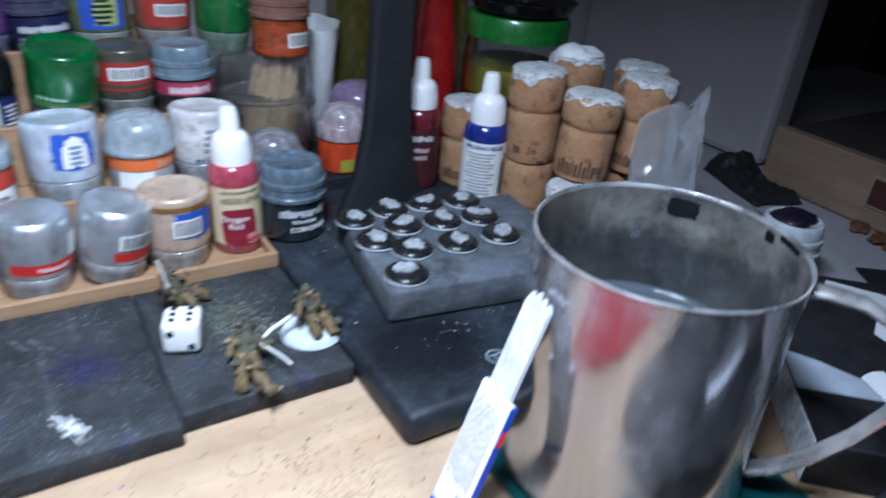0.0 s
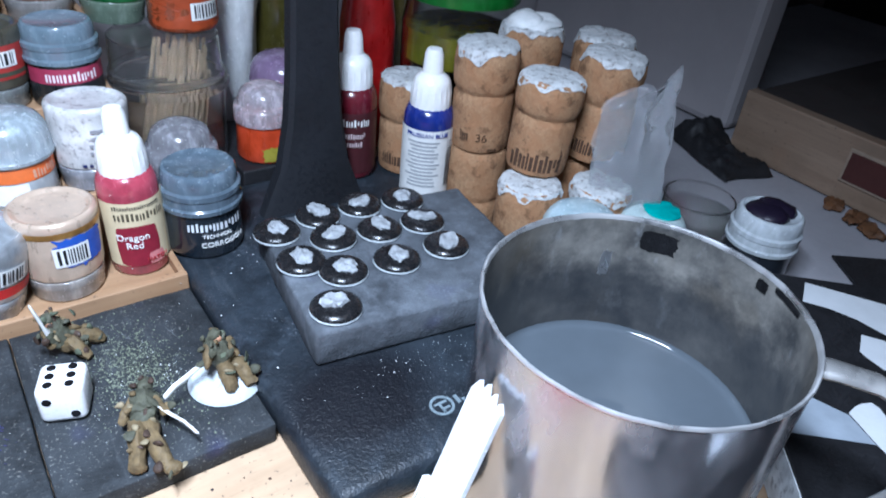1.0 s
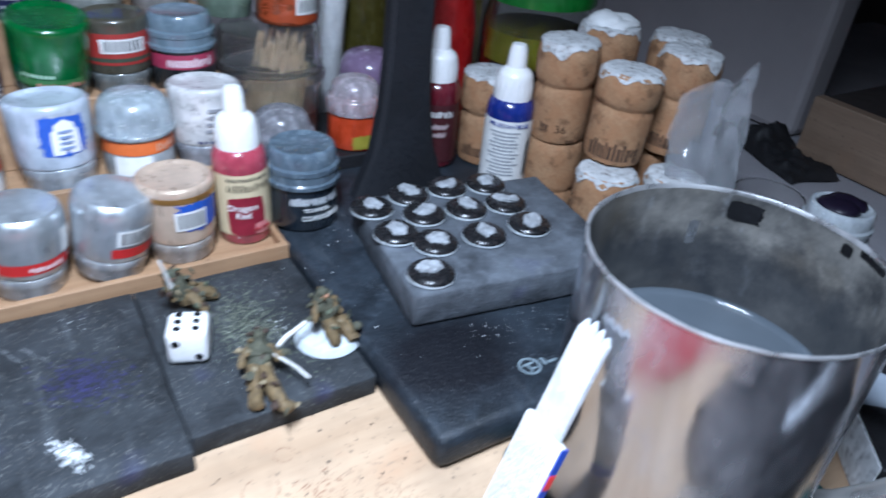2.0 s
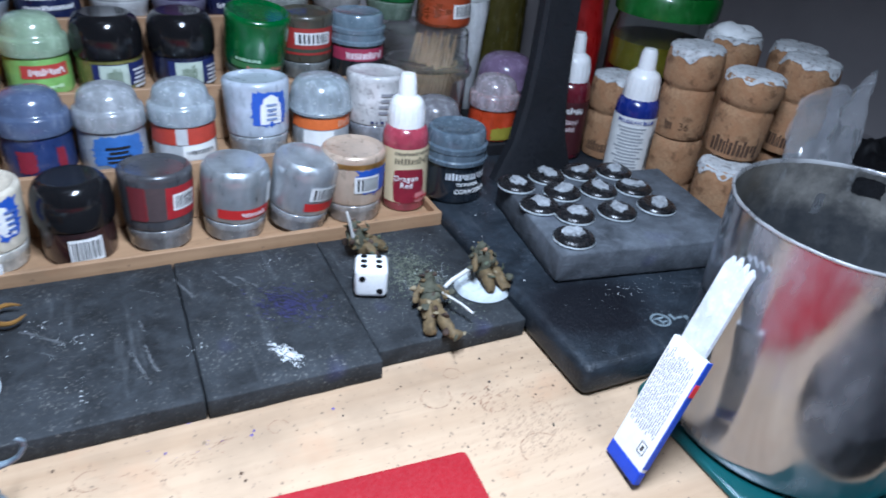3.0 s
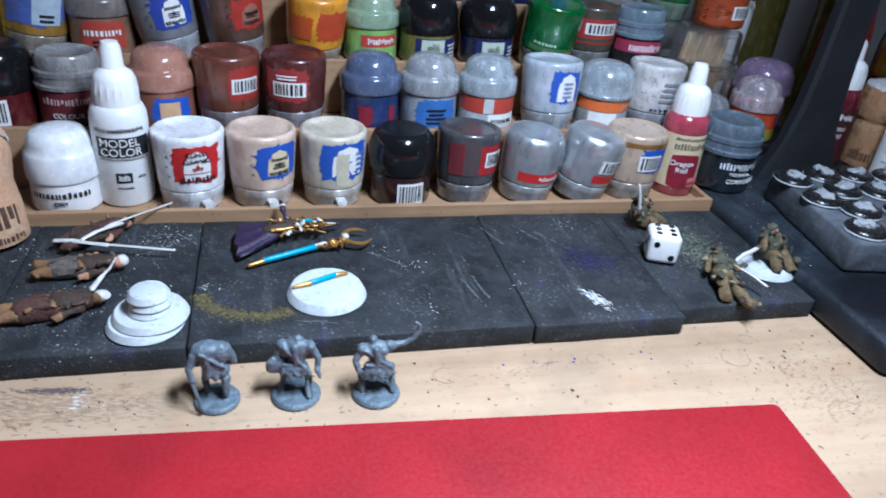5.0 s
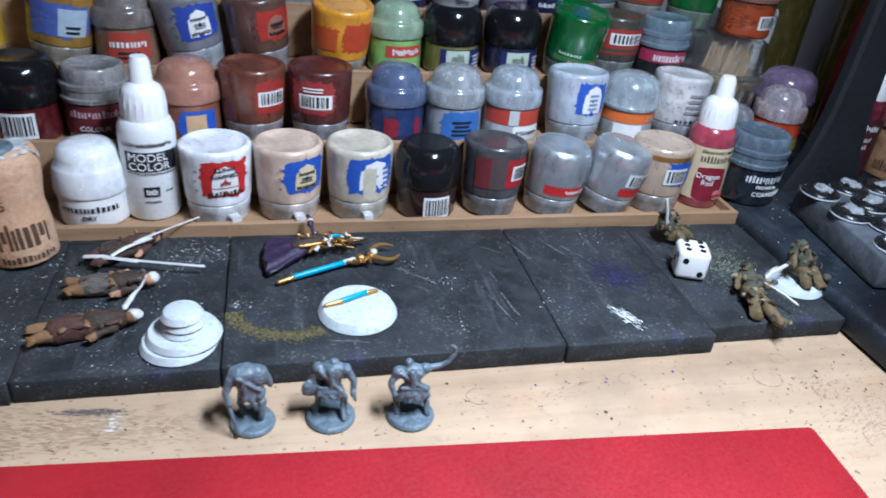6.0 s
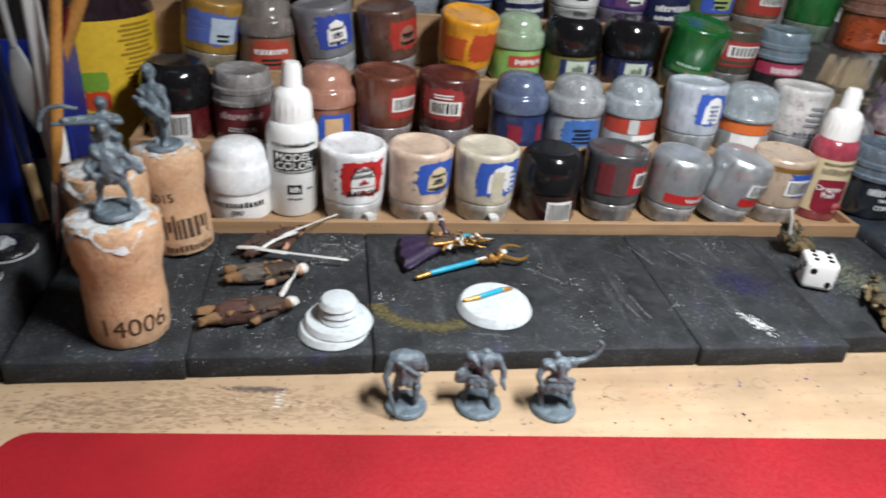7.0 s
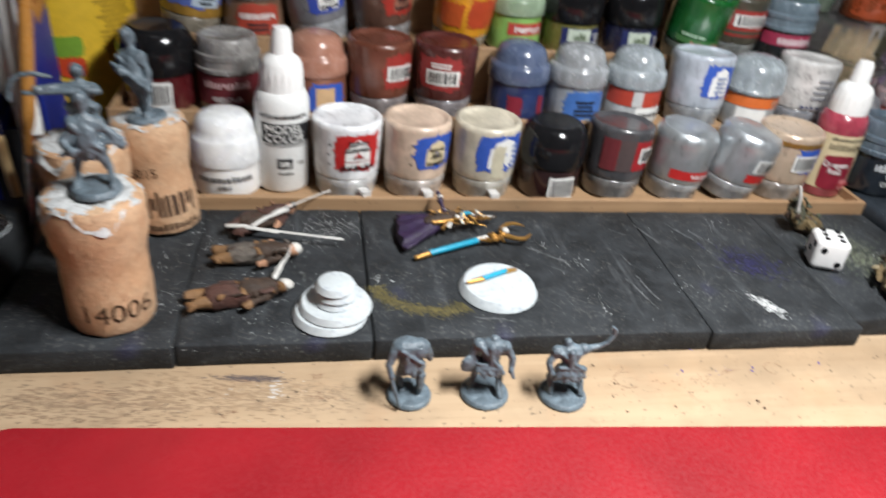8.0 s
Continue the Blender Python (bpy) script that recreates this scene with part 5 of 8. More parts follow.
part("cup", lathe([(0.0, 0.0), (MR - 0.006, 0.0), (MR + 0.0006, 0.0008), (MR + 0.0022, 0.0034), (MR + 0.0018, 0.0080), (MR + 0.0006, 0.020), (MR, 0.040), (MR, H - 0.012), (MR + 0.0003, H - 0.0009)], 72, None, False), STEEL, mug)
part("rim", rough_up(lathe([(MR + 0.0003, H - 0.0009), (MR + 0.0006, H - 0.0006), (MR + 0.0006, H - 0.0002), (MR + 0.0003, H + 0.0002), (MR - 0.0002, H + 0.0002), (MR - 0.0005, H - 0.0003), (MR - 0.0007, H - 0.0012)], 96, None, False), 0.00020, 240, 3), STEEL_RIM, mug, "worn bright rim")
part("lining", lathe([(MR - 0.0007, H - 0.0011), (MR - 0.0010, H - 0.012), (MR - 0.0014, 0.030), (MR - 0.003, 0.004), (0.0, 0.003)], 72, None, False), STEEL_IN, mug, "stained grey inside")
part("water", lathe([(0.0, 0.0480), (0.030, 0.0480), (MR - 0.0042, 0.0480), (MR - 0.0030, 0.0481), (MR - 0.0022, 0.0484), (MR - 0.0016, 0.0490), (MR - 0.0012, 0.0499)], 96, None, False), WATER, mug, "murky grey paint water")
ux, uy = math.cos(radians(-53)), math.sin(radians(-53))
hp = [(0.0424, 0.0842), (0.0480, 0.0846), (0.0580, 0.0838), (0.0680, 0.0795), (0.0752, 0.0710), (0.0780, 0.0600), (0.0764, 0.0490), (0.0700, 0.0365), (0.0605, 0.0235), (0.0515, 0.0145), (0.0440, 0.0110)]
part("handle", tube([(ux * d, uy * d, z) for d, z in hp], 0.0036, 14, (1.08, 0.55), None, (-uy, ux, 0)), STEEL_STRAP, mug, "bent steel strap handle")
for a0, half, z0, z1, seed in ((34, 8.5, H - 0.0105, H - 0.0025, 3), (-26, 9, H - 0.0030, H - 0.0008, 5), (54, 2.5, H - 0.0220, H - 0.0120, 8), (-12, 3, H - 0.0060, H - 0.0020, 9)):
    bm = wrap_splash([(MR - 0.0009, 0.0), (MR - 0.0009, H)], a0 + 90, half, z0, z1, 0.2, seed, -0.0003)
    bmesh.ops.solidify(bm, geom=bm.faces[:], thickness=0.0004)
    part("paint_crust", bm, MATT_BLACK if seed != 8 else STEEL_RIM, mug, "dried black paint" if seed != 8 else "pale dried runs")

# ---------------------------------------------------------------- paper sachet leaning on the mug
A, B = Vector((0.2767, -0.1690, 0.0020)), Vector((0.3065, -0.1655, 0.0775))
U = (B - A).normalized()
W = (Vector((-0.06, -1.0, 0.30)) - U * Vector((-0.06, -1.0, 0.30)).dot(U)).normalized()
N = W.cross(U)
m = Matrix((W, U, N)).transposed().to_4x4()
m.translation = A
carton = thing("glue_box", m, "small white printed carton with blue ends leaning on the mug", "carton")
part("carton", block((0.0182, 0.0455, 0.0026), (0, 0.0280, 0), 0.0005, 2), WHITE_PAPER, carton, "", False)
part("end_band", block((0.0186, 0.0056, 0.0030), (0, 0.0028, 0), 0.0006, 2), ink((0.015, 0.05, 0.42)), carton, "blue end band", False)
part("side_band", block((0.0006, 0.0440, 0.0022), (0.0092, 0.0290, 0), 0.0001, 1), ink((0.02, 0.06, 0.40)), carton, "blue side", False)
part("side_mark", block((0.0007, 0.0050, 0.0020), (0.0094, 0.0400, 0), 0.0001, 1), ink((0.55, 0.03, 0.03)), carton, "red mark", False)
bm = bmesh.new()
rnd = random.Random(77)
for k in range(15):
    y, end = 0.0165 + rnd.uniform(0, 0.002), 0.0480 - rnd.uniform(0.0, 0.004)
    while y < end:
        w = rnd.uniform(0.0012, 0.0042)
        block((0.00034, min(w, end - y), 0.0002), (-0.0078 + 0.00102 * k, y + min(w, end - y) / 2, 0.00132), 0, 1, bm)
        y += w + 0.0006
part("print", bm, ink((0.24, 0.23, 0.27)), carton, "", False)
bm = bmesh.new()
for k in range(4):
    block((0.0008, 0.018, 0.0002), (-0.004 + 0.003 * k, 0.0330, -0.00132), 0, 1, bm)
part("print", bm, ink((0.36, 0.36, 0.40)), carton, "", False)
bm = bmesh.new()
for sx, sy, w, hh in ((0.0045, 0.0100, 0.0034, 0.0003), (0.0045, 0.0142, 0.0034, 0.0003), (0.0029, 0.0121, 0.0003, 0.0045), (0.0061, 0.0121, 0.0003, 0.0045), (0.0045, 0.0121, 0.0012, 0.0020)):
    block((w, hh, 0.0002), (sx, sy, 0.00132), 0, 1, bm)
part("symbol", bm, BLK, carton, "", False)
bm = bmesh.new()
edge = [(-0.0063, 0.0480), (0.0063, 0.0480), (0.0063, 0.0815), (0.0046, 0.0835), (0.0036, 0.0800), (0.0018, 0.0842), (0.0006, 0.0806), (-0.0014, 0.0848), (-0.0030, 0.0812), (-0.0046, 0.0838), (-0.0063, 0.0805)]
lo_v, hi_v = [bm.verts.new((x, y, -0.0007)) for x, y in edge], [bm.verts.new((x, y, 0.0007)) for x, y in edge]
bm.faces.new(hi_v)
bm.faces.new(list(reversed(lo_v)))
for i in range(len(edge)):
    j = (i + 1) % len(edge)
    bm.faces.new((lo_v[i], lo_v[j], hi_v[j], hi_v[i]))
part("nozzle_strip", bm, milky((0.68, 0.72, 0.76), 0.3), carton, "torn milky plastic strip")

# ---------------------------------------------------------------- behind the mug
tagged(part("storage_box", slab(0.3340, 0.3960, 0.0640, 0.1270, 0.0001, 0.0210, 0.001), MATT_BLACK, None, "", False), "low black box under two paint pots", "box")


def open_shell(profile, wall, n=40):
    """A thin round vessel: outer profile up, inner profile down."""
    inner = [(max(0.0, r - wall), z + (wall if k == 0 else 0)) for k, (r, z) in enumerate(profile)]
    return lathe([(0.0, profile[0][1])] + profile + list(reversed(inner)) + [(0.0, profile[0][1] + wall)], n, None, False)


tub = thing("pick_tub", pose(0.3120, 0.0980, 0.0003), "clear plastic tub of wooden toothpicks with a clear lid", "tub")
part("tub", open_shell([(0.0235, 0.0), (0.0250, 0.001), (0.0268, 0.060), (0.0275, 0.0610), (0.0275, 0.0640)], 0.0009), CLEAR_TUB, tub)
part("collar", lathe([(0.0276, 0.0600), (0.0290, 0.0606), (0.0294, 0.0622), (0.0290, 0.0638), (0.0277, 0.0643)], 40, None, False), CLEAR_TUB, tub)
part("lid", open_shell([(0.0262, 0.0645), (0.0274, 0.0650), (0.0274, 0.0680), (0.0262, 0.0690), (0.0255, 0.0850), (0.0235, 0.0862), (0.0, 0.0864)], 0.0008), CLEAR_TUB, tub)
PICK = surf("pick_wood", (0.68, 0.52, 0.34), 0.7, 0, 0.15, 200)
rnd = random.Random(12)
for k in range(120):
    a, r = rnd.uniform(0, 6.28), 0.0200 * math.sqrt(rnd.random())
    top = Vector((0.62 * r * math.cos(a) + 0.0085 + rnd.uniform(-0.003, 0.003), 0.8 * r * math.sin(a) + rnd.uniform(-0.003, 0.003), 0.066 + rnd.uniform(-0.010, 0.016)))
    bm = limb(bmesh.new(), (0.8 * r * math.cos(a) - 0.0060, r * math.sin(a) * 0.85, 0.003), top, 0.0012, 0.0010, 5)
    part("toothpick", bm, PICK, tub)

cup = thing("plastic_cup", pose(0.3570, 0.1545, 0.0003) @ Matrix.Diagonal((1.27, 1.27, 1.42, 1)), "crumpled cloudy white plastic cup", "cup")
bm = open_shell([(0.0150, 0.0), (0.0160, 0.001), (0.0190, 0.052), (0.0198, 0.060), (0.0192, 0.066)], 0.0007)
part("cup", rough_up(rough_up(bm, 0.0024, 60, 3), 0.0009, 170, 5), milky((0.80, 0.82, 0.82), 0.3), cup)

red_bottle = thing("squeeze_bottle", pose(0.4335, 0.1120, 0.0003), "tall red plastic squeeze bottle", "bottle")
part("body", lathe([(0.0150, 0.0), (0.0165, 0.002), (0.0165, 0.075), (0.0130, 0.100), (0.0105, 0.125), (0.0090, 0.160), (0.0, 0.162)], 32), paint((0.36, 0.008, 0.008), 0.3), red_bottle)
yb = thing("oil_bottle", pose(0.4020, 0.1700, 0.0003), "tall yellow-green liquid bottle at the back", "bottle")
part("body", lathe([(0.018, 0.0), (0.020, 0.002), (0.020, 0.11), (0.014, 0.14), (0.012, 0.18), (0.0, 0.18)], 32), paint((0.060, 0.052, 0.010), 0.2), yb)
yb = thing("oil_bottle", pose(0.4650, 0.1560, 0.0003), "tall yellow bottle behind the jar", "bottle")
part("body", lathe([(0.018, 0.0), (0.020, 0.002), (0.020, 0.10), (0.012, 0.13), (0.010, 0.16), (0.0, 0.16)], 32), paint((0.14, 0.105, 0.012), 0.25), yb)

jar = thing("glass_jar", pose(0.4740, 0.0760, 0.0003), "glass jar half full of dark liquid with a green lid", "jar")
part("glass", open_shell([(0.0280, 0.0), (0.0330, 0.002), (0.0335, 0.010), (0.0335, 0.082), (0.0315, 0.092), (0.0300, 0.097), (0.0300, 0.104)], 0.0016, 48), JAR_GLASS, jar)
part("liquid", lathe([(0.0, 0.003), (0.0300, 0.003), (0.0314, 0.010), (0.0314, 0.062), (0.0, 0.062)], 40, None, False), paint((0.020, 0.013, 0.008), 0.1), jar, "dark brown liquid")
part("oil", lathe([(0.0, 0.0622), (0.0314, 0.0622), (0.0314, 0.080), (0.0, 0.080)], 40, None, False), paint((0.24, 0.21, 0.02), 0.1), jar, "yellow liquid layer")
lid = part("lid", ribbed([(0.0308, 0.0965), (0.0330, 0.0970), (0.0335, 0.1080), (0.0320, 0.1110), (0.0, 0.1115)], 0.0966, 0.1085, 96, 0.00007), paint((0.014, 0.14, 0.016), 0.35), jar, "green lid")
dish = thing("black_dish", pose(0.4760, 0.0760, 0.1120, 0, 0, 20), "small black plastic dish on the jar lid", "dish")
part("dish", open_shell([(0.026, 0.0), (0.031, 0.0012), (0.0345, 0.0070), (0.0350, 0.0085)], 0.0012), BLACK, dish)

bag = thing("plastic_bag", pose(0.4640, -0.0800, 0.0003, 0, 0, -32), "clear crumpled plastic zip bag standing behind the mug", "bag")
bm = bmesh.new()
nx, nz = 14, 20
for side in (-1, 1):
    g = []
    for j in range(nz + 1):
        row = []
        for i in range(nx + 1):
            u, v = i / nx - 0.5, j / nz
            w = 0.034 * min(1.0, 0.35 + 1.6 * v)
            bul = 0.004 * (1 - v) * (1 - (2 * u) ** 2) + 0.0008
            p = Vector((u * w, side * bul + 0.027 * v, v * (0.090 + 0.020 * u - 0.012 * max(0.0, 0.18 - abs(u - 0.32))) + 0.0002))
            p += noise.noise_vector(p * 90 + Vector((side * 4, 0, 0))) * 0.0030 * (0.2 + v)
            p.y += 0.0006 * math.sin(u * 26 + 2.0 * noise.noise(p * 60)) * v * side
            p.z -= 0.007 * v * max(0.0, 1 - abs(u - 0.22) / 0.12)
            p.z = max(p.z, 0.0002)
            row.append(bm.verts.new(p))
        g.append(row)
    for j in range(nz):
        for i in range(nx):
            bm.faces.new((g[j][i], g[j][i + 1], g[j + 1][i + 1], g[j + 1][i]) if side < 0 else (g[j][i], g[j + 1][i], g[j + 1][i + 1], g[j][i + 1]))
part("film", bm, FILM, bag)
bm = bmesh.new()
strip = []
for i in range(15):
    u = i / 14 - 0.5
    strip.append((u * 0.033, 0.027 * 0.96 - 0.0006, 0.955 * (0.090 + 0.020 * u) + 0.0004 * math.sin(i * 1.7)))
part("zip_strip", tube(strip, 0.0003, 6), FILM, bag, "ridged zip strip")

paint_pot("round", 0.4425, -0.0705, 0.0003, paint((0.30, 0.42, 0.46), 0.3), milky((0.42, 0.58, 0.64), 0.2), [], "pale blue paint pot behind the steel mug", 0, (0, 0), 1.14)
paint_pot("round", 0.4780, -0.0830, 0.0003, paint((0.36, 0.46, 0.46), 0.3), milky((0.46, 0.60, 0.60), 0.2), [], "paint pot with a turquoise-stained lid behind the mug", 0, (0, 0), 1.05)
bm = lathe([(0.0085, 0.0), (0.0080, 0.0008), (0.0, 0.0010)], 20)
stain = part("stain", rough_up(bm, 0.0012, 300, 1), ink((0.02, 0.36, 0.34)), bpy.data.objects["paint_pot"] and [o for o in scene.objects if o.get("label", "").startswith("paint pot with a turq")][0], "dried turquoise paint")
stain.location = (0.002, -0.002, 0.0372)
dish = thing("clear_dish", pose(0.5440, -0.0650, 0.0003), "small round clear plastic dish on the desk", "dish")
part("dish", open_shell([(0.0175, 0.0), (0.0190, 0.001), (0.0195, 0.020), (0.0205, 0.0205)], 0.0010), CLEAR_TUB, dish)
pot = paint_pot("step", 0.5320, -0.1105, 0.0003, paint((0.020, 0.024, 0.032), 0.3), milky((0.56, 0.62, 0.66), 0.25), [("bars", -30, 30, 0.006, 0.010, WHT, 5)], "dark paint pot with a pale lid stained purple-black", 0, (0, 0), 1.06)
bm = bmesh.new()
for k in range(5):
    blob(bm, (random.Random(k).uniform(-0.006, 0.005), random.Random(k + 9).uniform(-0.004, 0.006), 0.0362), (0.0095, 0.0085, 0.0038), 0, k * 50)
part("stain", rough_up(bm, 0.001, 200, 5), surf("purple_black", (0.012, 0.008, 0.020), 0.4), pot, "dried purple-black paint")
paint_pot("round", 0.4935, -0.1150, 0.0003, paint((0.30, 0.26, 0.22), 0.3), milky((0.40, 0.36, 0.33), 0.3), [], "brownish cloudy paint pot behind the mug", 0, (0, 0), 0.75)

bm = bmesh.new()
gn, gm, grid = 26, 16, []
for j in range(gm + 1):
    row = []
    for i in range(gn + 1):
        u, v = 2 * i / gn - 1, 2 * j / gm - 1
        p = Vector((u * 0.036, v * 0.019, 0))
        rim = max(0.0, 1 - max(abs(u), abs(v)) ** 3)
        p += Vector((noise.noise(p * 40), noise.noise(p * 40 + Vector((7, 0, 0))), 0)) * 0.005
        p.z = rim * (0.005 + 0.010 * abs(noise.noise(p * 85)) + 0.004 * noise.noise(p * 190) + 0.030 * max(0.0, u) ** 1.5)
        row.append(bm.verts.new((p.x, p.y, max(p.z, 0.0) + 0.0002)))
    grid.append(row)
for j in range(gm):
    for i in range(gn):
        bm.faces.new((grid[j][i], grid[j][i + 1], grid[j + 1][i + 1], grid[j + 1][i]))
cloth = tagged(part("black_cloth", bm, MATT_BLACK, None, "", True, 80), "crumpled black cloth lying at the back of the desk", "cloth")
cloth.matrix_world = pose(0.642, -0.010, 0.0003, 0, 0, 74)

# black boxes with white curved print, at the side of the mug
PRINT_W = surf("white_print", (0.66, 0.68, 0.70), 0.5, 0, 0.06)


def printed_box(m, w, d, h, arcs, label):
    bx = thing("printed_box", m, label, "box", "printed boxes")
    part("box", block((w, d, h), (w / 2, d / 2, h / 2), 0.0007, 1), MATT_BLACK, bx, "", False)
    for cx, cy, rad, wid, a0, a1 in arcs:
        bm = bmesh.new()
        pr = []
        for k in range(17):
            t = radians(a0 + (a1 - a0) * k / 16)
            pr.append([bm.verts.new((cx + r * math.cos(t), cy + r * math.sin(t), h + 0.0003)) for r in (rad, rad + wid)])
        for a, b2 in zip(pr, pr[1:]):
            bm.faces.new((a[0], a[1], b2[1], b2[0]))
        part("stripe", bm, PRINT_W, bx, "white printed stripe", False)
    return bx


STRIPE_AT = pose(0.4065, -0.2130, 0.0003, 0, 0, -42)
STRIPE_BOX = printed_box(STRIPE_AT, 0.150, 0.135, 0.020, [], "black cardboard box printed with white curved stripes")


def box_print(points, mt, label):
    """A flat printed shape on the lid of the striped box."""
    bm = bmesh.new()
    bm.faces.new([bm.verts.new((x, y, 0.0203)) for x, y in points])
    bmesh.ops.recalc_face_normals(bm, faces=bm.faces[:])
    part("stripe", bm, mt, STRIPE_BOX, label, False)


box_print([(0.0383, 0.1300), (0.0325, 0.1141), (0.0430, 0.1114), (0.0533, 0.1059), (0.0621, 0.0976), (0.0720, 0.0880), (0.0850, 0.1170)], PRINT_W, "white printed stripe")
box_print([(0.0514, 0.0955), (0.0600, 0.0935), (0.0700, 0.0850), (0.0670, 0.0700), (0.0572, 0.0717), (0.0524, 0.0741), (0.0478, 0.0807), (0.0465, 0.0836)], PRINT_W, "white printed stripe")
box_print([(0.0289, 0.0459), (0.0325, 0.0498), (0.0355, 0.0520), (0.0400, 0.0535), (0.0420, 0.0512), (0.0428, 0.0470), (0.0421, 0.0392), (0.0396, 0.0330), (0.0357, 0.0278), (0.0337, 0.0322)], PRINT_W, "white printed spot")
box_print([(0.0004, 0.0315), (0.0335, 0.0318), (0.0287, 0.0448), (0.0137, 0.0535), (0.0004, 0.0580)], surf("grey_blue_print", (0.32, 0.36, 0.41), 0.5), "grey-blue printed panel")
SPECKLE = surf("speckled_pale_print", (0.76, 0.78, 0.80), 0.5, 0, 0.25, 160, 0.3, 700, 0, 0.9, (0.25, 0.26, 0.28))
part("side_print", slab(-0.0006, -0.0001, 0.0010, 0.1340, 0.0006, 0.0196), SPECKLE, STRIPE_BOX, "speckled grey side", False)
printed_box(pose(0.2640, -0.4160, 0.0003, 0, 0, 0), 0.167, 0.180, 0.016, [(0.06, 0.05, 0.085, 0.012, 40, 75)], "flat black cardboard box with a white printed stripe")
sheet = tagged(part("black_sheet", slab(-0.045, 0.045, -0.026, 0.026, 0.0001, 0.0012, 0.0003), MATT_BLACK, None, "", False), "black sheet lying on the desk behind the striped box", "sheet")
sheet.matrix_world = pose(0.6150, -0.1700, 0.0003, 0, 0, -35)
crate = thing("wooden_box", pose(0.660, -0.200, 0.0), "low wooden box with dark red panels in its side", "box")
part("side_panel", slab(0.0, 0.010, 0.0, 0.194, 0.0001, 0.0430, 0.001), CRATE, crate, "", False)
# far panels and filling carry the box's inner shade as dark colour
part("side_panel", slab(0.190, 0.200, 0.0, 0.194, 0.0001, 0.0410, 0.001), SHADE_BROWN, crate, "far side coloured dark as if shaded", False)
part("end_panel", slab(0.0101, 0.1899, 0.184, 0.194, 0.0001, 0.0410, 0.001), SHADE_BROWN, crate, "far end coloured dark as if shaded", False)
part("end_panel", slab(0.0101, 0.1899, 0.0, 0.010, 0.0001, 0.0430, 0.001), CRATE, crate, "", False)
part("filling", slab(0.0101, 0.1899, 0.0101, 0.1839, 0.0001, 0.0415), SHADE_BROWN, crate, "dark fill in place of the shaded inside", False)
PALE_EDGE, RED_INSET = surf("pale_edge", (0.30, 0.23, 0.17), 0.6), surf("dark_red_panel", (0.065, 0.018, 0.015), 0.5)
for py in (0.040, 0.082):
    part("frame_strip", slab(-0.0016, -0.0001, py - 0.004, py + 0.034, 0.0135, 0.0352, 0.0004), PALE_EDGE, crate, "", False)
    part("inset", slab(-0.0024, -0.0017, py - 0.002, py + 0.032, 0.0155, 0.0332), RED_INSET, crate, "dark red inset", False)

ORANGE_SCRAP = surf("orange_scrap", (0.115, 0.050, 0.018), 0.7, 0, 0.4, 200, 0.6)
for k, (px, py) in enumerate(((0.646, -0.108), (0.640, -0.122), (0.650, -0.092))):
    bm = bmesh.new()
    blob(bm, (0, 0, 0.0020), (0.0095 - 0.001 * k, 0.0060, 0.0022), 0, k * 40, 3)
    rough_up(bm, 0.0030, 260, k * 5)
    for v in bm.verts:
        v.co.z = max(v.co.z, 0.0)
    tagged(part("scrap", bm, ORANGE_SCRAP), "crumpled orange-brown scrap beside the wooden box", "scrap", "scraps").matrix_world = pose(px, py, 0.0003, 0, 0, 40 * k)


# ---------------------------------------------------------------- tools on the other side
holder = thing("brush_holder", pose(-0.1140, 0.0040, 0.0003, 0, 0, 2), "blue cardboard brush holder full of brushes and tools", "holder")
part("front_panel", slab(-0.085, -0.0240, 0.0, 0.0018, 0.0, 0.0860, 0.0004), BLUE_CARD, holder, "", False)
part("front_panel", slab(-0.0239, 0.0, 0.0002, 0.0016, 0.0, 0.0430, 0.0004), MATT_BLACK, holder, "black front strip", False)
bm = slab(-0.0018, 0.0, 0.0019, 0.0520, 0.0, 0.0895, 0.0004)
for v in bm.verts:
    if v.co.z > 0.05:
        v.co.z -= 0.14 * (v.co.y - 0.0019)
    v.co.x -= 0.13 * (v.co.y - 0.0019)
part("side_panel", bm, BLUE_CARD, holder, "blue side with a slanting top", False)
part("side_panel", slab(-0.085, -0.0832, 0.0019, 0.0520, 0.0, 0.0860, 0.0004), BLUE_CARD, holder, "", False)
part("back_panel", slab(-0.0420, -0.0086, 0.0502, 0.0520, 0.0, 0.0820, 0.0004), BLUE_CARD, holder, "", False)
# added sheet hides the lit wall; its black stands for shade
part("back_panel", slab(-0.0831, -0.0421, 0.0502, 0.0520, 0.0, 0.1500, 0.0004), MATT_BLACK, holder, "added black sheet standing in for the shade behind the brushes", False)
part("bottom", slab(-0.0831, -0.0086, 0.0019, 0.0501, 0.0, 0.0016), BLUE_CARD, holder, "", False)


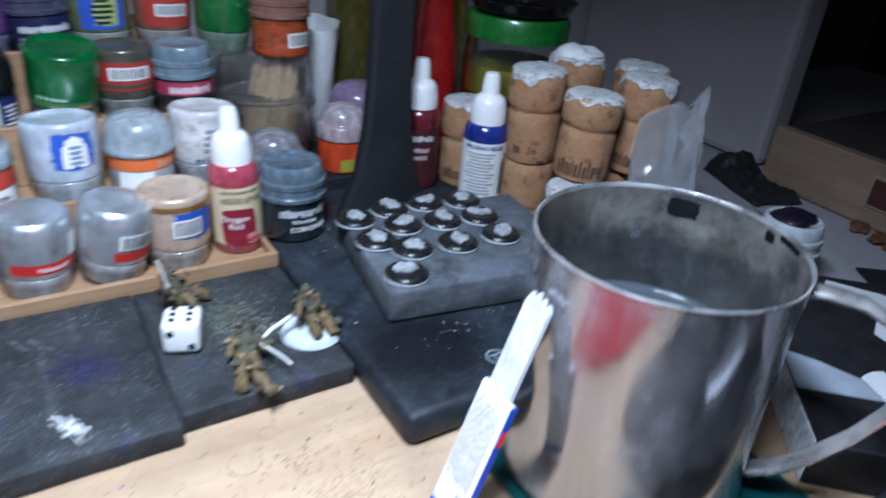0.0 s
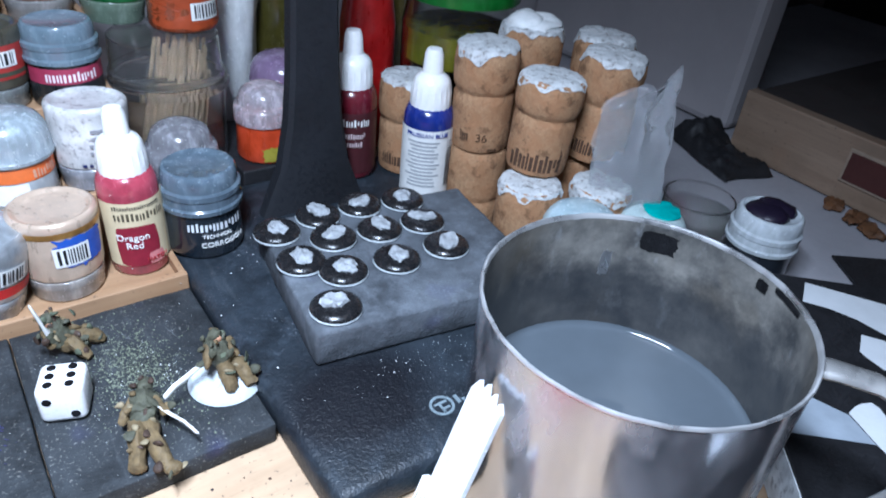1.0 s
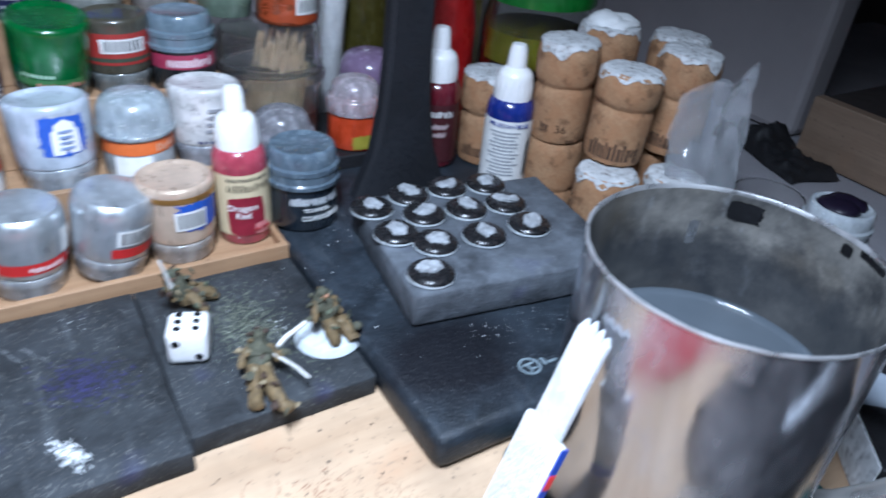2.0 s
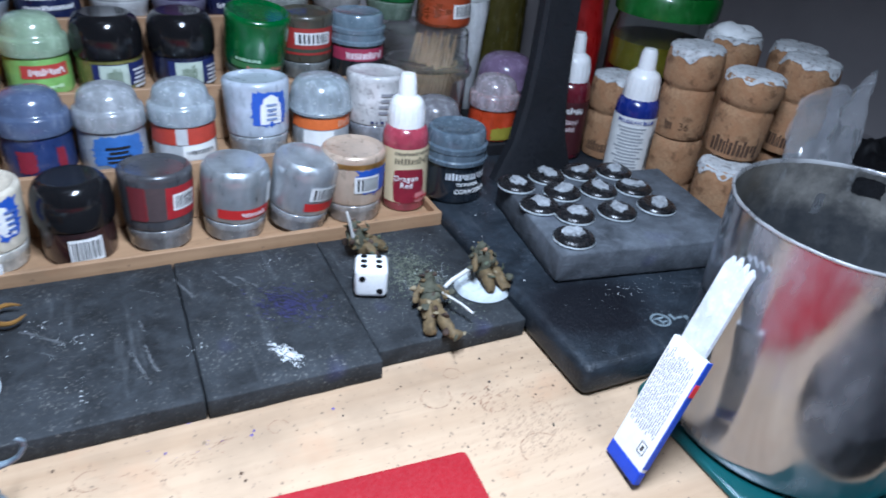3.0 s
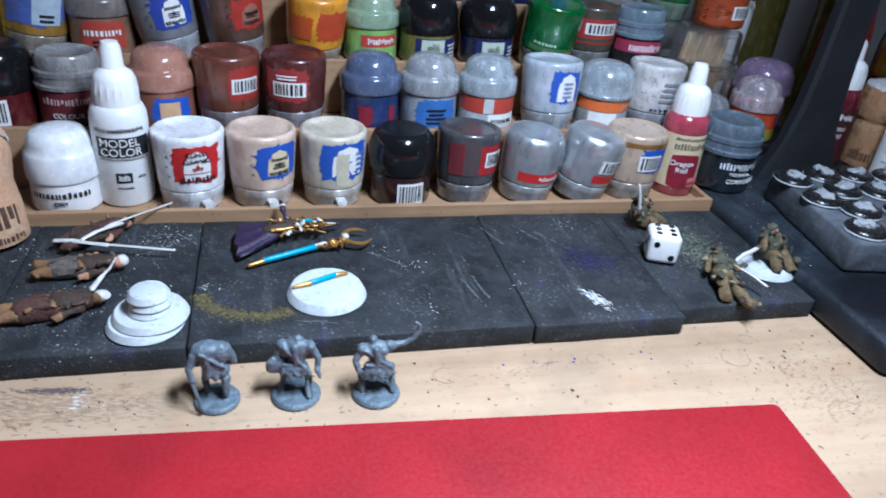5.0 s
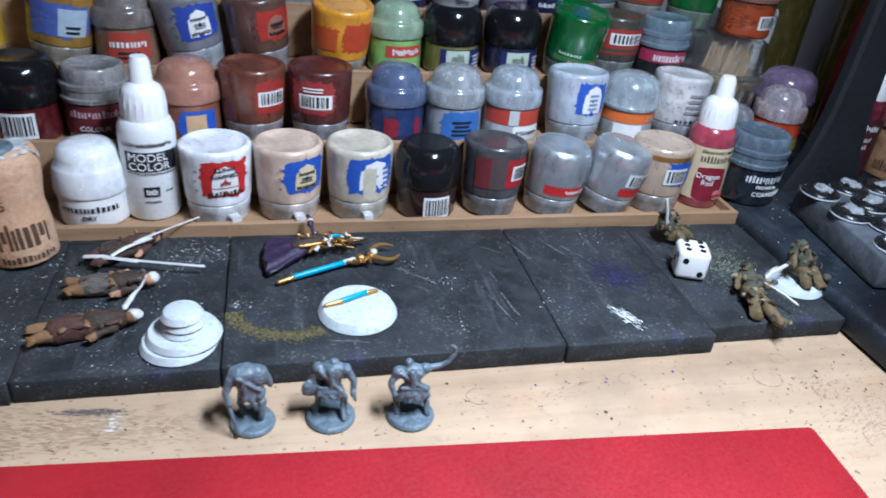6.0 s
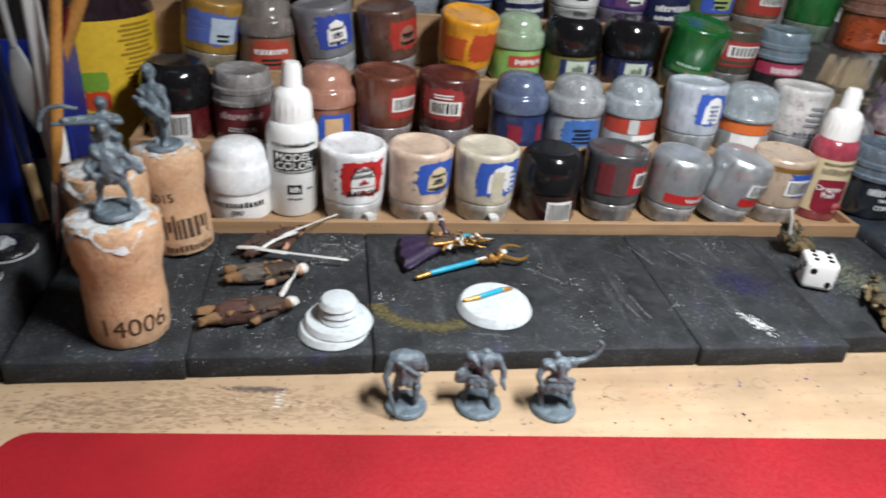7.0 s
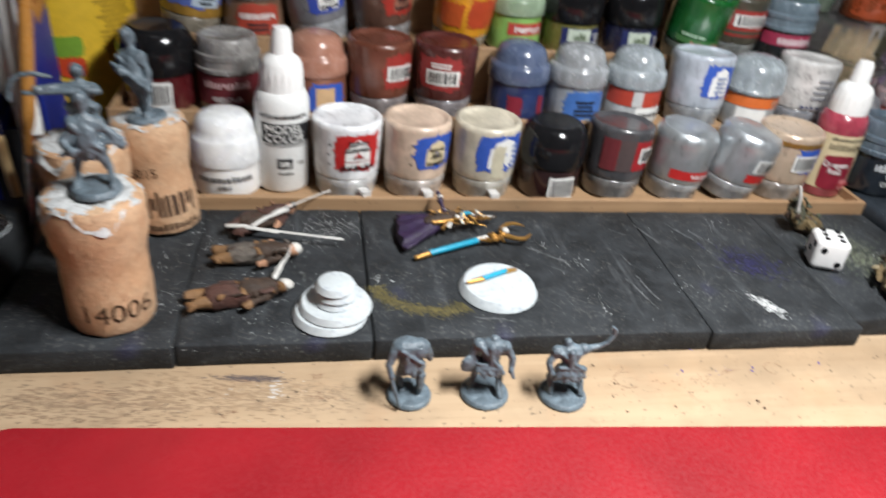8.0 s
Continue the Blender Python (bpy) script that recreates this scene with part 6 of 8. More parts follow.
def brush(a, b, handle, label, r=0.0028, ferrule=BRASS, tip=(0.06, 0.035, 0.02), cut=(0.12, 0.30)):
    """A paint brush from its tip at a to the end of its handle at b."""
    a, b = Vector(a), Vector(b)
    d = b - a
    br = thing("paint_brush", Matrix.Translation(a), label, "paint brush", "brushes")
    lo, hi = cut
    part("bristles", limb(bmesh.new(), d * 0.01, d * lo, r * 0.25, r * 0.75, 8), surf("bristle", tip, 0.7), br)
    part("ferrule", tube([d * lo, d * (lo + 0.3 * (hi - lo)), d * (lo + 0.34 * (hi - lo)), d * (hi - 0.02), d * (hi - 0.015), d * hi], [r * 0.8, r * 0.9, r * 0.84, r * 0.95, r * 1.06, r * 0.95], 12), ferrule, br, "metal ferrule")
    part("handle", tube([d * (hi + (1 - hi) * k) for k in (0.0, 0.08, 0.26, 0.57, 0.86, 1.0)], [r * 0.95, r * 1.2, r * 1.3, r * 1.1, r * 0.8, r * 0.5], 12), handle, br)
    return br


LACQUER = surf("dark_blue_lacquer", (0.003, 0.005, 0.022), 0.08, 0, 0.12, 90, 0.05, 700, 0, 0, (0.5, 0.5, 0.5), 0.8)
VARNISH = surf("orange_wood", (0.42, 0.19, 0.045), 0.28, 0, 0.25, 60, 0.1, 500, 0, 0, (0.5, 0.5, 0.5), 0.5)
brush((-0.1200, -0.0205, 0.0006), (-0.1505, 0.0225, 0.172), LACQUER, "fine brush with a dark blue handle and brass ferrule", 0.0023, BRASS, (0.03, 0.02, 0.012), (0.13, 0.27))
brush((-0.1210, -0.0205, 0.0006), (-0.1005, 0.0100, 0.175), VARNISH, "brush with a varnished orange wooden handle", 0.0021, CHROME, (0.03, 0.02, 0.012), (0.05, 0.23))
brush((-0.1600, 0.0280, 0.0030), (-0.0790, 0.0280, 0.166), VARNISH, "thick orange wooden brush in the holder", 0.0028, CHROME)
brush((-0.1600, 0.0300, 0.0030), (-0.1650, 0.0200, 0.165), surf("grey_handle", (0.38, 0.39, 0.41), 0.3), "pale grey handled brush in the holder", 0.0036, CHROME)
brush((-0.1500, 0.0360, 0.0030), (-0.1120, 0.0240, 0.105), surf("dark_red_lacquer", (0.12, 0.006, 0.006), 0.15), "short brush with a dark red handle in the holder", 0.0017, CHROME)
knife = thing("hobby_knife", Matrix.Translation((-0.1150, -0.0150, 0.0097)), "white handled hobby knife with a steel collar", "knife")
part("handle", tube([(0.0008, 0.0045, 0.0385), (0.0003, 0.0065, 0.0450), (-0.0034, 0.0160, 0.070), (-0.0075, 0.0285, 0.105), (-0.0140, 0.0470, 0.155)], [0.0036, 0.0037, 0.0034, 0.0034, 0.0034], 12), WHITE, knife)
part("collar", tube([(0.0002, 0.0020, 0.026), (0.0006, 0.0032, 0.0315), (0.0006, 0.0034, 0.0320), (0.0008, 0.0045, 0.0388)], [0.0020, 0.0024, 0.0029, 0.0030], 12), CHROME, knife, "steel collar")
part("blade", tube([(0.0, 0.0002, 0.0002), (0.0002, 0.0020, 0.0265)], [0.0005, 0.0020], 8, (1, 0.2)), CHROME, knife, "steel blade")
spat = thing("sculpting_tool", pose(0, 0, 0), "grey leaf-shaped sculpting tool leaning in the holder", "tool")
GREY_TOOL = surf("dull_grey_tool", (0.34, 0.35, 0.36), 0.3, 0.4)
part("blade", tube([(-0.1278, 0.0018, 0.094), (-0.1272, 0.0016, 0.088), (-0.1266, 0.0014, 0.080), (-0.1256, 0.0010, 0.071), (-0.1245, 0.0006, 0.063), (-0.1232, 0.0, 0.056)], [0.0014, 0.0036, 0.0054, 0.0053, 0.0034, 0.0009], 14, (1.0, 0.28), None, (1, 0, 0)), GREY_TOOL, spat)
part("shaft", tube([(-0.1278, 0.0018, 0.0935), (-0.1292, 0.0024, 0.1135), (-0.1330, 0.0030, 0.165)], [0.0014, 0.0016, 0.0018], 10), GREY_TOOL, spat)
part("point", tube([(-0.1233, 0.0, 0.0565), (-0.1190, -0.0030, 0.0097)], [0.0009, 0.0007], 8), GREY_TOOL, spat)

tubj = thing("yellow_tub", pose(-0.1350, 0.1120, 0.0003), "large dark bottle with a yellow printed label", "bottle")
TUBP = [(0.034, 0.0), (0.0365, 0.0015), (0.0370, 0.010), (0.0370, 0.088), (0.0350, 0.094), (0.0330, 0.130), (0.0, 0.132)]
tb = part("body", lathe(TUBP, 48), paint((0.022, 0.012, 0.016), 0.15), tubj)
part("label", wrap_rect(TUBP, 63, 58, 0.012, 0.0862, 0.0004), ink((0.64, 0.41, 0.03)), tb, "yellow label")
part("print", wrap_lines(TUBP, 58, 18, 0.050, 0.0845, 14, 3, 0.0008), ink((0.30, 0.19, 0.02)), tb)
part("leaf_print", wrap_splash(TUBP, 17, 13, 0.050, 0.0615, 0.2, 3, 0.0008), ink((0.16, 0.30, 0.03)), tb)
part("berry_print", wrap_splash(TUBP, 19, 10, 0.040, 0.051, 0.2, 8, 0.0010), ink((0.50, 0.05, 0.015)), tb)


# ---------------------------------------------------------------- die
die = thing("die", pose(0.2262, -0.0480, 0.0097, 0, 0, -20) @ Matrix.Scale(0.965, 4), "white six-sided die with black pips on the foam board", "die")
part("cube", block((0.0152, 0.0152, 0.0152), (0, 0, 0.0076), 0.0026, 4), WHITE, die)
for face in ("six", "two", "three"):
    spots = {"six": [(sx, sy) for sx in (-0.0034, 0.0034) for sy in (-0.0042, 0, 0.0042)], "two": [(-0.0040, 0.0028), (0.0040, -0.0036)], "three": [(-0.004, 0.004), (0, 0), (0.004, -0.004)]}[face]
    for sx, sy in spots:
        bm = lathe([(0.00155, 0.0), (0.00150, 0.0002), (0.0, 0.0003)], 14)
        if face == "six":
            bm.transform(pose(sx, sy, 0.01520))
        elif face == "two":
            bm.transform(pose(sx, -0.0076, 0.0076 + sy, 90))
        else:
            bm.transform(pose(-0.0076, sx, 0.0076 + sy, 90, 0, -90))
        part("pip", bm, BLACK, die)


# ---------------------------------------------------------------- round plastic bases
def disc_base(x, y, z, r, h, label, lean=(0, 0), mat=None):
    ob = tagged(part("plastic_disc", lathe([(r * 0.97, 0.0), (r, 0.0005), (r - h * 0.42, h - 0.0003), (r - h * 0.50, h), (r * 0.80, h + 0.0001), (0.0, h + 0.0001)], 48), mat or PRIMER), label, "plastic disc", "round discs")
    ob.matrix_world = pose(x, y, z, lean[0], lean[1], 0)
    return ob


disc_base(0.0672, -0.0660, 0.0096, 0.0160, 0.0038, "white primed round base carrying a painted staff piece")
disc_base(0.0000, -0.0795, 0.0096, 0.0138, 0.0028, "large white primed base at the bottom of the pile")
disc_base(0.0020, -0.0780, 0.0125, 0.0136, 0.0026, "large white primed base in the pile")
for k in range(3):
    disc_base(0.0020 + 0.0005 * (k % 2), -0.0786 + 0.0005 * (k % 3), 0.0153 + 0.0027 * k, 0.0076, 0.0026, "small white primed base on the pile")
disc_base(0.2760, -0.0615, 0.0090, 0.0132, 0.0034, "white primed base under a painted soldier")


# ---------------------------------------------------------------- figures, each one plain mesh
def figure(name, limbs, blobs, mats, m, label, base=None, remesh=0.0, jag=0.0009, extra=None):
    bm = bmesh.new()
    if extra:
        extra(bm)
    for l in limbs:
        limb(bm, l[0], l[1], l[2], l[3], 10, l[4] if len(l) > 4 else 0, l[5] if len(l) > 5 else 1.0)
    for q in blobs:
        blob(bm, q[0], q[1], q[2] if len(q) > 2 else 0, q[3] if len(q) > 3 else 0)
    rough_up(bm, jag * (0.5 if remesh else 1.0), 330, len(label))
    if base:
        lathe([(base, 0.0), (base, 0.0006), (base * 0.93, 0.0016), (base * 0.9, 0.0018), (0.0, 0.0018)], 32, bm)
    ob = part(name, bm, mats)
    if remesh:
        md = ob.modifiers.new("fuse", "REMESH")
        md.mode, md.voxel_size, md.use_smooth_shade = "VOXEL", remesh, True
    ob.matrix_world = m
    return tagged(ob, label, "model figure", "model figures")


def soldier_parts(arm_r, arm_l, stoop=0.0, stride=0.0060, hem=0.0104, head=False, girth=1.0):
    """Limbs of a broad cloaked model soldier about 24 mm tall, back to the desk's front; hem is where the tunic ends."""
    s = stoop
    limbs = [((-stride, 0.0016, 0.0024), (-stride * 0.92, 0.0030, 0.0068), 0.0010, 0.0014), ((-stride * 0.92, 0.0030, 0.0068), (-0.0024, 0, 0.0122), 0.0014, 0.0021),
             ((stride, -0.0018, 0.0024), (stride * 0.92, 0.0006, 0.0066), 0.0010, 0.0014), ((stride * 0.92, 0.0006, 0.0066), (0.0024, 0, 0.0122), 0.0014, 0.0021),
             ((-stride, 0.0034, 0.0022), (-stride * 1.05, -0.0006, 0.0021), 0.0011, 0.0013), ((stride, 0.0, 0.0022), (stride * 1.05, -0.0036, 0.0021), 0.0011, 0.0013),
             ((-0.0040, 0, 0.0124), (0.0040, 0, 0.0120), 0.0020, 0.0020), ((-0.0044, -0.0022, 0.0196), (0.0042, -0.0034, 0.0130), 0.0009, 0.0009)]
    g = girth
    for k in range(7):
        u = -1 + k / 3
        limbs.append(((0.0032 * u * g, -0.0014 + 0.0008 * abs(u), 0.0134), (0.0050 * u * g, -0.0024 + 0.0024 * abs(u), hem + 0.0008 * (k % 2)), 0.0015, 0.0012))
    blobs = [((0, s * 0.4, 0.0166), (0.0050 * g, 0.0036 * g, 0.0048)), ((0, s * 0.7, 0.0194), (0.0056 * g, 0.0034 * g, 0.0030)), ((-0.0046 * g, s * 0.7, 0.0190), (0.0026, 0.0026, 0.0025)), ((0.0046 * g, s * 0.7, 0.0190), (0.0026, 0.0026, 0.0025)),
             ((0.0032 * g, -0.0024, 0.0122), (0.0017, 0.0014, 0.0018)), ((0, -0.0016, 0.0152), (0.0047 * g, 0.0024, 0.0056))]
    if head:
        blobs += [((0, 0.0004, 0.0252), (0.0024, 0.0026, 0.0029)), ((0, -0.0010, 0.0262), (0.0022, 0.0020, 0.0018))]
        limbs.append(((0, 0, 0.0200), (0, 0.0002, 0.0240), 0.0016, 0.0014))
    else:
        blobs.append(((0.0004, s + 0.0040, 0.0172), (0.0020, 0.0020, 0.0018)))
        for k in range(4):
            u = -0.8 + k * 0.53
            limbs.append(((0.0030 * u, -0.0022 - 0.0008 * (1 - u * u), 0.0206), (0.0042 * u + 0.0006 * (-1) ** k, -0.0028 - 0.0010 * (1 - u * u), 0.0150), 0.0007, 0.0006))
    for arm in (arm_r, arm_l):
        for a, b2 in zip(arm, arm[1:]):
            limbs.append((a, b2, 0.0014, 0.0012))
        blobs.append((arm[-1], (0.0015, 0.0015, 0.0015)))
    return limbs, blobs


FACE_AWAY = "unpainted grey resin model "


def cloak(limbs, top, low, wide_top, wide_low, y, folds=9, r=0.0009):
    """Hanging cloth as a fan of narrow folds."""
    for k in range(folds):
        u = -1 + 2 * k / (folds - 1)
        limbs.append(((wide_top * u, y - 0.0006 * (1 - u * u), top), (wide_low * u + 0.0003 * (-1) ** k, y - 0.0012 * (1 - u * u) - 0.0003 * (k % 2), low + 0.0007 * ((k * 5) % 3)), r, r * 1.05))


def leg(limbs, hip, knee, foot, toe):
    limbs += [(hip, knee, 0.0019, 0.0013), (knee, foot, 0.0013, 0.0009), (foot, toe, 0.0010, 0.0009)]


# stooping, humped back, leaning on a stick
l, q = [], [((-0.0016, 0.0012, 0.0212), (0.0056, 0.0040, 0.0034)), ((0.0022, 0.0006, 0.0205), (0.0042, 0.0036, 0.0040)), ((-0.0006, 0.0010, 0.0165), (0.0042, 0.0032, 0.0042)),
            ((0.0018, 0.0006, 0.0128), (0.0034, 0.0030, 0.0034)), ((-0.0006, 0.0056, 0.0196), (0.0022, 0.0024, 0.0022)), ((-0.0022, -0.0022, 0.0190), (0.0011, 0.0012, 0.0030))]
leg(l, (-0.0022, 0.0016, 0.0130), (-0.0034, 0.0036, 0.0072), (-0.0026, 0.0020, 0.0026), (-0.0036, 0.0048, 0.0024))
leg(l, (0.0024, 0.0004, 0.0130), (0.0034, 0.0014, 0.0074), (0.0030, -0.0014, 0.0026), (0.0036, 0.0014, 0.0024))
cloak(l, 0.0168, 0.0118, 0.0026, 0.0030, -0.0016, 6)
l += [((-0.0060, 0.0000, 0.0205), (-0.0082, -0.0012, 0.0160), 0.0016, 0.0012), ((-0.0082, -0.0012, 0.0160), (-0.0072, -0.0034, 0.0122), 0.0011, 0.0010), ((-0.0078, -0.0026, 0.0140), (-0.0050, -0.0066, 0.0020), 0.0007, 0.0006),
      ((0.0052, 0.0004, 0.0196), (0.0066, 0.0014, 0.0150), 0.0016, 0.0012), ((0.0034, -0.0012, 0.0100), (0.0030, -0.0020, 0.0042), 0.0016, 0.0012), ((-0.0042, -0.0026, 0.0222), (0.0030, -0.0030, 0.0160), 0.0006, 0.0006)]
figure("model_soldier", l, q, FIG_GREY, pose(0.0262, -0.1135, 0.0002, 0, 0, 6), FACE_AWAY + "of a stooping soldier leaning on a stick", 0.0078, 0.00036, 0.0007)
# upright, legs apart, round shield on one arm
l, q = [], [((0.0004, 0.0006, 0.0208), (0.0052, 0.0032, 0.0036)), ((0.0004, 0.0004, 0.0168), (0.0032, 0.0026, 0.0040)), ((0.0002, 0.0002, 0.0132), (0.0042, 0.0030, 0.0022)), ((0.0010, 0.0010, 0.0240), (0.0017, 0.0016, 0.0014)),
            ((-0.0062, -0.0010, 0.0142), (0.0040, 0.0014, 0.0038), 0, 24), ((0.0034, -0.0024, 0.0140), (0.0013, 0.0012, 0.0016)), ((-0.0040, 0.0004, 0.0218), (0.0022, 0.0024, 0.0020)), ((0.0048, 0.0004, 0.0216), (0.0022, 0.0024, 0.0020))]
leg(l, (-0.0020, 0.0004, 0.0132), (-0.0042, 0.0020, 0.0078), (-0.0050, -0.0002, 0.0026), (-0.0058, 0.0028, 0.0024))
leg(l, (0.0024, 0.0002, 0.0132), (0.0044, 0.0006, 0.0076), (0.0048, -0.0036, 0.0026), (0.0056, -0.0010, 0.0024))
cloak(l, 0.0138, 0.0112, 0.0038, 0.0046, -0.0020, 9)
l += [((0.0000, -0.0020, 0.0224), (0.0006, -0.0024, 0.0150), 0.0012, 0.0008), ((0.0024, -0.0014, 0.0216), (0.0014, -0.0020, 0.0160), 0.0008, 0.0007)]
l += [((-0.0048, 0.0002, 0.0208), (-0.0066, -0.0006, 0.0166), 0.0015, 0.0012), ((0.0056, 0.0002, 0.0208), (0.0078, 0.0000, 0.0170), 0.0015, 0.0012), ((0.0078, 0.0000, 0.0170), (0.0074, -0.0020, 0.0130), 0.0012, 0.0010),
      ((0.0074, -0.0022, 0.0136), (0.0086, -0.0028, 0.0110), 0.0009, 0.0006), ((-0.0036, -0.0022, 0.0150), (0.0038, -0.0024, 0.0148), 0.0007, 0.0007), ((-0.0036, -0.0020, 0.0222), (0.0026, -0.0028, 0.0156), 0.0006, 0.0006)]
figure("model_soldier", l, q, FIG_GREY, pose(0.0527, -0.1140, 0.0002, 0, 0, -10), FACE_AWAY + "of a broad soldier with a round shield", 0.0087, 0.00036, 0.0007)
# crouched, one arm raising a curved blade
l, q = [], [((-0.0004, 0.0006, 0.0196), (0.0052, 0.0032, 0.0034)), ((-0.0002, 0.0002, 0.0160), (0.0032, 0.0026, 0.0034)), ((0.0000, -0.0002, 0.0126), (0.0052, 0.0034, 0.0024)), ((-0.0016, 0.0012, 0.0232), (0.0018, 0.0017, 0.0016)),
            ((-0.0052, 0.0004, 0.0200), (0.0024, 0.0024, 0.0024)), ((0.0042, 0.0004, 0.0208), (0.0022, 0.0022, 0.0020)), ((-0.0010, -0.0028, 0.0122), (0.0024, 0.0014, 0.0018)), ((0.0044, -0.0018, 0.0134), (0.0016, 0.0014, 0.0018))]
leg(l, (-0.0024, 0.0004, 0.0118), (-0.0054, 0.0016, 0.0078), (-0.0048, -0.0008, 0.0026), (-0.0058, 0.0022, 0.0024))
leg(l, (0.0026, 0.0002, 0.0118), (0.0052, 0.0004, 0.0074), (0.0056, -0.0026, 0.0026), (0.0064, 0.0002, 0.0024))
cloak(l, 0.0132, 0.0098, 0.0042, 0.0052, -0.0020, 9)
l += [((-0.0008, -0.0020, 0.0212), (-0.0004, -0.0026, 0.0144), 0.0013, 0.0009), ((0.0020, -0.0014, 0.0204), (0.0012, -0.0022, 0.0150), 0.0008, 0.0007)]
l += [((-0.0058, 0.0002, 0.0194), (-0.0078, -0.0008, 0.0160), 0.0015, 0.0012), ((-0.0078, -0.0008, 0.0160), (-0.0066, -0.0026, 0.0124), 0.0012, 0.0010), ((0.0050, 0.0006, 0.0208), (0.0090, 0.0010, 0.0212), 0.0013, 0.0011), ((0.0090, 0.0010, 0.0212), (0.0122, 0.0010, 0.0230), 0.0011, 0.0010),
      ((0.0122, 0.0010, 0.0230), (0.0142, 0.0010, 0.0258), 0.0009, 0.0008), ((0.0142, 0.0010, 0.0258), (0.0142, 0.0010, 0.0282), 0.0008, 0.0007), ((0.0142, 0.0010, 0.0282), (0.0128, 0.0010, 0.0296), 0.0007, 0.0005), ((-0.0040, -0.0024, 0.0150), (0.0040, -0.0026, 0.0144), 0.0008, 0.0008), ((-0.0044, -0.0020, 0.0206), (0.0034, -0.0028, 0.0146), 0.0006, 0.0006)]
figure("model_soldier", l, q, FIG_GREY, pose(0.0806, -0.1165, 0.0002, 0, 0, 0), FACE_AWAY + "soldier raising a curved blade", 0.0087, 0.00036, 0.0007)

# on the corks
l, q = soldier_parts([(-0.0045, 0, 0.0192), (-0.0074, -0.002, 0.0150), (-0.0050, -0.004, 0.0130)], [(0.0045, 0, 0.0192), (0.0078, -0.001, 0.0160), (0.0104, -0.001, 0.0135)], 0.0, 0.0056, 0.0104, True, 0.8)
l += [((-0.0080, -0.003, 0.0120), (0.0110, -0.001, 0.0150), 0.0009, 0.0008)]
figure("model_soldier", l, q, FIG_GREY, pose(-0.0730, -0.0785, 0.0602, 0, 0, 10) @ Matrix.Diagonal((0.90, 0.95, 1.17, 1)), "unpainted grey resin soldier standing on a cork, legs apart", 0.0086, 0.0004)
l, q = soldier_parts([(-0.0045, 0, 0.0195), (-0.0090, -0.002, 0.0200), (-0.0130, -0.003, 0.0200)], [(0.0045, 0, 0.0195), (0.0062, -0.003, 0.0190), (0.0030, -0.005, 0.0200)], 0.0, 0.0044, 0.0104, True, 0.85)
bow = [(-0.0215, -0.004, 0.0165), (-0.0210, -0.004, 0.0205), (-0.0194, -0.004, 0.0236), (-0.0165, -0.004, 0.0254), (-0.0125, -0.004, 0.0258), (-0.0080, -0.003, 0.0244)]
l += [(p, r, 0.0009, 0.0008) for p, r in zip(bow, bow[1:])] + [((-0.0169, -0.003, 0.0187), (-0.0020, -0.003, 0.0190), 0.0009, 0.0009)]
figure("model_archer", l, q, FIG_GREY, pose(-0.0868, -0.0340, 0.0578, 0, 0, 8), "unpainted grey resin archer standing on a cork", 0.0098, 0.0004)
l, q = soldier_parts([(-0.0040, 0, 0.0192), (-0.0062, -0.002, 0.0160), (-0.0030, -0.005, 0.0160)], [(0.0040, 0, 0.0192), (0.0052, 0.0, 0.0150), (0.0046, -0.002, 0.0100)], 0.0, 0.0026, 0.0112, True, 0.72)
l += [((-0.0056, -0.0045, 0.0180), (0.0040, -0.0040, 0.0120), 0.0009, 0.0009)]
figure("model_soldier", l, q, FIG_GREY, pose(-0.0700, -0.0150, 0.0580, 0, -6, -20) @ Matrix.Diagonal((1.0, 1.05, 1.27, 1)), "unpainted grey resin soldier standing on the rear cork", 0.0076, 0.0004)

ROBE = surf("brown_robe", (0.070, 0.030, 0.022), 0.7, 0, 0.3, 300, 0.8, 900)
LEATHER = surf("tan_leather", (0.19, 0.100, 0.042), 0.65, 0, 0.25, 300, 0.6, 900)
UMBER = surf("umber_cloak", (0.042, 0.024, 0.015), 0.7, 0, 0.3, 300, 0.8, 900)
HAIR = surf("pale_hair", (0.60, 0.58, 0.54), 0.6, 0, 0.15, 400, 0.6, 900)
SKIN = surf("painted_flesh", (0.42, 0.22, 0.13), 0.6, 0, 0.15, 400)
KHAKI = surf("khaki_cloth", (0.125, 0.086, 0.038), 0.75, 0, 0.35, 320, 0.9, 800)
KHAKI_G = surf("olive_gear", (0.060, 0.060, 0.038), 0.75, 0, 0.35, 320, 0.9, 800)
SAND = surf("sand_highlight", (0.21, 0.17, 0.10), 0.75, 0, 0.25, 400)
TUFT = surf("green_tuft", (0.085, 0.098, 0.062), 0.9, 0, 0.4, 500, 0.9, 900)
PALE_MET = surf("primed_blade", (0.62, 0.61, 0.58), 0.45, 0.1, 0.1, 300)
GREY_CLOTH = surf("grey_brown_cloth", (0.105, 0.088, 0.074), 0.7, 0, 0.4, 300, 0.8, 900)
PURPLE = surf("purple_robe", (0.024, 0.012, 0.042), 0.5, 0, 0.35, 300, 0.6, 800)
TURQ = surf("turquoise_paint", (0.010, 0.30, 0.46), 0.35, 0, 0.15, 300)


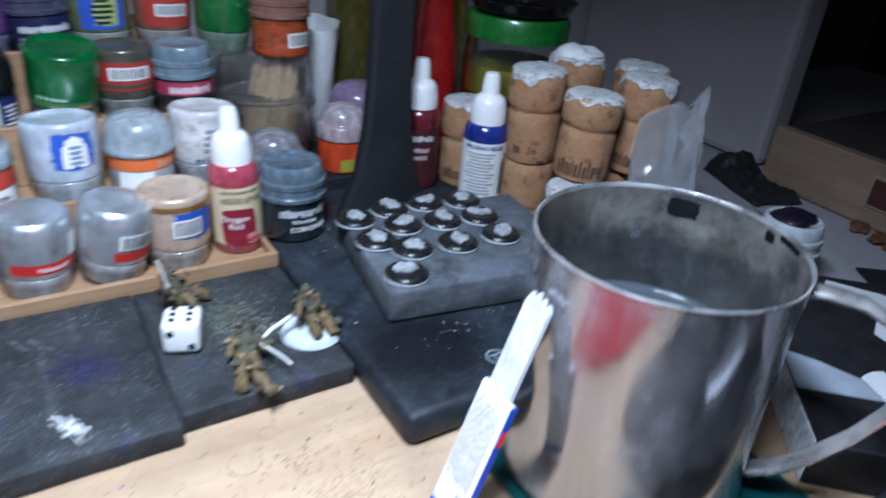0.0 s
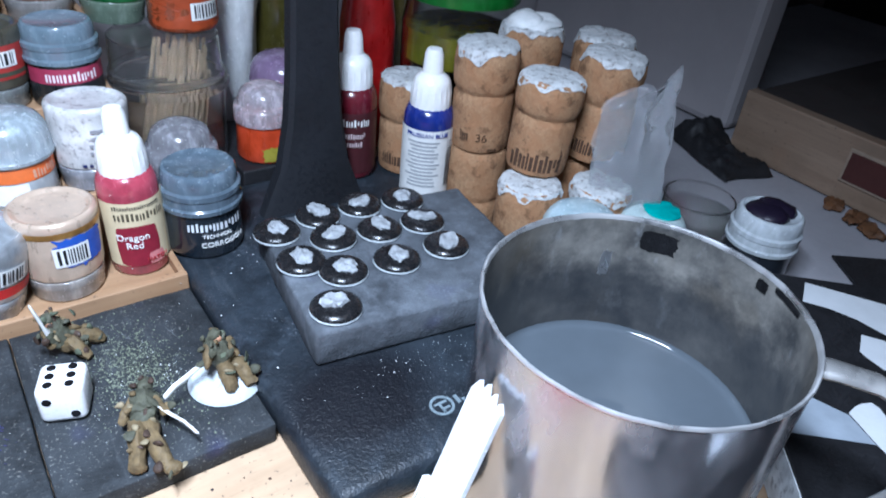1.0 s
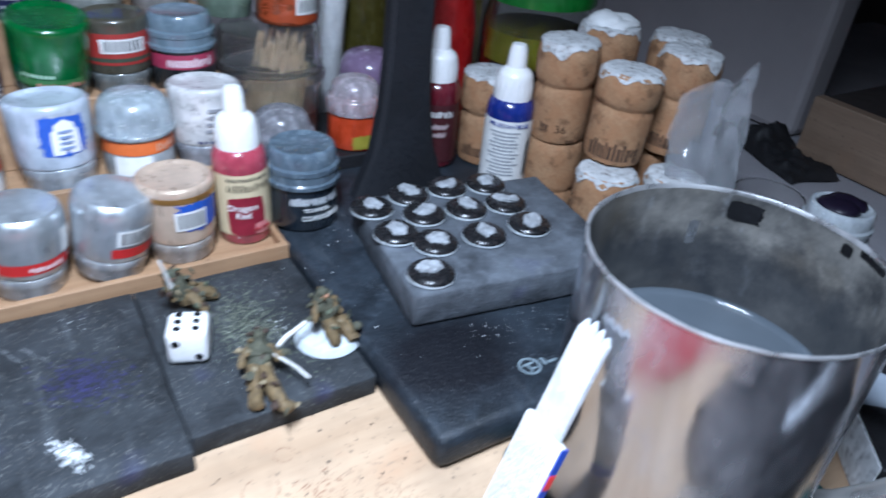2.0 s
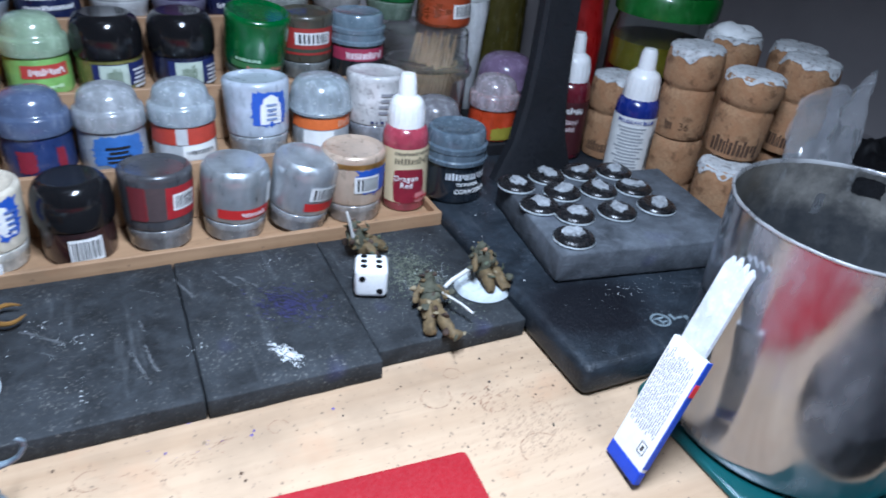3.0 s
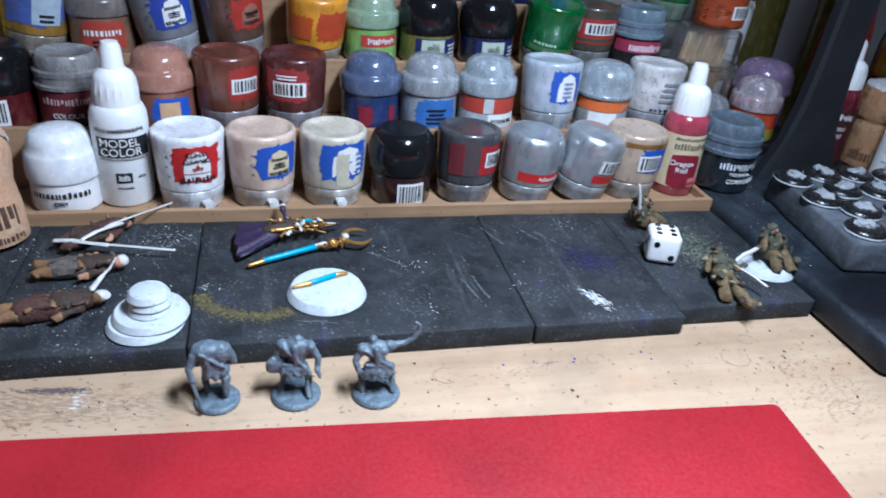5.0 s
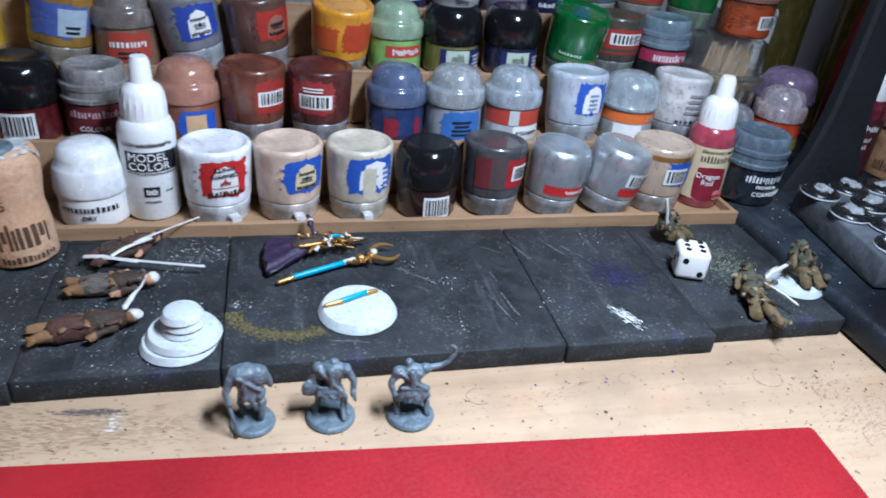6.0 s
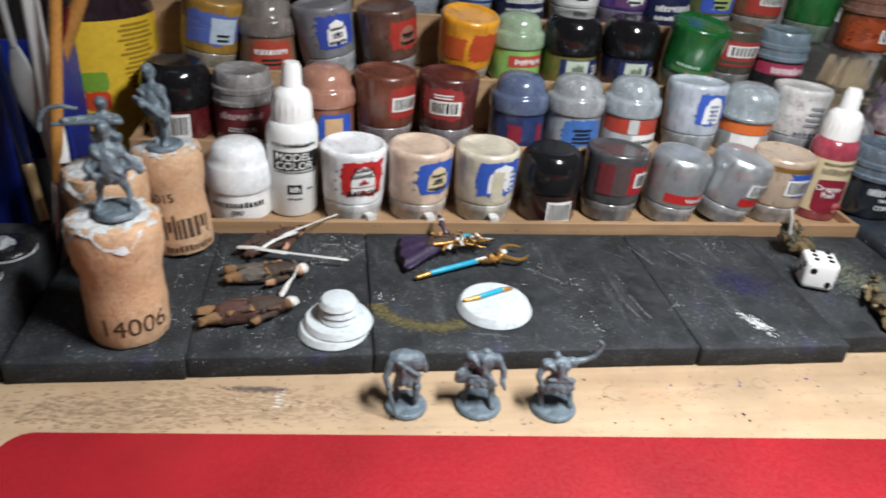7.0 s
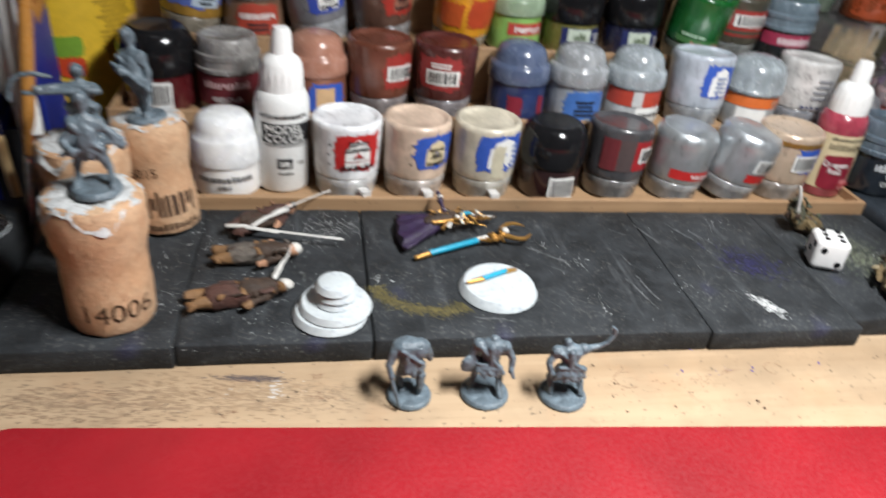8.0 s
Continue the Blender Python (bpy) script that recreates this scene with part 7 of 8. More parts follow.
def lying(head, feet, z, label, seed, mats, blade=None, girth=1.0):
    """A painted figure lying on its side: feet, robe, belt, chest, arms, head."""
    h, f = Vector((*head, z)), Vector((*feet, z))
    d = h - f
    n = Vector((-d.y, d.x, 0)).normalized()
    up = Vector((0, 0, 1))

    def at(k, s=0.0, lift=0.0):
        return tuple(f + d * k + n * s + up * lift)
    g = girth
    limbs = [(at(0.02, 0.0030 * g), at(0.24, 0.0026 * g), 0.0019, 0.0026, 1), (at(0.03, -0.0034 * g), at(0.24, -0.0028 * g), 0.0019, 0.0027, 1), (at(0.02, -0.0030), at(0.03, -0.0056), 0.0014, 0.0012, 1),
             (at(0.24, 0.0012), at(0.52, 0.0008), 0.0040 * g, 0.0042 * g, 0), (at(0.24, -0.0020), at(0.52, -0.0010), 0.0038 * g, 0.0040 * g, 0), (at(0.54, 0, 0.0008), at(0.78, 0, 0.0012), 0.0042 * g, 0.0036 * g, 2),
             (at(0.74, -0.004), at(0.58, -0.0068), 0.0015, 0.0014, 2), (at(0.58, -0.0068), at(0.52, -0.0084), 0.0013, 0.0012, 4), (at(0.76, 0.0036), at(0.66, 0.0062), 0.0015, 0.0014, 2),
             (at(0.48, 0.003, 0.003), at(0.52, -0.004, 0.003), 0.0012, 0.0012, 1), (at(0.80, -0.003, 0.002), at(0.58, 0.002, 0.004), 0.0008, 0.0008, 1)]
    blobs = [(at(0.90, 0, 0.001), (0.0026, 0.0026, 0.0026), 4), (at(0.935, 0.0006, 0.0013), (0.0028, 0.0027, 0.0026), 3)]
    rnd = random.Random(seed)
    for k in range(26):
        p, w = rnd.uniform(0.20, 0.74), rnd.uniform(-0.0044, 0.0044)
        limbs.append((at(p, w * g, 0.0026), at(p + rnd.uniform(0.08, 0.18), w * 0.8 * g + rnd.uniform(-0.001, 0.001), 0.0032), 0.0008, 0.0005, rnd.choice((0, 0, 2, 0, 2, 0))))
    for k in range(8):
        blobs.append((at(rnd.uniform(0.3, 0.85), rnd.uniform(-0.0052, 0.0052) * g, rnd.uniform(0.001, 0.0036)), (rnd.uniform(0.0008, 0.0018), rnd.uniform(0.0008, 0.0016), 0.0010), rnd.choice((0, 2, 2, 4)), rnd.uniform(0, 180)))
    if blade:
        limbs.append((blade[0], blade[1], 0.0008, 0.0004, 5, 0.6))
        mid = Vector(blade[0]).lerp(Vector(blade[1]), 0.42)
        limbs.append((blade[0], tuple(mid), 0.0009, 0.0008, 5, 0.7))
    return figure("model_figure", limbs, blobs, mats, Matrix(), label, None, 0.0, 0.0011)


BM = [ROBE, LEATHER, UMBER, HAIR, LEATHER, PALE_MET]
lying((-0.0140, -0.0670), (-0.0510, -0.0740), 0.0132, "painted brown-robed model figure with white hair lying down", 3, BM, ((-0.0205, -0.0620, 0.0150), (-0.0145, -0.0440, 0.0170)), 1.05)
lying((-0.0110, -0.0420), (-0.0450, -0.0440), 0.0132, "painted brown model figure with a long pale spear lying down", 5, [GREY_CLOTH, LEATHER, UMBER, HAIR, SKIN, PALE_MET], ((-0.0415, -0.0245, 0.0150), (0.0062, -0.0334, 0.0140)), 0.95)
lying((-0.0140, -0.0060), (-0.0400, -0.0250), 0.0132, "dark brown model figure with a pale blade lying by the rack", 8, [UMBER, ROBE, ROBE, UMBER, SKIN, PALE_MET], ((-0.0310, -0.0260, 0.0165), (0.0010, 0.0035, 0.0180)), 0.9)

# robed figure in purple and gold, with its staff
def pleated_robe(bm):
    """A robe spread flat from waist to hem, with pleats."""
    rings, n, steps = [], 56, 9
    for j in range(steps):
        u = j / (steps - 1)
        cx, cy, cz = 0.0300 + 0.0200 * u, -0.0205 + 0.0060 * u, 0.0124 + 0.0016 * u
        ry, rz = 0.0112 * (1 - u) ** 0.8 + 0.0040, 0.0026 + 0.0008 * u
        ring = []
        for i in range(n):
            a = 2 * math.pi * i / n
            fold = 1 + 0.30 * (1 - u) * math.sin(9 * a + 0.6 * j * 0.2)
            hem = 0.0022 * (1 - u) * abs(math.cos(a)) + 0.0007 * (1 - u) * math.sin(9 * a)
            ring.append(bm.verts.new((cx + hem, cy + ry * math.cos(a), max(0.0098, cz + rz * math.sin(a) * fold))))
        rings.append(ring)
    for r0, r1 in zip(rings, rings[1:]):
        for i in range(n):
            bm.faces.new((r0[i], r1[i], r1[(i + 1) % n], r0[(i + 1) % n]))
    bm.faces.new(rings[0])
    bm.faces.new(list(reversed(rings[-1])))


limbs = [((0.0450, -0.0175, 0.0150), (0.0560, -0.0140, 0.0155), 0.0036, 0.0032, 1), ((0.0455, -0.0140, 0.0170), (0.0585, -0.0120, 0.0175), 0.0009, 0.0008, 2), ((0.0460, -0.0205, 0.0170), (0.0600, -0.0165, 0.0170), 0.0009, 0.0008, 2),
          ((0.0500, -0.0220, 0.0150), (0.0570, -0.0110, 0.0170), 0.0008, 0.0008, 2), ((0.0530, -0.0210, 0.0150), (0.0590, -0.0100, 0.0160), 0.0008, 0.0007, 3), ((0.0560, -0.0135, 0.0155), (0.0660, -0.0125, 0.0150), 0.0024, 0.0016, 4),
          ((0.0530, -0.0100, 0.0160), (0.0515, -0.0040, 0.0190), 0.0011, 0.0010, 0), ((0.0515, -0.0040, 0.0190), (0.0505, -0.0005, 0.0215), 0.0014, 0.0008, 0), ((0.0640, -0.0130, 0.0150), (0.0760, -0.0100, 0.0140), 0.0018, 0.0008, 4),
          ((0.0600, -0.0165, 0.0170), (0.0730, -0.0150, 0.0160), 0.0007, 0.0004, 2), ((0.0620, -0.0120, 0.0170), (0.0745, -0.0130, 0.0160), 0.0006, 0.0004, 3), ((0.0620, -0.0180, 0.0160), (0.0700, -0.0195, 0.0150), 0.0006, 0.0004, 2)]
rnd = random.Random(6)
for k in range(40):
    cx, cy = rnd.uniform(0.045, 0.070), rnd.uniform(-0.0215, -0.0095)
    limbs.append(((cx, cy, rnd.uniform(0.0150, 0.0185)), (cx + rnd.uniform(-0.004, 0.005), cy + rnd.uniform(-0.003, 0.003), rnd.uniform(0.0150, 0.0190)), 0.0007, 0.0004, rnd.choice((1, 2, 2, 2, 3, 4, 4))))
limbs.append(((0.0600, -0.0150, 0.0182), (0.0640, -0.0138, 0.0182), 0.0009, 0.0007, 5))
figure("model_wizard", limbs, [((0.0512, -0.0025, 0.0200), (0.0015, 0.0014, 0.0012), 3), ((0.0600, -0.0130, 0.0172), (0.0022, 0.0020, 0.0016), 2), ((0.0570, -0.0160, 0.0175), (0.0016, 0.0015, 0.0012), 3)],
       [PURPLE, UMBER, GOLD, HAIR, UMBER, TURQ], Matrix.Translation((0, -0.0045, 0)), "model figure in a purple and gold robe lying down", None, 0.0, 0.0007, pleated_robe)
staff = thing("model_staff", pose(0, 0, 0), "turquoise and gold model staff with a forked head", "model part")
part("grip", limb(bmesh.new(), (0.0365, -0.0446, 0.0115), (0.0430, -0.0418, 0.0120), 0.0010, 0.0012, 10), GOLD, staff)
part("shaft", limb(bmesh.new(), (0.0430, -0.0418, 0.0121), (0.0646, -0.0334, 0.0130), 0.0013, 0.0013, 10), TURQ, staff)
part("collar", limb(bmesh.new(), (0.0646, -0.0334, 0.0130), (0.0690, -0.0316, 0.0134), 0.0013, 0.0011, 10), HAIR, staff)
bm = bmesh.new()
for s in (-1, 1):
    c = [Vector((0.0775, -0.0284, 0.0138)) + Vector((0.0120 * k, 0.0030 * k, 0)) + Vector((-0.24, 0.97, 0)) * s * 0.0068 * math.sin(math.pi * (0.10 + 0.72 * k)) for k in (0, 0.2, 0.4, 0.6, 0.8, 1.0)]
    tube(c, [0.0014, 0.0011, 0.0010, 0.0009, 0.0007, 0.0003], 8, (1, 1), bm)
blob(bm, (0.0775, -0.0284, 0.0136), (0.0022, 0.0028, 0.0016))
rnd = random.Random(44)
for k in range(16):
    p = Vector((0.0725 + rnd.uniform(-0.004, 0.004), -0.0306 + rnd.uniform(-0.0035, 0.0035), 0.0130))
    limb(bm, p, p + Vector((rnd.uniform(-0.003, 0.003), rnd.uniform(-0.002, 0.002), rnd.uniform(0.0, 0.0026))), 0.0008, 0.0005, 6)
part("fork", bm, GOLD, staff)
part("gem", blob(bmesh.new(), (0.0784, -0.0281, 0.0150), (0.0017, 0.0020, 0.0012)), HAIR, staff, "pale round gem")
piece = thing("model_spear_part", pose(0, 0, 0), "small turquoise and gold model spear part on a white base", "model part")
part("shaft", limb(bmesh.new(), (0.0608, -0.0648, 0.0148), (0.0712, -0.0596, 0.0148), 0.0011, 0.0011, 10), TURQ, piece)
part("tip", limb(bmesh.new(), (0.0541, -0.0670, 0.0144), (0.0608, -0.0648, 0.0146), 0.0007, 0.0012, 10), GOLD, piece)
part("tip", limb(bmesh.new(), (0.0712, -0.0596, 0.0146), (0.0757, -0.0582, 0.0144), 0.0012, 0.0008, 10), GOLD, piece)


def khaki(at, turn, label, legs, torso, arms, rifle, mats=(KHAKI, KHAKI_G, PALE_MET, SKIN, TUFT, UMBER, SAND)):
    limbs = [(a, b2, r0 * 1.15, r1 * 1.2, 0) for a, b2, r0, r1 in legs] + [(a, b2, r0 * 1.15, r1 * 1.15, 1) for a, b2, r0, r1 in torso] + [(a, b2, r0, r1, 0) for a, b2, r0, r1 in arms] + [(rifle[0], rifle[1], 0.0008, 0.0006, 2), (rifle[2], rifle[0], 0.0013, 0.0010, 1)]
    blobs = [(torso[-1][1], (0.0023, 0.0023, 0.0021), 1), ((torso[-1][1][0], torso[-1][1][1] - 0.0008, torso[-1][1][2] - 0.0012), (0.0017, 0.0017, 0.0017), 3),
             ((torso[0][0][0] - 0.0015, torso[0][0][1] + 0.0020, torso[0][0][2] + 0.0030), (0.0030, 0.0022, 0.0028), 1)]
    rnd = random.Random(len(label))
    spine = [Vector(p[0]).lerp(Vector(p[1]), rnd.random()) for p in list(torso) * 9 + list(legs) * 3 + list(arms) * 3]
    for p in spine:
        q = p + Vector((rnd.uniform(-1, 1), rnd.uniform(-1, 1), rnd.uniform(-0.2, 1.0))) * 0.0034
        blobs.append((tuple(q), (rnd.uniform(0.0006, 0.0017), rnd.uniform(0.0006, 0.0014), rnd.uniform(0.0006, 0.0016)), rnd.choice((0, 1, 1, 4, 5, 6)), rnd.uniform(0, 180)))
    return figure("model_rifleman", limbs, blobs, list(mats), pose(*at, 0, 0, turn) @ Matrix.Scale(1.1, 4), label, None, 0.0, 0.0011)


# one sits on a white base, one lies with legs apart, one leans by the die
khaki((0.2765, -0.0622, 0.0122), 6, "khaki model rifleman sitting on a white base",
      [((0.0040, -0.0085, 0.0020), (0.0030, -0.0030, 0.0060), 0.0017, 0.0022), ((0.0030, -0.0030, 0.0060), (0.0005, 0.0020, 0.0040), 0.0022, 0.0026), ((-0.0020, -0.0075, 0.0020), (-0.0015, -0.0030, 0.0055), 0.0017, 0.0022), ((-0.0015, -0.0030, 0.0055), (0, 0.0020, 0.0040), 0.0022, 0.0026)],
      [((0, 0.0022, 0.0050), (-0.0012, 0.0035, 0.0115), 0.0034, 0.0036), ((-0.0012, 0.0035, 0.0115), (-0.0012, 0.0030, 0.0165), 0.0026, 0.0018)],
      [((-0.0045, 0.0030, 0.0120), (-0.0060, -0.0010, 0.0090), 0.0015, 0.0014), ((0.0026, 0.0030, 0.0120), (0.0030, -0.0010, 0.0095), 0.0015, 0.0014)], ((-0.0090, 0.0004, 0.0085), (-0.0215, -0.0030, 0.0055), (0.0010, 0.0025, 0.0090)))
khaki((0.2447, -0.0715, 0.0092), -26, "khaki model rifleman lying back with legs apart",
      [((0.0090, -0.0150, 0.0020), (0.0045, -0.0080, 0.0040), 0.0018, 0.0022), ((0.0045, -0.0080, 0.0040), (0.0010, -0.0010, 0.0040), 0.0022, 0.0028), ((0.0010, -0.0150, 0.0020), (-0.0005, -0.0070, 0.0055), 0.0018, 0.0022), ((-0.0005, -0.0070, 0.0055), (-0.0010, -0.0010, 0.0040), 0.0022, 0.0028), ((0.0090, -0.0150, 0.0020), (0.0112, -0.0160, 0.0022), 0.0018, 0.0014)],
      [((0, 0, 0.0042), (-0.0010, 0.0070, 0.0066), 0.0034, 0.0036), ((-0.0010, 0.0070, 0.0066), (-0.0012, 0.0115, 0.0090), 0.0026, 0.0019)],
      [((-0.0040, 0.0060, 0.0070), (-0.0058, 0.0005, 0.0050), 0.0016, 0.0014), ((0.0028, 0.0060, 0.0075), (0.0060, 0.0020, 0.0070), 0.0016, 0.0014)], ((0.0040, 0.0030, 0.0080), (0.0165, -0.0060, 0.0060), (-0.0010, 0.0070, 0.0090)))
khaki((0.2320, -0.0185, 0.0092), 20, "khaki model rifleman half sitting by the die, rifle up",
      [((0.0100, -0.0040, 0.0020), (0.0060, -0.0020, 0.0050), 0.0016, 0.0022), ((0.0060, -0.0020, 0.0050), (0.0005, 0.0010, 0.0040), 0.0022, 0.0027), ((0.0020, -0.0085, 0.0020), (0.0010, -0.0040, 0.0050), 0.0016, 0.0022), ((0.0010, -0.0040, 0.0050), (0, 0.0010, 0.0040), 0.0022, 0.0027)],
      [((0, 0.0010, 0.0045), (-0.0016, 0.0030, 0.0100), 0.0034, 0.0034), ((-0.0016, 0.0030, 0.0100), (-0.0030, 0.0030, 0.0140), 0.0026, 0.0018)],
      [((-0.0045, 0.0020, 0.0100), (-0.0050, -0.0010, 0.0060), 0.0015, 0.0014), ((0.0020, 0.0030, 0.0100), (0.0040, 0.0, 0.0080), 0.0015, 0.0014)], ((-0.0046, -0.0005, 0.0100), (-0.0070, 0.0010, 0.0230), (-0.0040, -0.0010, 0.0050)))

# ---------------------------------------------------------------- grit, flock, drips and crumbs
def scatter(name, count, area, z, size, mat, label, seed, flat=0.5):
    """Loose specks strewn over a patch, in one mesh."""
    rnd = random.Random(seed)
    verts, faces = [], []
    for _ in range(count):
        x, y = area(rnd)
        s = size * (0.4 + rnd.random() ** 3 * 1.6)
        a = rnd.uniform(0, 6.28)
        k = len(verts)
        st = rnd.uniform(0.5, 1.0)
        for ang in (0, 1.7, 3.3, 4.9):
            verts.append((x + s * math.cos(a + ang) * st, y + s * math.sin(a + ang), z))
        verts.append((x, y, z + s * flat))
        faces += [(k, k + 1, k + 4), (k + 1, k + 2, k + 4), (k + 2, k + 3, k + 4), (k + 3, k, k + 4)]
    me = bpy.data.meshes.new(name)
    me.from_pydata(verts, [], faces)
    me.materials.append(mat)
    return tagged(new(name, me), label, "debris", "", "stuff")


def patch(cx, cy, sx, sy, turn=0.0):
    c, s = math.cos(radians(turn)), math.sin(radians(turn))

    def pick(rnd):
        u, v = rnd.gauss(0, 0.5) * sx, rnd.gauss(0, 0.5) * sy
        return cx + u * c - v * s, cy + u * s + v * c
    return pick


def field(x0, x1, y0, y1):
    return lambda rnd: (rnd.uniform(x0, x1), rnd.uniform(y0, y1))


def arc_band(cx, cy, r, a0, a1, spread):
    def pick(rnd):
        a, q = radians(rnd.uniform(a0, a1)), r + rnd.gauss(0, spread)
        return cx + q * math.cos(a) * 0.70, cy + q * math.sin(a) * 0.62
    return pick


ZB = 0.0097
FLECK = surf("white_fleck", (0.62, 0.64, 0.64), 0.7)
CRUMB = surf("dark_crumb", (0.035, 0.030, 0.028), 0.8)
scatter("paint_flecks", 420, field(-0.11, 0.28, -0.088, -0.004), ZB, 0.00012, FLECK, "white paint flecks on the foam boards", 1)
scatter("paint_flecks", 420, patch(0.002, -0.018, 0.014, 0.016), ZB, 0.00024, FLECK, "white dust on the foam board", 2)
scatter("paint_flecks", 380, patch(-0.030, -0.066, 0.040, 0.030), ZB, 0.00020, FLECK, "white dust on the foam board", 3)
scatter("paint_flecks", 120, patch(0.310, -0.010, 0.05, 0.06), 0.0152, 0.0003, FLECK, "white flecks on the lamp foot", 4)
scatter("paint_flecks", 170, patch(0.340, -0.093, 0.036, 0.010, -8), 0.0152, 0.00020, FLECK, "white flecks on the lamp foot", 5)
scatter("flock", 3000, arc_band(0.041, -0.058, 0.034, 190, 300, 0.0030), ZB, 0.00026, surf("sand_flock", (0.135, 0.110, 0.038), 0.9, 0, 0.4, 500), "olive flock strewn on the foam board", 6)
scatter("flock", 2600, patch(0.2500, -0.042, 0.016, 0.028, 8), 0.0092, 0.00032, surf("grey_green_flock", (0.150, 0.165, 0.115), 0.9, 0, 0.4, 500), "olive flock strewn on the foam board", 7)
scatter("flock", 220, patch(0.2480, -0.040, 0.022, 0.026, 20), 0.0092, 0.00019, FLECK, "pale grit strewn on the foam board", 8)
scatter("crumbs", 80, field(-0.11, 0.29, -0.142, -0.098), 0.0002, 0.00026, CRUMB, "dark crumbs on the pine desk", 9)
scatter("crumbs", 70, patch(0.250, -0.130, 0.045, 0.040), 0.0002, 0.00042, CRUMB, "dark crumbs on the pine desk", 10)
scatter("crumbs", 40, field(0.09, 0.29, -0.136, -0.098), 0.0002, 0.00050, surf("brown_crumb", (0.085, 0.050, 0.030), 0.8), "brown dried paint dots on the desk", 83, 0.3)
scatter("crumbs", 16, patch(0.150, -0.108, 0.03, 0.008), 0.0002, 0.00045, surf("violet_drip", (0.10, 0.07, 0.30), 0.6), "violet paint specks on the desk", 11)


def smear(at, length, width, turn, mat, label, seed, z, pieces=110, grain=0.0008):
    rnd = random.Random(seed)
    verts, faces = [], []
    for _ in range(pieces):
        u, v = rnd.gauss(0, 0.34) * length, rnd.gauss(0, 0.32) * width
        s, st = grain * rnd.uniform(0.4, 1.3), rnd.uniform(0.3, 0.7)
        k, n = len(verts), 7
        lift = 0.00001 * (seed % 3) + rnd.uniform(0, 0.00003)
        for i in range(n):
            a = 2 * math.pi * i / n
            rr = s * rnd.uniform(0.6, 1.2)
            verts.append((u + rr * math.cos(a) * 2.6, v + rr * math.sin(a) * st, lift))
        faces.append(tuple(range(k, k + n)))
    me = bpy.data.meshes.new("paint_smear")
    me.from_pydata(verts, [], faces)
    me.materials.append(mat)
    ob = tagged(new("paint_smear", me), label, "paint smear", "", "stuff")
    ob.matrix_world = pose(*at, z, 0, 0, turn)


smear((0.1806, -0.0800), 0.0110, 0.0050, -62, FLECK, "white paint smear on the foam board", 1, ZB, 150, 0.0004)
smear((0.190, -0.048), 0.022, 0.018, -40, surf("violet_smear", (0.026, 0.024, 0.085), 0.6), "violet paint smear on the foam board", 2, ZB, 520, 0.0004)
for k, (px, py, tn) in enumerate(((0.150, -0.024, 70), (0.168, -0.022, 62), (0.176, -0.026, 58), (0.132, -0.066, 80), (0.128, -0.070, 76), (0.095, -0.040, 40), (0.060, -0.084, 10))):
    smear((px, py), 0.014, 0.0009, -tn, surf("pale_scratch", (0.095, 0.10, 0.105), 0.7), "pale dry-brush streak on the foam board", k + 3, ZB, 34, 0.0005)
rnd = random.Random(31)
for k in range(16):
    smear((rnd.uniform(-0.10, 0.27), rnd.uniform(-0.085, -0.012)), rnd.uniform(0.004, 0.012), 0.0006, rnd.uniform(-85, -35), surf("pale_scratch", (0.095, 0.10, 0.105), 0.7), "pale dry-brush streak on the foam board", k + 20, ZB, 20, 0.0003)
for k in range(14):
    scatter("paint_flecks", rnd.randint(14, 46), patch(rnd.uniform(-0.10, 0.27), rnd.uniform(-0.085, -0.012), rnd.uniform(0.003, 0.010), rnd.uniform(0.003, 0.010)), ZB, 0.00026, FLECK, "cluster of white paint flecks on the foam board", k + 50)
def ring_stain(at, radius, a0, a1, label, seed):
    """A broken dried ring left by a wet pot or drop."""
    rnd = random.Random(seed)
    verts, faces, n = [], [], 40
    for i in range(n):
        a = radians(a0 + (a1 - a0) * i / (n - 1))
        r, w = radius * (1 + 0.10 * noise.noise((math.cos(a) * 2 + seed, math.sin(a) * 2, 0.0))), rnd.uniform(0.00008, 0.00034)
        verts += [((r - w) * math.cos(a), (r - w) * math.sin(a) * 0.9, 0.0), ((r + w) * math.cos(a), (r + w) * math.sin(a) * 0.9, 0.0)]
        if i and rnd.random() < 0.82:
            k = 2 * i
            faces.append((k - 2, k - 1, k + 1, k))
    me = bpy.data.meshes.new("ring_stain")
    me.from_pydata(verts, [], faces)
    me.materials.append(surf("ring_brown", (0.27, 0.165, 0.10), 0.7, 0, 0.3, 300))
    tagged(new("ring_stain", me), label, "stain", "", "stuff").matrix_world = pose(*at, 0.00008)


for k, (rx, ry, rad, a0, a1) in enumerate(((0.2500, -0.1230, 0.0052, 20, 330), (0.2665, -0.1320, 0.0040, -60, 200), (0.2300, -0.1130, 0.0060, 100, 380), (0.2560, -0.1500, 0.0085, 30, 210), (0.1700, -0.1070, 0.0036, 0, 260), (0.1080, -0.1100, 0.0048, 60, 300), (0.2420, -0.1020, 0.0034, 0, 300))):
    ring_stain((rx, ry), rad, a0, a1, "thin brown ring dried on the desk", k + 3)
BROWN_WASH = surf("brown_smear", (0.26, 0.15, 0.09), 0.7)
for k in range(6):
    smear((rnd.uniform(-0.11, 0.28), rnd.uniform(-0.125, -0.101)), rnd.uniform(0.004, 0.012), rnd.uniform(0.001, 0.004), rnd.uniform(-20, 20), BROWN_WASH, "brown paint specks on the desk", k + 70, 0.00005, 26, 0.0003)
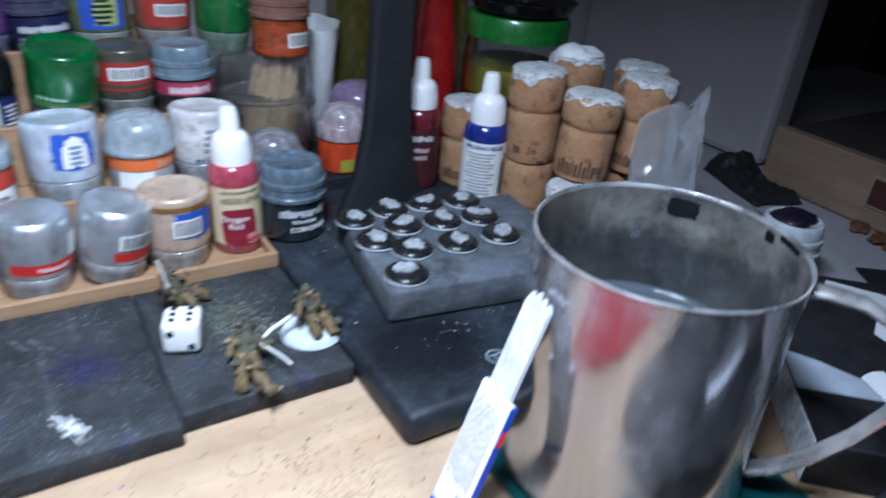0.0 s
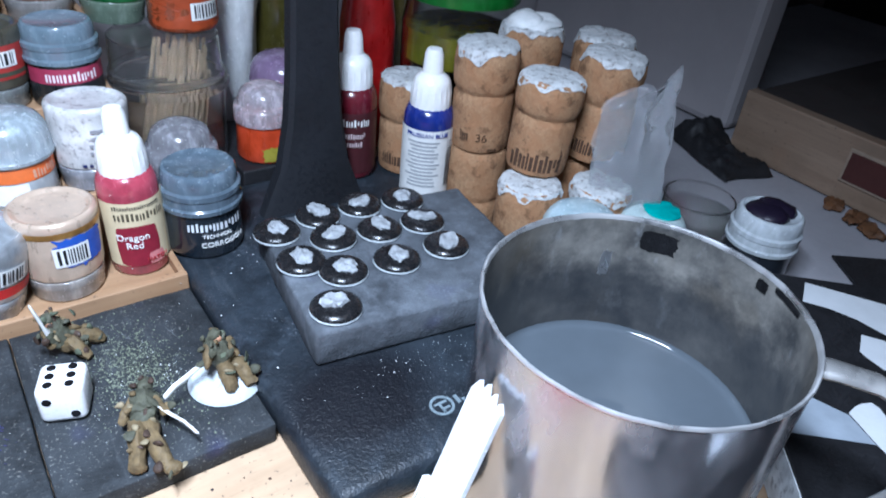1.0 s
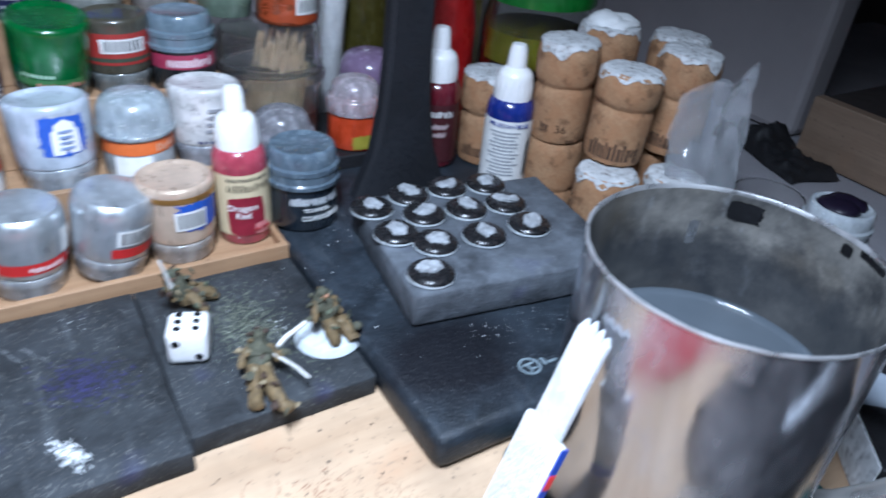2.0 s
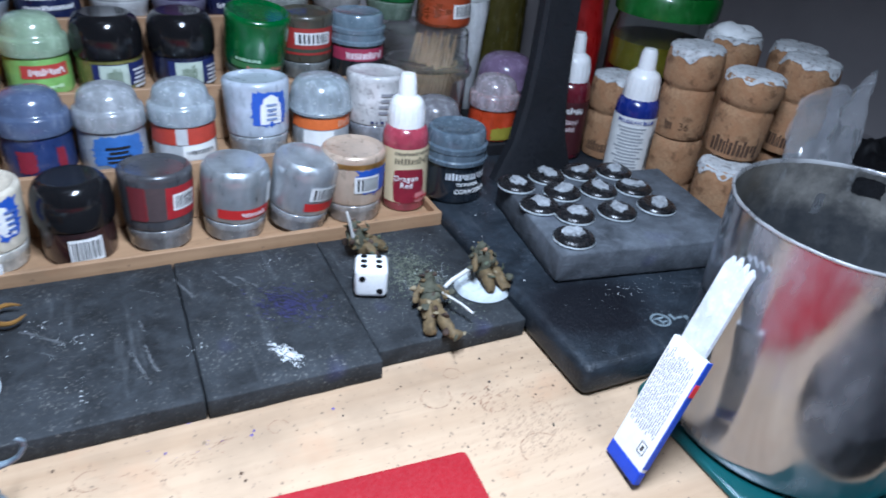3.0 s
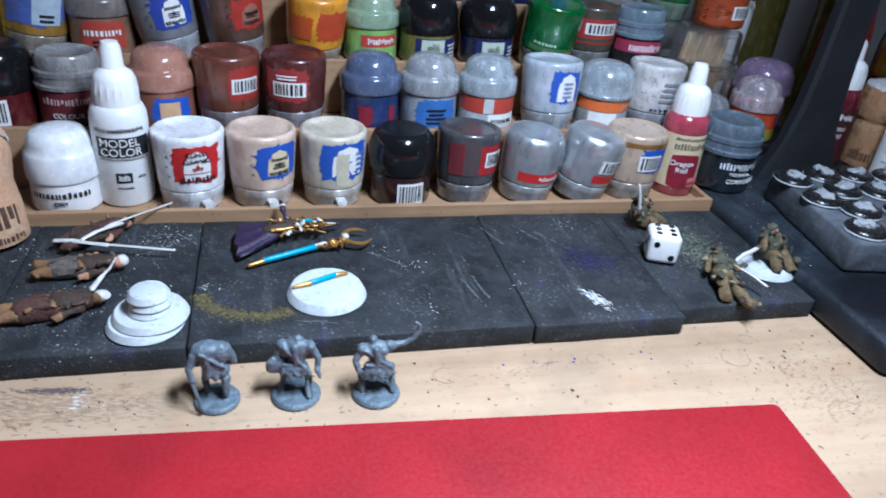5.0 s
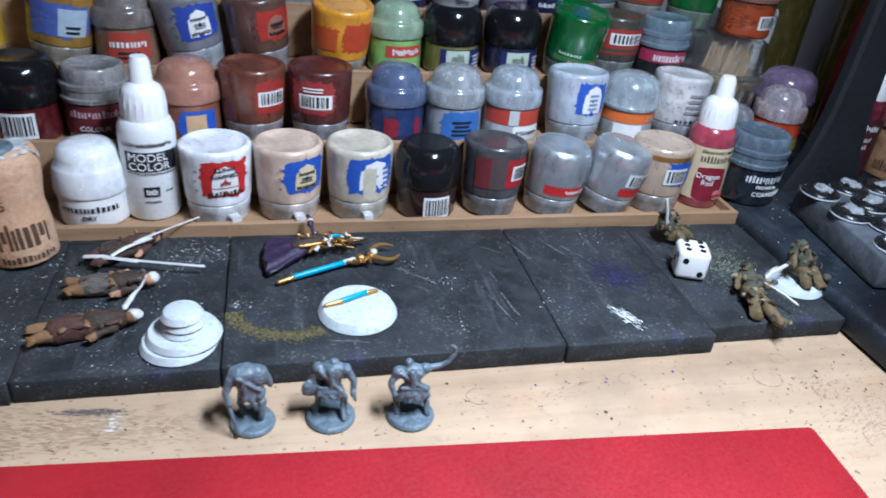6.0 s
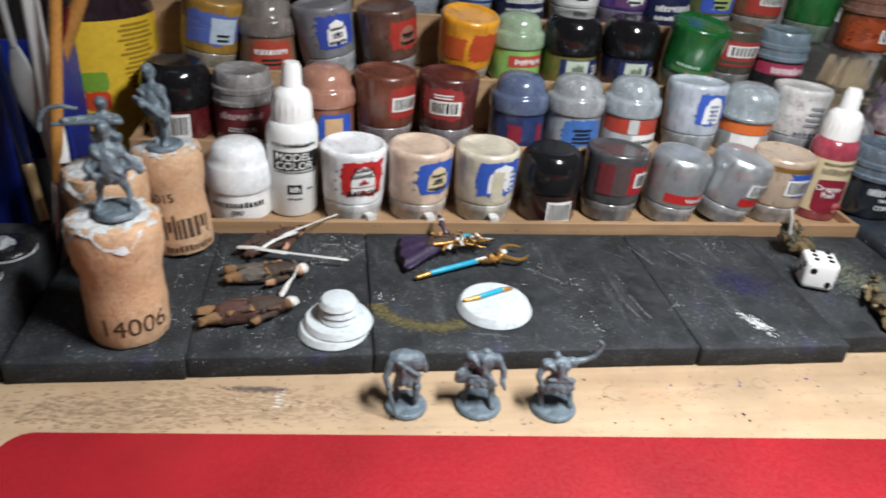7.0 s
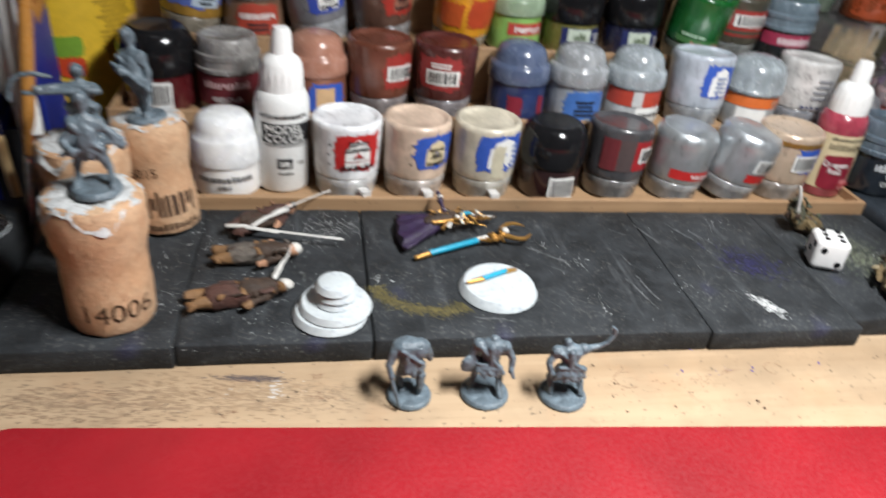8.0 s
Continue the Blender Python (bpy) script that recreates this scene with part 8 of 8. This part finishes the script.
smear((-0.0265, -0.1022), 0.017, 0.0024, -5, surf("grey_smear", (0.115, 0.088, 0.082), 0.7), "grey paint smear on the desk", 2, 0.00005, 300, 0.00034)
STAIN = surf("brown_stain", (0.27, 0.165, 0.095), 0.7, 0, 0.3, 300)
smear((-0.0400, -0.1085), 0.044, 0.0130, -8, surf("tea_stain", (0.33, 0.225, 0.138), 0.7, 0, 0.2, 300), "faint brown stain on the desk", 6, 0.00005, 420, 0.00060)
smear((-0.0420, -0.1085), 0.040, 0.0120, -8, STAIN, "brown wood-stain scratches on the desk", 7, 0.00009, 130, 0.00022)
smear((-0.0100, -0.1130), 0.034, 0.0110, -8, surf("umber_stain", (0.34, 0.24, 0.155), 0.7, 0, 0.3, 300), "faint brown stain on the desk", 9, 0.00005, 260, 0.00050)
scatter("crumbs", 46, patch(-0.020, -0.111, 0.036, 0.014), 0.0002, 0.00026, FLECK, "pale paint grit on the desk", 81)
scatter("crumbs", 60, patch(-0.024, -0.112, 0.040, 0.014), 0.0002, 0.00028, CRUMB, "dark grit on the desk", 82)
smear((-0.0188, -0.1090), 0.003, 0.007, 0, surf("pale_drip", (0.60, 0.58, 0.56), 0.7), "pale paint drips on the desk", 5, 0.00005, 30, 0.0004)
smear((0.2480, -0.1200), 0.016, 0.012, 30, surf("brown_smear", (0.26, 0.15, 0.09), 0.7), "brown paint stain on the desk", 4, 0.00005, 60, 0.0004)
smear((0.1300, -0.1130), 0.040, 0.008, 4, surf("brown_smear", (0.26, 0.15, 0.09), 0.7), "brown paint specks on the desk", 7, 0.00005, 46, 0.0003)
smear((-0.0750, -0.1120), 0.060, 0.0150, -6, surf("umber_stain", (0.30, 0.205, 0.13), 0.7, 0, 0.3, 300), "faint brown stain on the desk", 11, 0.00005, 700, 0.00055)
smear((0.0050, -0.1090), 0.040, 0.0060, -4, surf("umber_stain", (0.33, 0.235, 0.15), 0.7, 0, 0.3, 300), "faint brown stain on the desk", 12, 0.00005, 240, 0.00040)
smear((0.2600, -0.1400), 0.030, 0.030, 20, surf("umber_stain", (0.36, 0.25, 0.16), 0.7, 0, 0.3, 300), "faint brown stain on the desk", 13, 0.00005, 420, 0.00045)
smear((-0.0850, -0.1090), 0.030, 0.006, 0, surf("brown_smear", (0.26, 0.15, 0.09), 0.7), "brown paint specks on the desk", 8, 0.00005, 40, 0.0003)
